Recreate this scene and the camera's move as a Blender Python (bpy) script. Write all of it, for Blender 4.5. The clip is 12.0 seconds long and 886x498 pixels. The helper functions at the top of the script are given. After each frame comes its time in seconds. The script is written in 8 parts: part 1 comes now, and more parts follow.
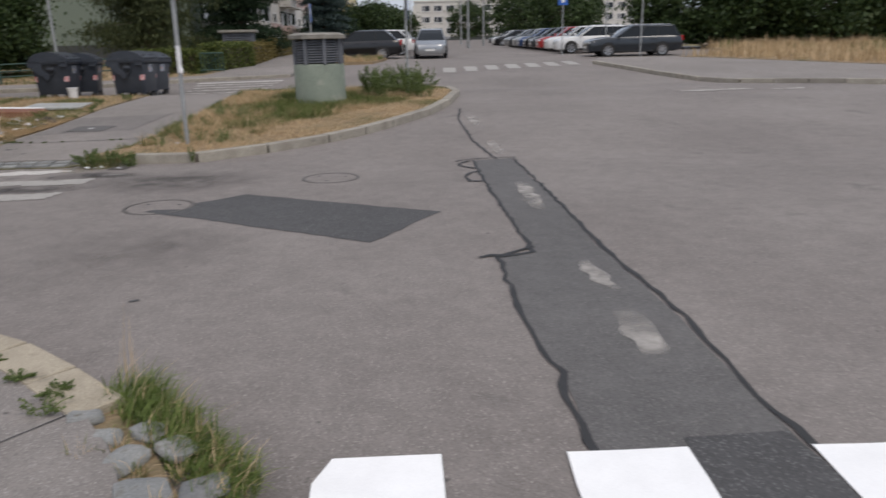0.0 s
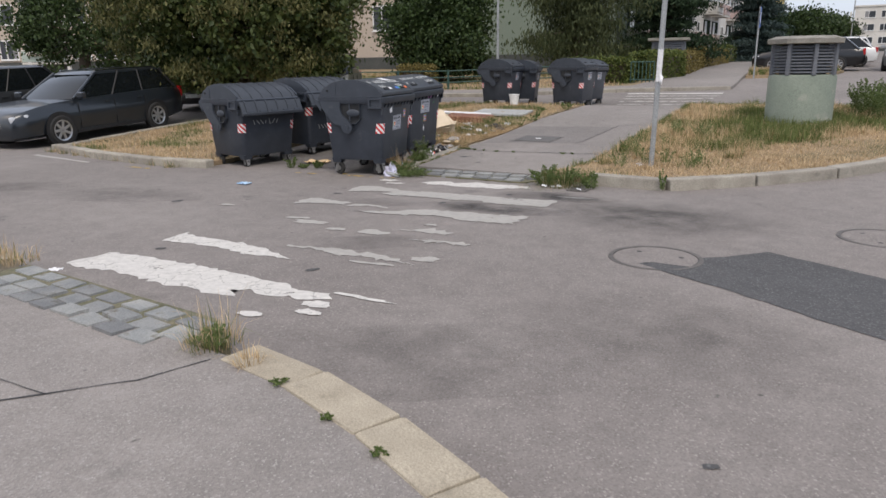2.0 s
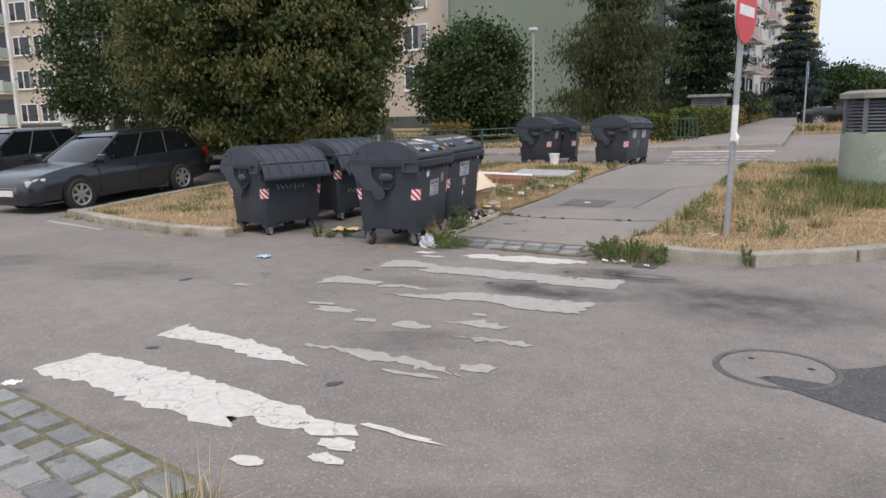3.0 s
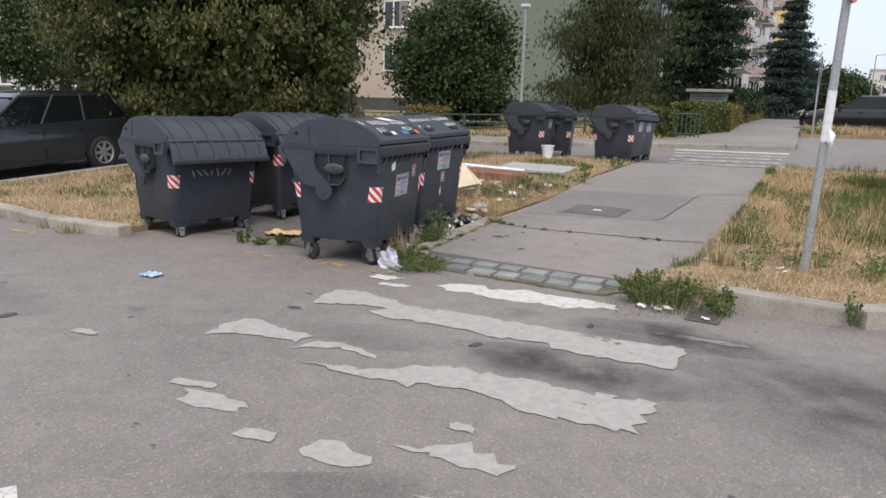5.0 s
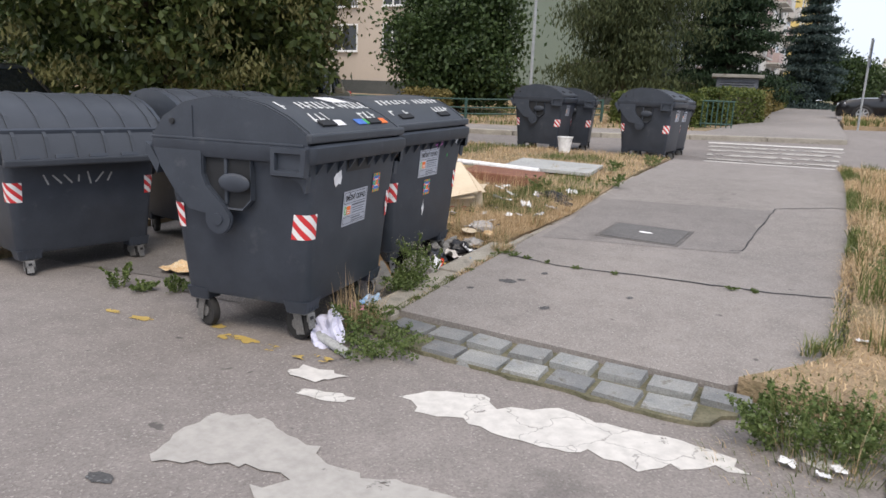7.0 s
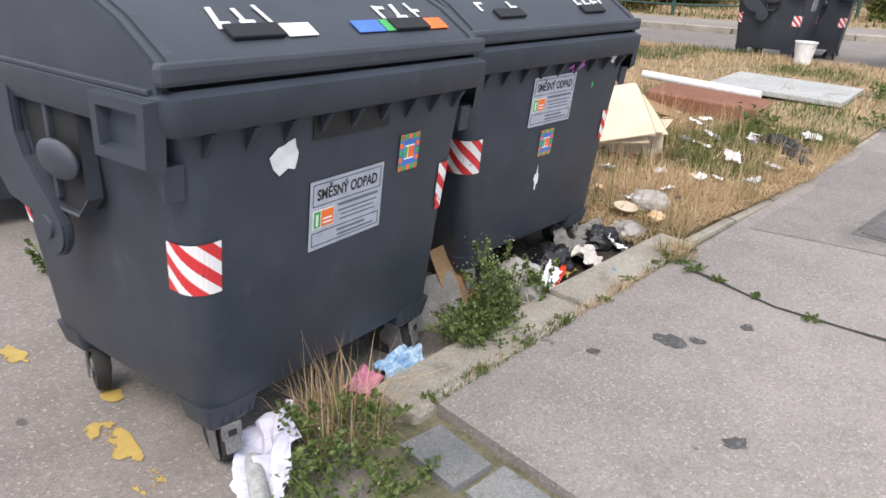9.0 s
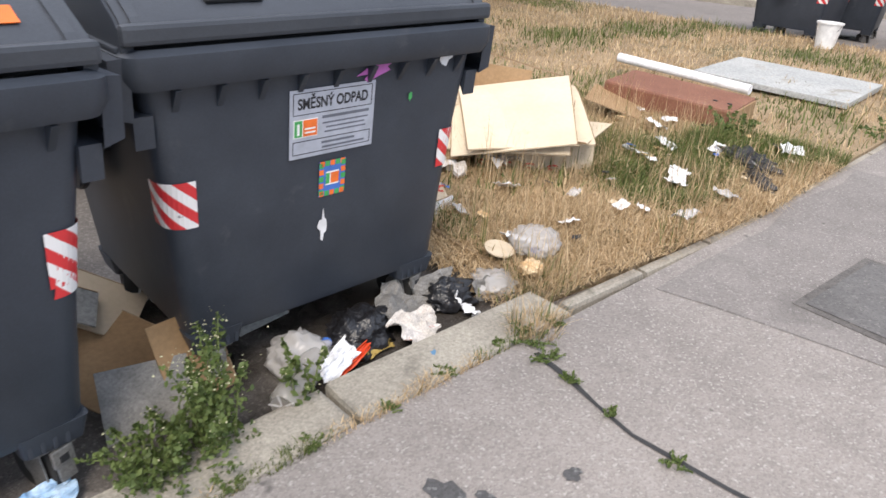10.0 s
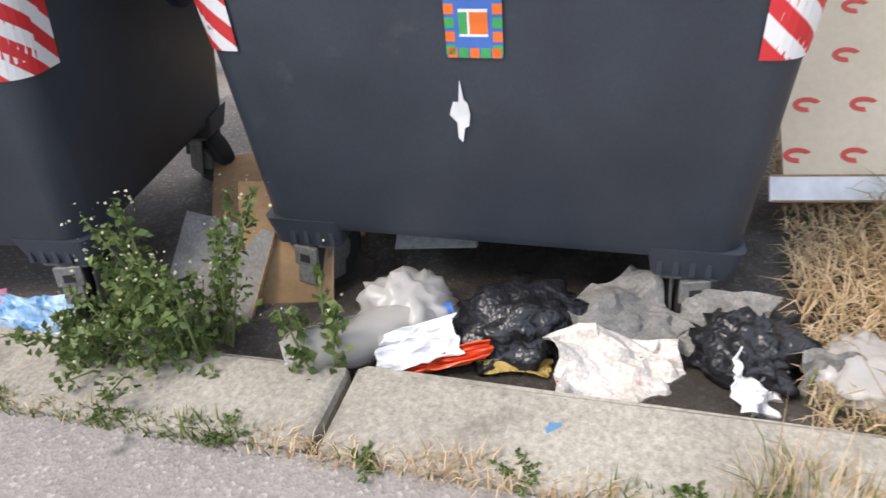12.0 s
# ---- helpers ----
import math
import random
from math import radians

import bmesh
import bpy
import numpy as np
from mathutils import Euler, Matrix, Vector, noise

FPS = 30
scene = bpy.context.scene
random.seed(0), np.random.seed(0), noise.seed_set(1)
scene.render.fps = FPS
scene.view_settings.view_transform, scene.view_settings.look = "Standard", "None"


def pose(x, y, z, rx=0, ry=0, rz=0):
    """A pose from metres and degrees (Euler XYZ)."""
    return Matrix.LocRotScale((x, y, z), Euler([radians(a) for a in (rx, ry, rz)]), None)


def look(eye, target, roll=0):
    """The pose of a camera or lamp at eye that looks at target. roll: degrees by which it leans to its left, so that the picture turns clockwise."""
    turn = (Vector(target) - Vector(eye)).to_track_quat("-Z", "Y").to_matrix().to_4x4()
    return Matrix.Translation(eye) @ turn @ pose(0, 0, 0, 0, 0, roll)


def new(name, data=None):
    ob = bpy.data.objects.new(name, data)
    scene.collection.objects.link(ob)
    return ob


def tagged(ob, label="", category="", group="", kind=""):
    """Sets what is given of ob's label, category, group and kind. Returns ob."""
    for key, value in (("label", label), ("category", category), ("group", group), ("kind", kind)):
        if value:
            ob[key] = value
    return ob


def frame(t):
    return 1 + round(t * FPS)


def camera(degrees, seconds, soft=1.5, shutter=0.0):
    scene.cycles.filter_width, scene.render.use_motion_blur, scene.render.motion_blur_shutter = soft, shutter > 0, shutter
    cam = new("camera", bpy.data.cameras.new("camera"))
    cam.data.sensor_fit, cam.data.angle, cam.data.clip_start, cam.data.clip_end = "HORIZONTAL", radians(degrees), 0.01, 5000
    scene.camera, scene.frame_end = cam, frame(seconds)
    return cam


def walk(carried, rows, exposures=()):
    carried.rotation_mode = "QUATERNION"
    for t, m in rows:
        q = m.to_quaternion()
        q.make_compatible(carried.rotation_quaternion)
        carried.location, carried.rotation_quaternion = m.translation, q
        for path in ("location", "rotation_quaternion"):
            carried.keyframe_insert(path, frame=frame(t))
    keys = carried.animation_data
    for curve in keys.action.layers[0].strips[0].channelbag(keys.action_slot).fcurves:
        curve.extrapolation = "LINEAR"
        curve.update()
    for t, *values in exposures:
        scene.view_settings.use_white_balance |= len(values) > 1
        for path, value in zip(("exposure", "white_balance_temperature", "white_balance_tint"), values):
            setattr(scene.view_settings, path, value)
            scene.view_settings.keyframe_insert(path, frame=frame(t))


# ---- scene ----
cam = camera(64.9, 12.0, shutter=0.12)
PATH = [
    (0, (1.809, -1.586, 1.575), (1.833, 0.333, 1.014), -1.2),
    (0.5, (1.315, -1.111, 1.456), (0.646, 0.666, 0.829), -0.2),
    (1, (0.903, -0.697, 1.457), (-0.04, 0.935, 0.786), -1.4),
    (1.5, (0.53, -0.228, 1.466), (-0.559, 1.333, 0.852), -0.5),
    (2, (0.135, 0.197, 1.513), (-0.837, 1.867, 0.998), -0.8),
    (2.5, (-0.246, 0.654, 1.53), (-1.324, 2.287, 1.114), -0.5),
    (3, (-0.608, 1.131, 1.527), (-1.667, 2.789, 1.169), -1.2),
    (3.2, (-0.712, 1.323, 1.534), (-1.728, 3.001, 1.144), -1.2),
    (4.8, (-1.761, 3.019, 1.433), (-2.694, 4.732, 0.992), 0.9),
    (5, (-1.888, 3.251, 1.424), (-2.88, 4.942, 1.027), 1.7),
    (5.5, (-2.2, 3.83, 1.417), (-3.104, 5.557, 0.969), 1.6),
    (6, (-2.503, 4.443, 1.421), (-3.376, 6.187, 0.979), 1.7),
    (6.5, (-2.838, 5.01, 1.4), (-3.785, 6.72, 0.98), 2.3),
    (7, (-3.1, 5.576, 1.366), (-4.092, 7.257, 0.93), 2.4),
    (7.5, (-3.395, 6.137, 1.345), (-4.469, 7.735, 0.805), 3.0),
    (7.7, (-3.527, 6.359, 1.355), (-4.572, 7.971, 0.8), 3.7),
    (9.3, (-4.094, 8.1, 1.342), (-5.471, 9.3, 0.526), 3.3),
    (9.5, (-4.081, 8.383, 1.353), (-5.466, 9.552, 0.506), 3.5),
    (10, (-4.162, 9.053, 1.403), (-5.532, 10.237, 0.553), 4.6),
    (10.5, (-4.301, 9.574, 1.423), (-5.869, 10.283, 0.403), 3.5),
    (11, (-4.47, 9.983, 1.436), (-6.075, 10.133, 0.253), 1.4),
    (11.5, (-4.758, 10.292, 1.284), (-6.325, 10.312, 0.042), 7.2),
    (12, (-4.855, 10.432, 0.976), (-6.43, 9.89, -0.13), -2.5),
]
walk(cam, [(t, look(eye, target, roll)) for t, eye, target, roll in PATH],
     exposures=[(0, 0.08), (0.5, 0.38), (1.5, 0.42), (3, 0.56), (5.5, 0.65), (7.5, 0.85), (9.5, 1.2), (10.5, 1.15), (11.5, 1.45), (12, 1.42)])


# ---------------- light ----------------
world = bpy.data.worlds.new("overcast_sky")
scene.world = world
world.use_nodes = True
wn = world.node_tree
sky = wn.nodes.new("ShaderNodeTexSky")
sky.sky_type, sky.sun_disc = "NISHITA", False
sky.sun_elevation, sky.sun_rotation = radians(52), radians(225)
sky.air_density, sky.dust_density, sky.ozone_density = 1.0, 4.0, 1.0
# high thin cloud evens out the blue of the clear sky
cloud = wn.nodes.new("ShaderNodeMixRGB")
cloud.inputs[0].default_value = 0.6
cloud.inputs[2].default_value = (6.5, 7.0, 8.2, 1)
wn.links.new(sky.outputs[0], cloud.inputs[1])
wn.links.new(cloud.outputs[0], wn.nodes["Background"].inputs[0])
wn.nodes["Background"].inputs[1].default_value = 0.115
sun = new("sun", bpy.data.lights.new("sun", "SUN"))
sun.data.energy, sun.data.angle, sun.data.color = 1.4, radians(25), (1.0, 0.89, 0.77)
sun.rotation_euler = (radians(38), 0, radians(45))

# ---------------- materials ----------------
def nodes_of(name):
    m = bpy.data.materials.new(name)
    m.use_nodes = True
    t = m.node_tree
    return m, t, t.nodes["Principled BSDF"]


def node(t, kind, **kw):
    n = t.nodes.new("ShaderNode" + kind)
    for k, v in kw.items():
        n.inputs[k].default_value = v
    return n


def ramp(t, src, a, b, p0=0.35, p1=0.65):
    r = t.nodes.new("ShaderNodeValToRGB")
    r.color_ramp.elements[0].position, r.color_ramp.elements[1].position = p0, p1
    r.color_ramp.elements[0].color, r.color_ramp.elements[1].color = (*a, 1), (*b, 1)
    t.links.new(src, r.inputs[0])
    return r.outputs[0]


def blend(t, fac, a, b, kind="MIX"):
    m = t.nodes.new("ShaderNodeMixRGB")
    m.blend_type = kind
    for sock, v in ((m.inputs[0], fac), (m.inputs[1], a), (m.inputs[2], b)):
        if hasattr(v, "links"):
            t.links.new(v, sock)
        elif isinstance(v, (int, float)):
            sock.default_value = v
        else:
            sock.default_value = (*v, 1)
    return m.outputs[0]


def coords(t, world_space):
    if world_space:
        return t.nodes.new("ShaderNodeNewGeometry").outputs["Position"]
    return t.nodes.new("ShaderNodeTexCoord").outputs["Object"]


def noise_of(t, co, scale, detail=4.0, rough=0.6):
    n = node(t, "TexNoise", Scale=scale, Detail=detail, Roughness=rough)
    t.links.new(co, n.inputs["Vector"])
    return n.outputs["Fac"]


def surf(name, a, b, scale=3.0, fine=60.0, rough=0.8, bump=0.2, metal=0.0, spots=None, spot_scale=1.5, spot_at=(0.58, 0.7), grain=0.35,
         world_space=False, spec=0.5, island=0.0, dist=0.004, each=0.0):
    """A two-scale surface: a to b in large cloudy areas, fine grain, and stains of the colour spots."""
    m, t, p = nodes_of(name)
    co = coords(t, world_space)
    col = ramp(t, noise_of(t, co, scale), a, b, 0.3, 0.7)
    fn = noise_of(t, co, fine, 3.0, 0.7)
    g = ramp(t, fn, (1 - grain,) * 3, (1 + grain * 0.6,) * 3, 0.3, 0.72)
    col = blend(t, 1.0, col, g, "MULTIPLY")
    if spots:
        col = blend(t, ramp(t, noise_of(t, co, spot_scale, 5.0, 0.65), (0, 0, 0), (1, 1, 1), *spot_at), col, spots)
    if island:
        rnd = t.nodes.new("ShaderNodeNewGeometry").outputs["Random Per Island"]
        col = blend(t, 1.0, col, ramp(t, rnd, (1 - island,) * 3, (1 + island,) * 3, 0.0, 1.0), "MULTIPLY")
    if each:
        own = t.nodes.new("ShaderNodeObjectInfo").outputs["Random"]
        col = blend(t, 1.0, col, ramp(t, own, (1 - each,) * 3, (1 + each, 1 + each, 1 + each * 0.8), 0.0, 1.0), "MULTIPLY")
    t.links.new(col, p.inputs["Base Color"])
    p.inputs["Roughness"].default_value, p.inputs["Metallic"].default_value = rough, metal
    p.inputs["Specular IOR Level"].default_value = spec
    if bump:
        bn = node(t, "Bump", Strength=bump, Distance=dist)
        t.links.new(fn, bn.inputs["Height"])
        t.links.new(bn.outputs[0], p.inputs["Normal"])
    return m


def plain(name, c, rough=0.5, metal=0.0, spec=0.5):
    m, t, p = nodes_of(name)
    co = coords(t, False)
    col = ramp(t, noise_of(t, co, 14.0), tuple(v * 0.86 for v in c), tuple(min(1, v * 1.1) for v in c))
    t.links.new(col, p.inputs["Base Color"])
    p.inputs["Roughness"].default_value, p.inputs["Metallic"].default_value = rough, metal
    p.inputs["Specular IOR Level"].default_value = spec
    return m


def asphalt(name, a, b, chips, chip_at, fine=150.0, stain=(0.05, 0.048, 0.046), stain_at=(0.63, 0.8), patch=0.35):
    """Bitumen with stone chips, cloudy wear, dark oil stains and hair cracks."""
    m, t, p = nodes_of(name)
    co = coords(t, True)
    col = ramp(t, noise_of(t, co, patch, 6.0, 0.6), a, b, 0.32, 0.68)
    col = blend(t, 0.5, col, ramp(t, noise_of(t, co, 4.5, 5.0, 0.7), (0.72,) * 3, (1.2,) * 3, 0.3, 0.7), "MULTIPLY")
    v = node(t, "TexVoronoi", Scale=fine)
    t.links.new(co, v.inputs["Vector"])
    chip = t.nodes.new("ShaderNodeSeparateColor")
    t.links.new(v.outputs["Color"], chip.inputs[0])
    stone = ramp(t, chip.outputs[0], (0, 0, 0), (1, 1, 1), *chip_at)
    col = blend(t, stone, col, chips)
    dark = ramp(t, chip.outputs[1], (0.75,) * 3, (1.1,) * 3, 0.0, 0.7)
    col = blend(t, 0.7, col, dark, "MULTIPLY")
    st = ramp(t, noise_of(t, co, 1.1, 6.0, 0.62), (0, 0, 0), (0.75,) * 3, *stain_at)
    col = blend(t, st, col, stain)
    dots = ramp(t, noise_of(t, co, 9.0, 2.0, 0.5), (0, 0, 0), (0.7,) * 3, 0.73, 0.78)
    col = blend(t, dots, col, stain)
    t.links.new(col, p.inputs["Base Color"])
    p.inputs["Roughness"].default_value = 0.88
    p.inputs["Specular IOR Level"].default_value = 0.35
    bn = node(t, "Bump", Strength=0.45, Distance=0.004)
    t.links.new(v.outputs["Distance"], bn.inputs["Height"])
    t.links.new(bn.outputs[0], p.inputs["Normal"])
    return m


def worn_paint(name, c, at, scale=5.0, crack=True):
    """Road paint that has flaked off in places and shows the road through the gaps."""
    m, t, p = nodes_of(name)
    co = coords(t, True)
    col = ramp(t, noise_of(t, co, 18.0, 5.0), tuple(v * 0.78 for v in c), c, 0.3, 0.65)
    t.links.new(col, p.inputs["Base Color"])
    p.inputs["Roughness"].default_value = 0.7
    mask = ramp(t, noise_of(t, co, scale, 8.0, 0.68), (1, 1, 1), (0, 0, 0), at, at + 0.03)
    if crack:
        v = t.nodes.new("ShaderNodeTexVoronoi")
        v.feature = "DISTANCE_TO_EDGE"
        v.inputs["Scale"].default_value = 3.4
        wob = t.nodes.new("ShaderNodeTexNoise")
        wob.inputs["Scale"].default_value, wob.inputs["Detail"].default_value = 5.0, 4.0
        t.links.new(co, wob.inputs["Vector"])
        t.links.new(blend(t, 0.35, co, wob.outputs["Color"], "ADD"), v.inputs["Vector"])
        mask = blend(t, 1.0, mask, ramp(t, v.outputs["Distance"], (0.6,) * 3, (1, 1, 1), 0.004, 0.014), "MULTIPLY")
    clear = t.nodes.new("ShaderNodeBsdfTransparent")
    mix = t.nodes.new("ShaderNodeMixShader")
    t.links.new(mask, mix.inputs[0])
    t.links.new(clear.outputs[0], mix.inputs[1])
    t.links.new(p.outputs[0], mix.inputs[2])
    t.links.new(mix.outputs[0], t.nodes["Material Output"].inputs[0])
    return m


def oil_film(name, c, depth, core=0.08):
    """A thin stain or film of painted shade that thins out towards its edge."""
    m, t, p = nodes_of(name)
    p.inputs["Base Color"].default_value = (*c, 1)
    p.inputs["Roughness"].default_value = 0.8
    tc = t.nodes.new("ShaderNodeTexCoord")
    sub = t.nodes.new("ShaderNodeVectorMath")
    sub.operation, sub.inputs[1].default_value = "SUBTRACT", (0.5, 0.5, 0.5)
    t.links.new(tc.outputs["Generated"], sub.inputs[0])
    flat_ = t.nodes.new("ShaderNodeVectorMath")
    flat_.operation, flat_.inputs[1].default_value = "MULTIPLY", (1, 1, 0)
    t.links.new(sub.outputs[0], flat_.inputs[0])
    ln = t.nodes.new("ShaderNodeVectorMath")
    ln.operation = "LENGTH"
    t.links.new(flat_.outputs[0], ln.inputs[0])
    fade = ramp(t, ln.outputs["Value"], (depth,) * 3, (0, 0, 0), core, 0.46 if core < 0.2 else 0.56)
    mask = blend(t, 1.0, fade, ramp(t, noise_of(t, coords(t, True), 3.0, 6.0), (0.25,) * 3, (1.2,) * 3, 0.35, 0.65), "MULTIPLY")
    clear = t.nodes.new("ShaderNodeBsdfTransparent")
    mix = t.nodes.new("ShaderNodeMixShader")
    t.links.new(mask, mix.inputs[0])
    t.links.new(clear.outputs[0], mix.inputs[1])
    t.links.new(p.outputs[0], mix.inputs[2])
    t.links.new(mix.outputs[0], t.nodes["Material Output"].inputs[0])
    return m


def leafy(name, a, b, rough=0.55, back=0.25):
    m, t, p = nodes_of(name)
    rnd = t.nodes.new("ShaderNodeNewGeometry").outputs["Random Per Island"]
    col = ramp(t, rnd, a, b, 0.1, 0.9)
    t.links.new(col, p.inputs["Base Color"])
    p.inputs["Roughness"].default_value = rough
    p.inputs["Specular IOR Level"].default_value = 0.3
    tr = t.nodes.new("ShaderNodeBsdfTranslucent")
    t.links.new(col, tr.inputs[0])
    mix = node(t, "MixShader", Fac=back)
    t.links.new(p.outputs[0], mix.inputs[1])
    t.links.new(tr.outputs[0], mix.inputs[2])
    t.links.new(mix.outputs[0], t.nodes["Material Output"].inputs[0])
    return m


def glassy(name, c, rough=0.05):
    m, t, p = nodes_of(name)
    p.inputs["Base Color"].default_value = (*c, 1)
    p.inputs["Roughness"].default_value = rough
    p.inputs["Specular IOR Level"].default_value = 0.4
    return m


def film_plastic(name, c, clear):
    """Thin crumpled plastic film that lets part of the light through."""
    m, t, p = nodes_of(name)
    p.inputs["Base Color"].default_value = (*c, 1)
    p.inputs["Roughness"].default_value = 0.25
    tr = t.nodes.new("ShaderNodeBsdfTransparent")
    mix = node(t, "MixShader", Fac=1 - clear)
    t.links.new(tr.outputs[0], mix.inputs[1])
    t.links.new(p.outputs[0], mix.inputs[2])
    t.links.new(mix.outputs[0], t.nodes["Material Output"].inputs[0])
    return m


def striped(name, a, b, count):
    """Slanting reflective stripes laid out on the sticker's own map."""
    m, t, p = nodes_of(name)
    uv = t.nodes.new("ShaderNodeTexCoord").outputs["UV"]
    sep = t.nodes.new("ShaderNodeSeparateXYZ")
    t.links.new(uv, sep.inputs[0])
    add = t.nodes.new("ShaderNodeMath")
    add.operation = "ADD"
    t.links.new(sep.outputs[0], add.inputs[0])
    t.links.new(sep.outputs[1], add.inputs[1])
    mul = t.nodes.new("ShaderNodeMath")
    mul.operation = "MULTIPLY"
    mul.inputs[1].default_value = count
    t.links.new(add.outputs[0], mul.inputs[0])
    fr = t.nodes.new("ShaderNodeMath")
    fr.operation = "FRACT"
    t.links.new(mul.outputs[0], fr.inputs[0])
    col = ramp(t, fr.outputs[0], a, b, 0.49, 0.51)
    co = t.nodes.new("ShaderNodeTexCoord").outputs["Object"]
    col = blend(t, ramp(t, noise_of(t, co, 30.0, 4.0), (0, 0, 0), (0.8,) * 3, 0.66, 0.72), col, (0.08, 0.08, 0.09))
    t.links.new(col, p.inputs["Base Color"])
    p.inputs["Roughness"].default_value = 0.4
    return m


M_ROAD = asphalt("asphalt_road", (0.185, 0.165, 0.153), (0.245, 0.221, 0.205), (0.29, 0.265, 0.245), (0.88, 0.96), fine=120.0)
M_PATCH = asphalt("asphalt_repair", (0.07, 0.069, 0.07), (0.088, 0.087, 0.088), (0.14, 0.14, 0.14), (0.86, 0.92), fine=110.0)
M_PATCH2 = asphalt("asphalt_trench", (0.112, 0.108, 0.106), (0.135, 0.13, 0.127), (0.16, 0.153, 0.147), (0.85, 0.92), fine=110.0)
M_WALK = asphalt("asphalt_pavement", (0.205, 0.186, 0.172), (0.268, 0.243, 0.225), (0.34, 0.318, 0.295), (0.86, 0.98), fine=150.0, stain_at=(0.66, 0.84))
M_PAD = asphalt("asphalt_pad", (0.13, 0.118, 0.108), (0.185, 0.168, 0.155), (0.25, 0.23, 0.21), (0.85, 0.92), stain_at=(0.55, 0.72))
M_JOINT = surf("mossy_joint", (0.10, 0.10, 0.055), (0.19, 0.172, 0.115), 9, 60, 0.95, 0.5, world_space=True)
M_OIL = oil_film("oil_film", (0.05, 0.046, 0.044), 0.7)
M_OIL_MID = oil_film("wide_oil_film", (0.06, 0.055, 0.052), 0.42, 0.15)
M_OIL_FAINT = oil_film("faint_oil_film", (0.06, 0.055, 0.052), 0.22)
M_LANE = oil_film("scuffed_lane_paint", (0.40, 0.375, 0.345), 0.8, 0.36)
M_GRIME_SHADE = oil_film("bin_stand_grime_and_shade", (0.035, 0.028, 0.022), 0.95, 0.3)
M_TAR = plain("tar_seal", (0.03, 0.03, 0.031), 0.75)
M_PAINT = worn_paint("old_road_paint", (0.39, 0.37, 0.34), 0.62, 3.0, False)
M_PAINT_FAINT = worn_paint("faint_road_paint", (0.42, 0.395, 0.36), 0.53, 5.0, False)
M_PAINT_WHITE = worn_paint("white_road_paint", (0.60, 0.575, 0.535), 0.63, 4.0)
M_PAINT_NEW = surf("fresh_road_paint", (0.86, 0.86, 0.85), (0.93, 0.93, 0.92), 5, 90, 0.6, 0.15, grain=0.05, world_space=True)
M_PAINT_YELLOW = worn_paint("yellow_road_paint", (0.45, 0.32, 0.09), 0.52, 7.0, False)
M_KERB = surf("kerb_stone", (0.27, 0.245, 0.21), (0.40, 0.37, 0.315), 3, 90, 0.9, 0.5, spots=(0.15, 0.14, 0.12), spot_scale=7, spot_at=(0.57, 0.75), world_space=True, each=0.12)
M_KERB_NEAR = surf("kerb_sandy", (0.33, 0.285, 0.215), (0.44, 0.385, 0.295), 4, 120, 0.9, 0.5, spots=(0.2, 0.175, 0.13), spot_scale=7, spot_at=(0.6, 0.78), world_space=True)
M_SETT = surf("granite_sett", (0.185, 0.193, 0.20), (0.285, 0.285, 0.28), 6, 110, 0.8, 0.4, spots=(0.12, 0.11, 0.09), spot_scale=12, world_space=True, each=0.28)
M_SOIL = surf("dry_soil", (0.24, 0.175, 0.105), (0.40, 0.295, 0.18), 1.6, 45, 0.95, 0.8, spots=(0.10, 0.095, 0.04), spot_scale=1.1, spot_at=(0.5, 0.66), world_space=True, dist=0.02)
M_GROUND = surf("rough_grassland", (0.16, 0.135, 0.06), (0.24, 0.19, 0.09), 0.3, 12, 0.95, 0.5, spots=(0.06, 0.075, 0.025), spot_scale=0.2, spot_at=(0.45, 0.6), world_space=True)
M_STRAW = leafy("dry_grass", (0.36, 0.255, 0.135), (0.69, 0.53, 0.335), 0.7, 0.3)
M_LUSH = leafy("lush_grass", (0.085, 0.13, 0.028), (0.22, 0.28, 0.08), 0.55, 0.35)
M_GREEN = leafy("green_grass", (0.07, 0.10, 0.024), (0.18, 0.205, 0.065), 0.6, 0.3)
M_WEED = leafy("weed_leaves", (0.065, 0.10, 0.028), (0.165, 0.215, 0.07), 0.5, 0.3)
M_FLOWER = plain("small_flowers", (0.46, 0.45, 0.29), 0.7)
M_STEM = plain("weed_stems", (0.15, 0.19, 0.06), 0.7)
M_BIN = surf("bin_plastic", (0.028, 0.0345, 0.047), (0.043, 0.0515, 0.067), 5, 170, 0.48, 0.08, spots=(0.085, 0.09, 0.098), spot_scale=6.0, spot_at=(0.6, 0.8), grain=0.15)
M_BIN_LID = surf("bin_lid_plastic", (0.034, 0.039, 0.049), (0.048, 0.054, 0.065), 4, 150, 0.45, 0.08, spots=(0.11, 0.11, 0.11), spot_scale=5.0, spot_at=(0.62, 0.85), grain=0.15)
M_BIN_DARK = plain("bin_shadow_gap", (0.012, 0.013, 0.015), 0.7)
M_RUBBER = plain("rubber", (0.022, 0.021, 0.02), 0.8)
M_ZINC = surf("zinc_steel", (0.19, 0.185, 0.18), (0.29, 0.285, 0.275), 8, 120, 0.5, 0.1, 0.6, spots=(0.2, 0.15, 0.1), spot_scale=9, spot_at=(0.63, 0.75))
M_POLE = surf("painted_pole", (0.30, 0.315, 0.32), (0.40, 0.415, 0.42), 3, 60, 0.5, 0.05, 0.25)
M_STRIPE_A = striped("red_white_reflector", (0.60, 0.035, 0.04), (0.78, 0.77, 0.76), 1.9)
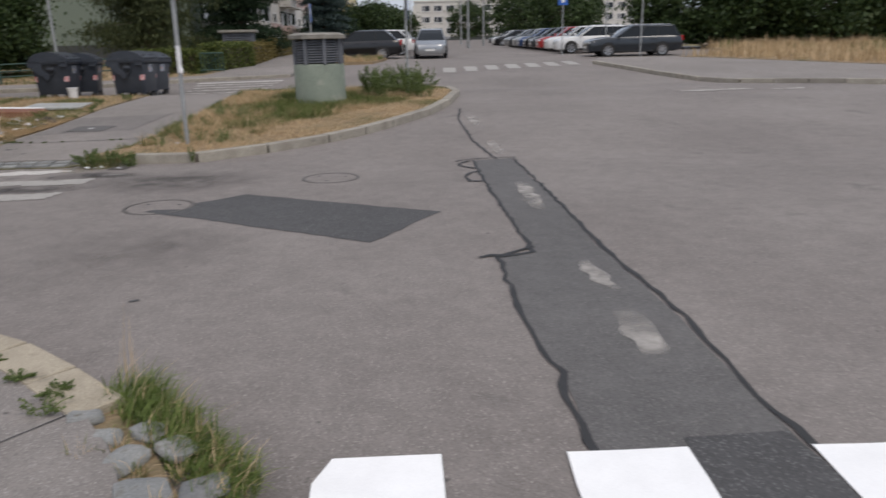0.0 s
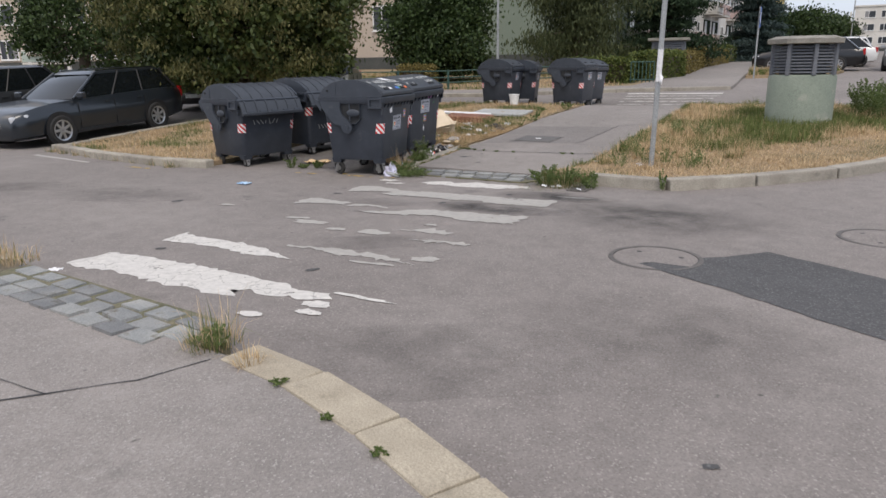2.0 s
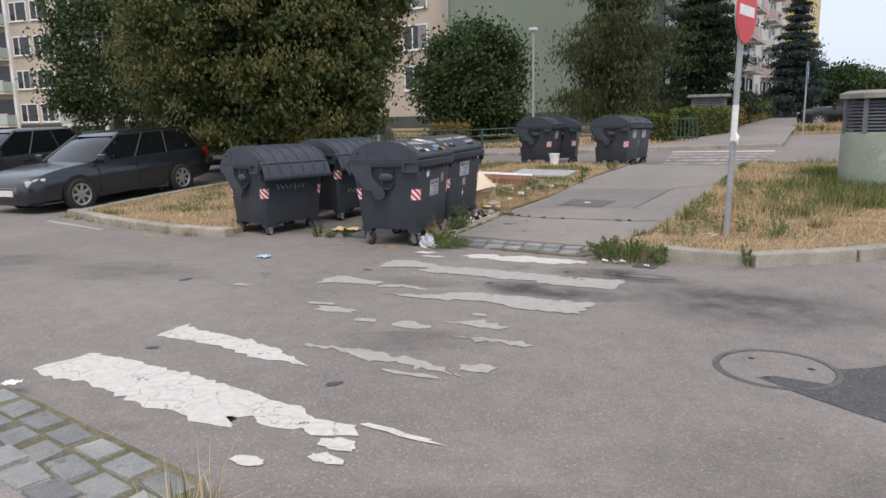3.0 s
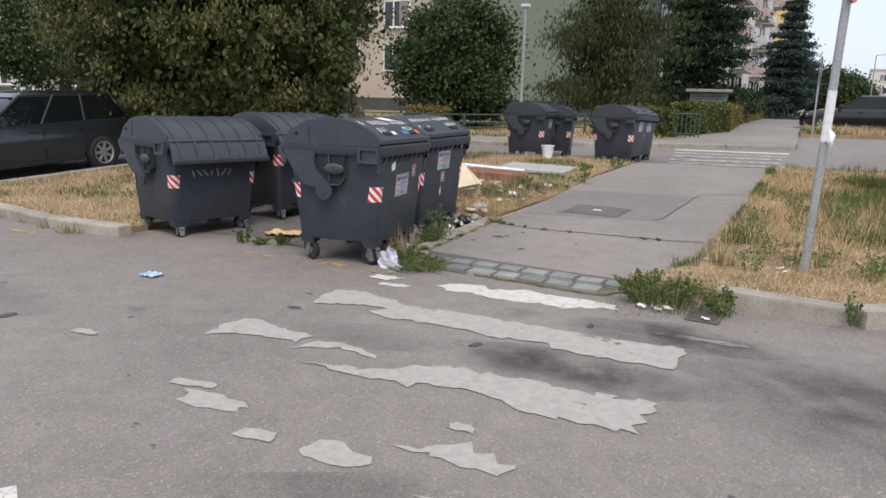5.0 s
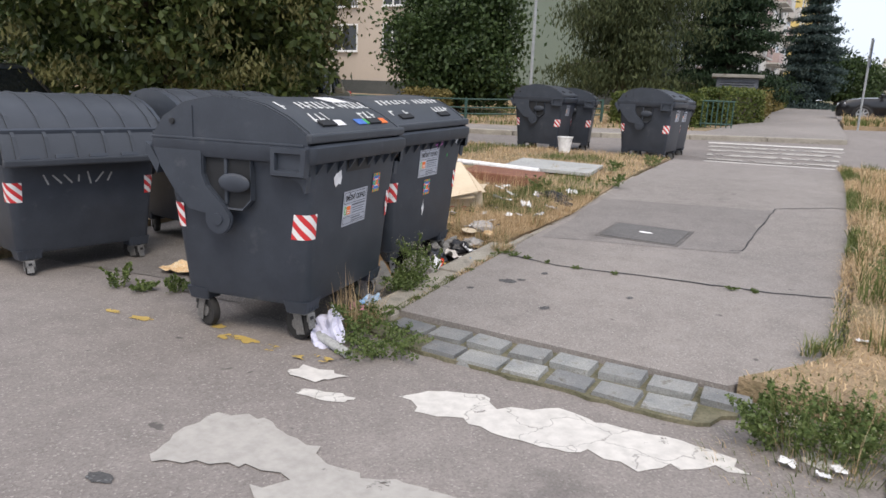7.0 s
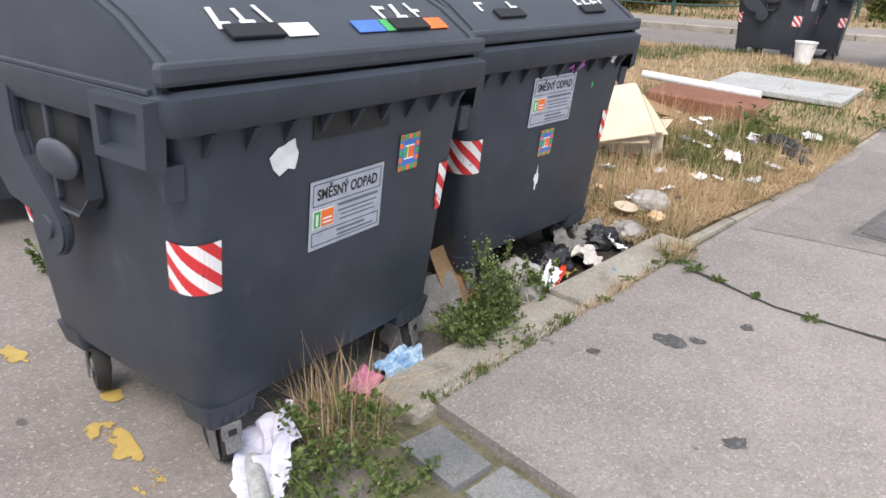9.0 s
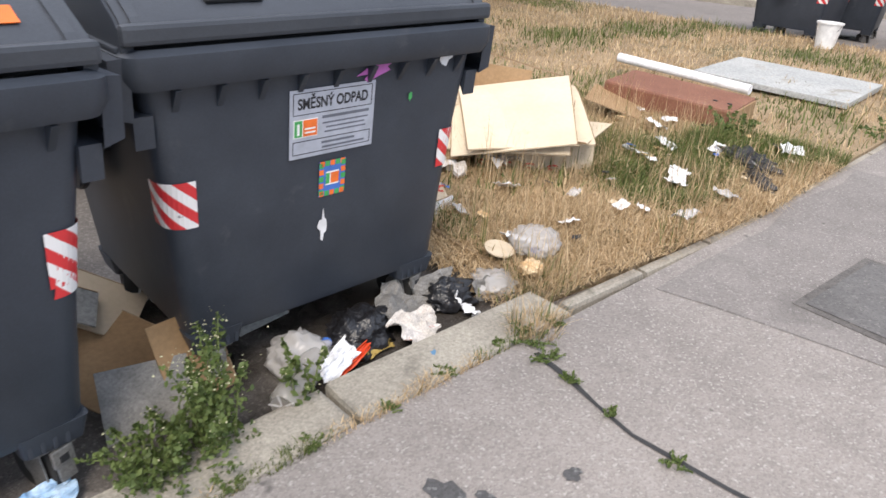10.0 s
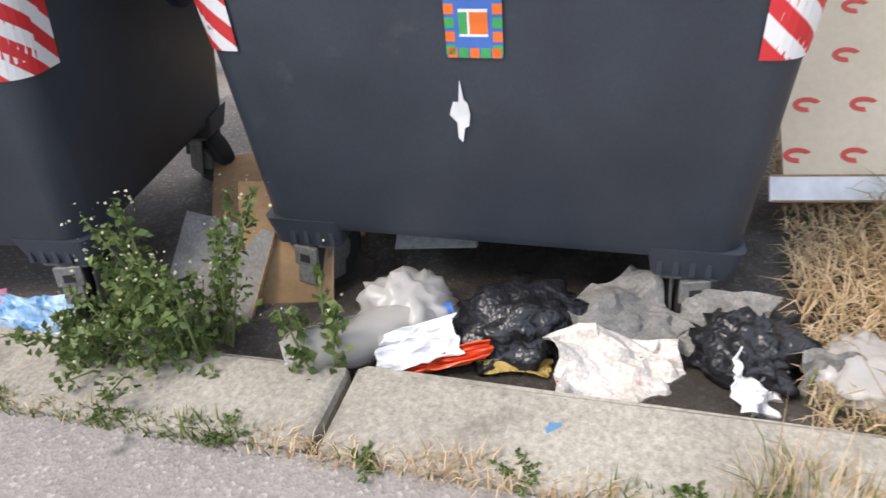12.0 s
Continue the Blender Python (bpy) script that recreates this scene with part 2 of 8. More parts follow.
M_LABEL = plain("silver_label", (0.42, 0.45, 0.52), 0.35, 0.2)
M_INK = plain("black_ink", (0.012, 0.012, 0.016), 0.6)
M_GREYINK = plain("grey_print", (0.13, 0.14, 0.17), 0.6)
M_ORANGE = plain("orange_print", (0.80, 0.17, 0.03), 0.5)
M_GREENP = plain("green_print", (0.06, 0.36, 0.10), 0.5)
M_BLUEP = plain("blue_print", (0.06, 0.16, 0.50), 0.5)
M_WHITE = plain("white_paper", (0.72, 0.72, 0.73), 0.75)
M_WHITEPAINT = plain("white_brush_paint", (0.62, 0.63, 0.62), 0.75)
M_PINK = plain("pink_marker", (0.50, 0.14, 0.45), 0.6)
M_LILAC = plain("lilac_paper", (0.58, 0.58, 0.70), 0.75)
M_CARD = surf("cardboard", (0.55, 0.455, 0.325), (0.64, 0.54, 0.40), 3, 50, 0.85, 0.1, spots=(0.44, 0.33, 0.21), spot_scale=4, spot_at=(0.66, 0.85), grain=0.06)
M_CARD_DARK = surf("brown_cardboard", (0.25, 0.155, 0.075), (0.34, 0.22, 0.115), 3, 50, 0.85, 0.1, grain=0.15)
M_CARD_IN = surf("corrugated_edge", (0.28, 0.19, 0.11), (0.36, 0.25, 0.15), 9, 120, 0.9, 0.3)
M_REDPRINT = plain("red_print", (0.55, 0.07, 0.05), 0.7)
M_LEATHER = surf("brown_leatherette", (0.19, 0.075, 0.045), (0.26, 0.115, 0.07), 4, 80, 0.55, 0.15, spots=(0.32, 0.2, 0.13), spot_scale=3, spot_at=(0.6, 0.8))
M_GREYSLAB = surf("weathered_grey_board", (0.33, 0.34, 0.335), (0.45, 0.455, 0.44), 2, 50, 0.8, 0.15, spots=(0.24, 0.22, 0.18), spot_scale=3)
M_BLACKBAG = surf("black_plastic_film", (0.013, 0.013, 0.015), (0.022, 0.022, 0.025), 9, 16, 0.3, 0.7, grain=0.2, dist=0.025)
M_CLEARBAG = film_plastic("clear_plastic_film", (0.62, 0.60, 0.58), 0.45)
M_BOTTLE = film_plastic("clear_bottle_plastic", (0.46, 0.44, 0.41), 0.5)
M_FABRIC = surf("soiled_cloth", (0.55, 0.50, 0.44), (0.74, 0.70, 0.66), 8, 150, 0.9, 0.3, spots=(0.52, 0.22, 0.16), spot_scale=22, spot_at=(0.62, 0.7))
M_GREYCLOTH = surf("grey_cloth", (0.15, 0.145, 0.135), (0.27, 0.26, 0.245), 8, 150, 0.9, 0.3)
M_REDPACK = plain("red_packet", (0.70, 0.09, 0.03), 0.35)
M_BLUEBAG = surf("printed_blue_bag", (0.12, 0.34, 0.62), (0.55, 0.68, 0.80), 14, 60, 0.4, 0.1)
M_PINKBAG = plain("pink_wrapper", (0.62, 0.24, 0.36), 0.4)
M_FOOD = surf("bread_crust", (0.62, 0.36, 0.14), (0.75, 0.62, 0.42), 20, 90, 0.8, 0.3)
M_BARK = surf("bark", (0.07, 0.055, 0.04), (0.13, 0.105, 0.08), 5, 30, 0.95, 0.8, dist=0.02)
M_LINDEN = leafy("linden_leaves", (0.034, 0.054, 0.014), (0.100, 0.126, 0.040), 0.5, 0.3)
M_LINDEN_SEED = leafy("linden_seed_bracts", (0.095, 0.10, 0.035), (0.18, 0.172, 0.068), 0.6, 0.25)
M_BROAD = leafy("broad_leaves", (0.022, 0.042, 0.012), (0.065, 0.10, 0.032), 0.5, 0.25)
M_LARCH = leafy("larch_needles", (0.034, 0.048, 0.018), (0.085, 0.10, 0.040), 0.7, 0.2)
M_SPRUCE = leafy("spruce_needles", (0.012, 0.028, 0.012), (0.035, 0.062, 0.026), 0.7, 0.15)
M_BLUESPRUCE = leafy("blue_spruce_needles", (0.035, 0.060, 0.055), (0.09, 0.125, 0.115), 0.7, 0.15)
M_HEDGE = leafy("hedge_leaves", (0.05, 0.075, 0.016), (0.15, 0.175, 0.045), 0.55, 0.25)
M_HEDGE_DRY = leafy("dry_hedge_leaves", (0.10, 0.085, 0.025), (0.24, 0.19, 0.065), 0.6, 0.25)
M_KIOSK = surf("green_concrete", (0.185, 0.22, 0.18), (0.24, 0.275, 0.225), 2, 60, 0.85, 0.25, spots=(0.33, 0.33, 0.28), spot_scale=3, spot_at=(0.58, 0.75))
M_KIOSK_CAP = surf("concrete_cap", (0.21, 0.20, 0.175), (0.31, 0.295, 0.26), 3, 60, 0.9, 0.3, spots=(0.13, 0.11, 0.08), spot_scale=4)
M_LOUVRE = surf("grey_louvre", (0.11, 0.12, 0.14), (0.16, 0.17, 0.19), 4, 60, 0.6, 0.05)
M_GREENWALL = surf("green_render", (0.165, 0.20, 0.16), (0.195, 0.235, 0.185), 0.25, 25, 0.9, 0.1, spots=(0.15, 0.175, 0.14), spot_scale=0.5, grain=0.12)
M_BEIGE = surf("beige_render", (0.42, 0.36, 0.30), (0.50, 0.43, 0.36), 0.3, 25, 0.9, 0.1, spots=(0.36, 0.31, 0.26), spot_scale=0.6, grain=0.12)
M_PALE = surf("pale_panel", (0.55, 0.53, 0.50), (0.66, 0.64, 0.60), 0.3, 25, 0.9, 0.1, grain=0.12)
M_DARKBASE = surf("dark_plinth", (0.055, 0.06, 0.058), (0.08, 0.085, 0.08), 0.6, 25, 0.9, 0.1)
M_BALCONY = surf("balcony_panel", (0.33, 0.40, 0.36), (0.42, 0.48, 0.44), 1.0, 30, 0.8, 0.1, grain=0.12)
M_BALCONY_RED = surf("balcony_panel_rose", (0.46, 0.34, 0.32), (0.58, 0.46, 0.43), 1.0, 30, 0.8, 0.1, grain=0.12)
M_YELLOWWALL = surf("yellow_render", (0.62, 0.47, 0.16), (0.70, 0.54, 0.22), 0.3, 25, 0.9, 0.1, grain=0.1)
M_FRAME = plain("white_window_frame", (0.72, 0.72, 0.71), 0.4)
M_GLASS = glassy("window_glass", (0.03, 0.035, 0.042))
M_CURTAIN = plain("net_curtain", (0.22, 0.22, 0.23), 0.8)
M_CARGLASS = glassy("car_glass", (0.008, 0.010, 0.011), 0.03)
M_CHROME = plain("chrome", (0.6, 0.6, 0.6), 0.18, 1.0)
M_RIM = plain("alloy_rim", (0.50, 0.51, 0.53), 0.3, 0.8)
M_LAMPGLASS = plain("lamp_glass", (0.55, 0.57, 0.60), 0.1)
M_TAIL = plain("tail_lamp", (0.40, 0.02, 0.02), 0.15)
M_PLATE = plain("number_plate", (0.68, 0.68, 0.66), 0.5)
M_BLACK = plain("black_trim", (0.012, 0.012, 0.013), 0.5)
M_SIGNRED = plain("sign_red", (0.62, 0.03, 0.035), 0.4)
M_SIGNWHITE = plain("sign_white", (0.80, 0.80, 0.79), 0.4)
M_SIGNBLUE = plain("sign_blue", (0.03, 0.12, 0.45), 0.4)
M_FENCE = plain("green_fence_paint", (0.03, 0.075, 0.062), 0.6)
M_IRON = surf("cast_iron", (0.115, 0.105, 0.098), (0.165, 0.152, 0.14), 8, 90, 0.7, 0.4, 0.3, spots=(0.06, 0.055, 0.05), spot_scale=14)


def car_paint(name, c, metal=0.4):
    m, t, p = nodes_of(name)
    co = coords(t, False)
    col = ramp(t, noise_of(t, co, 2.5), tuple(v * 0.9 for v in c), c)
    t.links.new(col, p.inputs["Base Color"])
    p.inputs["Roughness"].default_value, p.inputs["Metallic"].default_value = 0.28, metal
    p.inputs["Coat Weight"].default_value = 0.6
    p.inputs["Coat Roughness"].default_value = 0.08
    return m


# ---------------- building helpers ----------------
def smooth(ob, angle=40):
    for f in ob.data.polygons:
        f.use_smooth = True
    ob.data.set_sharp_from_angle(angle=radians(angle))
    return ob


def thing(name, m, label, category, group="", kind=""):
    ob = new(name)
    ob.empty_display_size = 0.1
    ob.matrix_basis = m
    return tagged(ob, label, category, group, kind)


def part(name, bm, material, parent=None, label="", soft=False):
    me = bpy.data.meshes.new(name)
    bm.to_mesh(me)
    bm.free()
    me.materials.append(material)
    ob = new(name, me)
    ob.parent = parent
    if label:
        ob["label"] = label
    if soft:
        smooth(ob)
    return ob


def raw(name, verts, faces, material, parent=None, label=""):
    me = bpy.data.meshes.new(name)
    me.from_pydata([tuple(v) for v in verts], [], [tuple(f) for f in faces])
    me.materials.append(material)
    me.update()
    ob = new(name, me)
    ob.parent = parent
    if label:
        ob["label"] = label
    return ob


def box(bm, sx, sy, sz, m=Matrix(), bevel=0.0):
    """A bevelled box of that size, its middle at m."""
    r = bmesh.ops.create_cube(bm, size=1.0, matrix=m @ Matrix.Diagonal((sx, sy, sz, 1)))
    if bevel:
        edges = list({e for v in r["verts"] for e in v.link_edges})
        bmesh.ops.bevel(bm, geom=edges, offset=bevel, segments=2, affect="EDGES", profile=0.6)
    return bm


def boxed(sx, sy, sz, x=0, y=0, z=0, bevel=0.0, rx=0, ry=0, rz=0):
    return box(bmesh.new(), sx, sy, sz, pose(x, y, z, rx, ry, rz), bevel)


def tube(bm, a, b, r0, r1=None, n=10, caps=True):
    a, b = Vector(a), Vector(b)
    d = b - a
    m = Matrix.Translation((a + b) / 2) @ d.to_track_quat("Z", "Y").to_matrix().to_4x4()
    bmesh.ops.create_cone(bm, cap_ends=caps, segments=n, radius1=r0, radius2=r0 if r1 is None else r1, depth=d.length, matrix=m)
    return bm


def tubed(a, b, r0, r1=None, n=10):
    return tube(bmesh.new(), a, b, r0, r1, n)


def loft(rings, closed=True, cap0=False, cap1=False):
    """A skin over rings of equally many points."""
    bm = bmesh.new()
    vs = [[bm.verts.new(p) for p in ring] for ring in rings]
    n = len(rings[0])
    for a, b in zip(vs, vs[1:]):
        for i in range(n if closed else n - 1):
            j = (i + 1) % n
            bm.faces.new((a[i], a[j], b[j], b[i]))
    if cap0:
        bm.faces.new(vs[0][::-1])
    if cap1:
        bm.faces.new(vs[-1])
    bmesh.ops.recalc_face_normals(bm, faces=bm.faces[:])
    return bm


def plate(outline, axis, lo, hi):
    """A flat outline given in two coordinates, drawn out along the third from lo to hi."""
    def at(p, d):
        return {"x": (d, p[0], p[1]), "y": (p[0], d, p[1]), "z": (p[0], p[1], d)}[axis]
    return loft([[at(p, lo) for p in outline], [at(p, hi) for p in outline]], True, True, True)


def round_rect(hx, hy, r, z, n=4):
    pts = []
    for cx, cy, a0 in ((hx - r, hy - r, 0), (-hx + r, hy - r, 90), (-hx + r, -hy + r, 180), (hx - r, -hy + r, 270)):
        for i in range(n + 1):
            a = radians(a0 + 90 * i / n)
            pts.append((cx + r * math.cos(a), cy + r * math.sin(a), z))
    return pts


def clamp(v, a, b):
    return max(a, min(b, v))


PROFILE = ((5.0, 0.0), (8.2, -0.045), (8.9, -0.045), (9.7, -0.005), (11.0, 0.06), (15.0, 0.26), (18.0, 0.34), (20.5, 0.29), (25.0, 0.50), (30.0, 0.72), (40.0, 1.02), (400.0, 5.34))


def land(x, y):
    """Height of the road surface: a shallow gutter before the bins and a gentle rise beyond."""
    z = PROFILE[0][1] if y <= PROFILE[0][0] else PROFILE[-1][1]
    for (y0, z0), (y1, z1) in zip(PROFILE, PROFILE[1:]):
        if y0 < y <= y1:
            z = z0 + (z1 - z0) * (y - y0) / (y1 - y0)
    return z


def drape(name, outline, lift, thick, material, label, category="", kind="structure"):
    """A sheet or slab with that outline that follows the land, lift above it."""
    bm = bmesh.new()
    bm.faces.new([bm.verts.new((x, y, 0)) for x, y in outline])
    for co, no in [((0, y, 0), (0, 1, 0)) for y, _ in PROFILE]:
        bmesh.ops.bisect_plane(bm, geom=bm.verts[:] + bm.edges[:] + bm.faces[:], plane_co=co, plane_no=no)
    bmesh.ops.triangulate(bm, faces=bm.faces[:])
    for v in bm.verts:
        v.co.z = land(v.co.x, v.co.y) + lift
    bmesh.ops.recalc_face_normals(bm, faces=bm.faces[:])
    if sum(f.normal.z for f in bm.faces) < 0:
        bmesh.ops.reverse_faces(bm, faces=bm.faces[:])
    if thick:
        r = bmesh.ops.extrude_face_region(bm, geom=bm.faces[:])
        low = [f for f in bm.faces if f not in set(g for g in r["geom"] if isinstance(g, bmesh.types.BMFace))]
        for g in r["geom"]:
            if isinstance(g, bmesh.types.BMVert):
                g.co.z += thick
        for v in bm.verts:
            v.co.z -= thick
    ob = part(name, bm, material)
    return tagged(ob, label, category or name.split("_")[0], kind=kind)


def ragged(outline, step=0.06, amount=0.02, seed=1):
    """The outline with torn edges."""
    rng = random.Random(seed)
    pts = []
    n = len(outline)
    for i in range(n):
        (x0, y0), (x1, y1) = outline[i], outline[(i + 1) % n]
        k = max(1, int(math.hypot(x1 - x0, y1 - y0) / step))
        for j in range(k):
            u = j / k
            pts.append((x0 + (x1 - x0) * u + rng.gauss(0, amount), y0 + (y1 - y0) * u + rng.gauss(0, amount)))
    return pts


def blob(x, y, rx, ry, turn=0, seed=1, n=16, rough=0.25):
    rng = random.Random(seed)
    c, s = math.cos(radians(turn)), math.sin(radians(turn))
    pts = []
    for i in range(n):
        a = 2 * math.pi * i / n
        k = 1 + rng.uniform(-rough, rough)
        u, v = rx * k * math.cos(a), ry * k * math.sin(a)
        pts.append((x + u * c - v * s, y + u * s + v * c))
    return pts


# ---------------- ground, roads, pavements ----------------
drape("ground", [(-900, -400), (900, -400), (900, 1500), (-900, 1500)], -0.035, 0, M_GROUND, "dry patchy grassland running out to the horizon", "ground")
drape("road", [(-75, -30), (16, -30), (40, 10), (40, 20), (21, 24), (21, 60), (60, 62), (60, 240), (-4, 240), (-4, 60), (-75, 60)], 0.0, 0, M_ROAD,
      "worn grey asphalt street crossing with stains and repairs", "road")

NEAR_ARC = [(-2.42, 2.64), (-1.9, 2.55), (-1.35, 2.36), (-0.87, 2.14), (-0.4, 1.88), (0.0, 1.57), (0.37, 1.24)]
NEAR_END = [(0.62, 0.86), (0.86, 0.45), (1.0, 0.0), (1.08, -0.8), (1.1, -30)]
drape("pavement_near", [(-75, 1.2), (-20, 2.2), (-8, 2.75), (-5.05, 2.55), (-3.0, 2.5)] + [(x - 0.06, y - 0.16) for x, y in NEAR_ARC] + [(x - 0.1, y - 0.03) for x, y in NEAR_END]
      + [(-75, -30)], 0.095, 0.2, M_WALK, "smooth grey asphalt pavement with a rounded corner", "pavement")
drape("pavement_bins", [(-5.49, 9.06), (-3.5, 9.06), (-3.22, 9.45), (-3.06, 9.8), (-3.05, 12.6), (-3.2, 16.4), (-3.4, 19.1), (-5.95, 18.4), (-5.85, 16), (-5.6, 12.4), (-5.52, 10.4)], 0.06, 0.12, M_WALK,
      "grey asphalt footpath with cracked slabs between dry verges", "pavement")
drape("bin_pad", ragged([(-9.0, 8.5), (-7.5, 8.75), (-6.0, 8.6), (-5.7, 8.9), (-5.72, 11.0), (-9.2, 11.2)], 0.25, 0.03, 4), 0.006, 0, M_PAD, "dirty asphalt stand beneath the waste containers", "pavement")
ISLAND_L = [(-13.35, 8.5), (-11.4, 8.02), (-9.7, 7.88), (-8.75, 7.98), (-8.95, 10.95), (-5.72, 10.92), (-5.64, 12.4), (-5.9, 16), (-6.0, 18.3), (-13.6, 18.0), (-13.8, 11.5), (-13.6, 9.3)]
drape("verge_bins", ISLAND_L, 0.07, 0.12, M_SOIL, "bare dry soil under a straw-coloured grass verge", "verge")
ISLAND_R = [(-3.46, 9.08), (-2.7, 9.0), (-1.75, 9.05), (-0.9, 9.65), (-0.05, 10.45), (0.92, 11.95), (1.6, 13.3), (2.05, 14.9), (2.36, 17.0), (2.0, 19.3), (-3.36, 19.0), (-3.16, 16.4), (-3.01, 12.6), (-3.02, 9.8), (-3.18, 9.45)]
drape("verge_kiosk", ISLAND_R, 0.11, 0.14, M_SOIL, "bare dry soil under an overgrown grass traffic island", "verge")
drape("pavement_far", [(-60, 20), (-20, 20.6), (-11, 22.4), (-7.0, 24.5), (-3.5, 25.8), (-3.5, 26.6), (-7.0, 26.0), (-11.3, 24.0), (-20, 22.2), (-60, 21.6)], 0.1, 0.15, M_WALK,
      "pale asphalt pavement beyond the second street", "pavement")
drape("footpath_far", [(-6.9, 26.0), (-3.5, 26.55), (-3.9, 32), (-7.6, 100), (-9.0, 150), (-12.5, 150), (-10.4, 100), (-6.6, 30)], 0.1, 0.15, M_WALK, "straight pale footpath leading away past hedges", "pavement")
drape("lawn_far", [(-75, 21.6), (-20, 22.3), (-11.35, 24.1), (-7.0, 26.1), (-6.65, 30), (-10.45, 100), (-12.6, 150), (-75, 150)], 0.08, 0.1, M_SOIL, "dry lawn in front of the housing blocks", "lawn")
drape("verge_far", [(-3.75, 31.2), (-0.9, 32.3), (-0.4, 35.6), (-4.0, 35.2)], 0.12, 0.14, M_SOIL, "small dry verge beside the parked cars", "verge")
drape("pavement_right", [(40, 16.4), (14.1, 17.6), (11.3, 19.9), (10.5, 21.2), (9.95, 23.3), (8.95, 29.2), (9.5, 31.4), (16, 31.2), (40, 21)], 0.12, 0.15, M_WALK,
      "pale asphalt pavement on the opposite corner", "pavement")
drape("verge_right", [(80, 17), (40, 19.5), (18.4, 24.4), (13.1, 31.0), (16.8, 33), (18.5, 42), (30, 75), (120, 90)], 0.14, 0.1, M_SOIL, "tall straw-dry grass strip below dark trees", "verge")


def stone_mesh(name, w, d, h, material, bevel=0.02):
    bm = boxed(w, d, h, bevel=bevel)
    for v in bm.verts:
        v.co += Vector((0, random.uniform(-1, 1), random.uniform(-1, 1))) * 0.004
    me = bpy.data.meshes.new(name)
    bm.to_mesh(me)
    bm.free()
    me.materials.append(material)
    return me


def lay(parent, name, me, x, y, z, rz=0, sx=1.0, tilt=0.0):
    ob = new(name, me)
    ob.parent = parent
    ob.matrix_basis = pose(x, y, z, 0, tilt, rz) @ Matrix.Diagonal((sx, 1, 1, 1))
    return ob


def kerb_run(name, line, length, width, top, material, label):
    """Kerb stones end to end along a line."""
    run = tagged(thing(name, Matrix(), label, "kerb"), kind="structure")
    me = stone_mesh("kerb_stone", 1.0, width, 0.26, material)
    for (x0, y0), (x1, y1) in zip(line, line[1:]):
        seg = math.hypot(x1 - x0, y1 - y0)
        k = max(1, round(seg / length))
        a = math.degrees(math.atan2(y1 - y0, x1 - x0))
        for i in range(k):
            u = (i + 0.5) / k
            x, y = x0 + (x1 - x0) * u, y0 + (y1 - y0) * u
            slope = math.degrees(math.atan2(land(x1, y1) - land(x0, y0), seg))
            lay(run, "kerb_stone", me, x, y, land(x, y) + top - 0.13 + random.uniform(-0.004, 0.004), a + random.uniform(-0.6, 0.6), seg / k - 0.014, -slope)
    return run


kerb_run("kerb_near", [(x - 0.03, y - 0.1) for x, y in NEAR_ARC], 0.9, 0.24, 0.105, M_KERB_NEAR, "curved sandy concrete kerb of the rounded corner")
kerb_run("kerb_near_left", [(-20, 2.3), (-12, 2.62), (-8, 2.88), (-5.4, 2.98)], 1.0, 0.22, 0.1, M_KERB_NEAR, "low concrete kerb with dry weeds in its joints")
kerb_run("kerb_verge", [(-13.5, 8.4), (-11.4, 7.9), (-9.7, 7.76), (-8.6, 7.9)], 0.9, 0.2, 0.12, M_KERB, "grey concrete kerb along the dry verge")
kerb_run("kerb_verge_side", [(-13.5, 8.5), (-13.72, 9.3), (-13.9, 11.5), (-13.8, 16)], 1.0, 0.18, 0.1, M_KERB, "grey concrete kerb beside the car park")
kerb_run("kerb_island", [(-2.72, 9.0), (-1.76, 8.98), (-0.85, 9.6), (0.0, 10.38), (0.55, 11.1), (1.0, 11.9), (1.7, 13.3), (2.16, 14.85), (2.46, 17.0), (2.3, 18.6), (1.8, 19.4)], 0.85, 0.2,
         0.135, M_KERB, "weathered concrete kerb curving round the traffic island")
kerb_run("kerb_bins", [(-5.555, 8.95), (-5.615, 9.96), (-5.66, 10.92)], 1.0, 0.215, 0.068, M_KERB, "pale speckled kerb slabs beside the waste containers")
kerb_run("kerb_bins_edging", [(-5.63, 10.95), (-5.61, 12.4), (-5.85, 15.5)], 0.5, 0.06, 0.052, M_KERB, "thin sunken kerb edging of the footpath")
kerb_run("kerb_far", [(-60, 19.9), (-20, 20.5), (-11, 22.3), (-7.0, 24.4), (-3.5, 25.7)], 2.0, 0.2, 0.12, M_KERB, "long low kerb on the far side of the street")
kerb_run("kerb_right", [(14.1, 17.5), (11.2, 19.9), (10.4, 21.2), (9.85, 23.3), (8.85, 29.2)], 1.0, 0.2, 0.14, M_KERB, "grey kerb of the opposite corner")


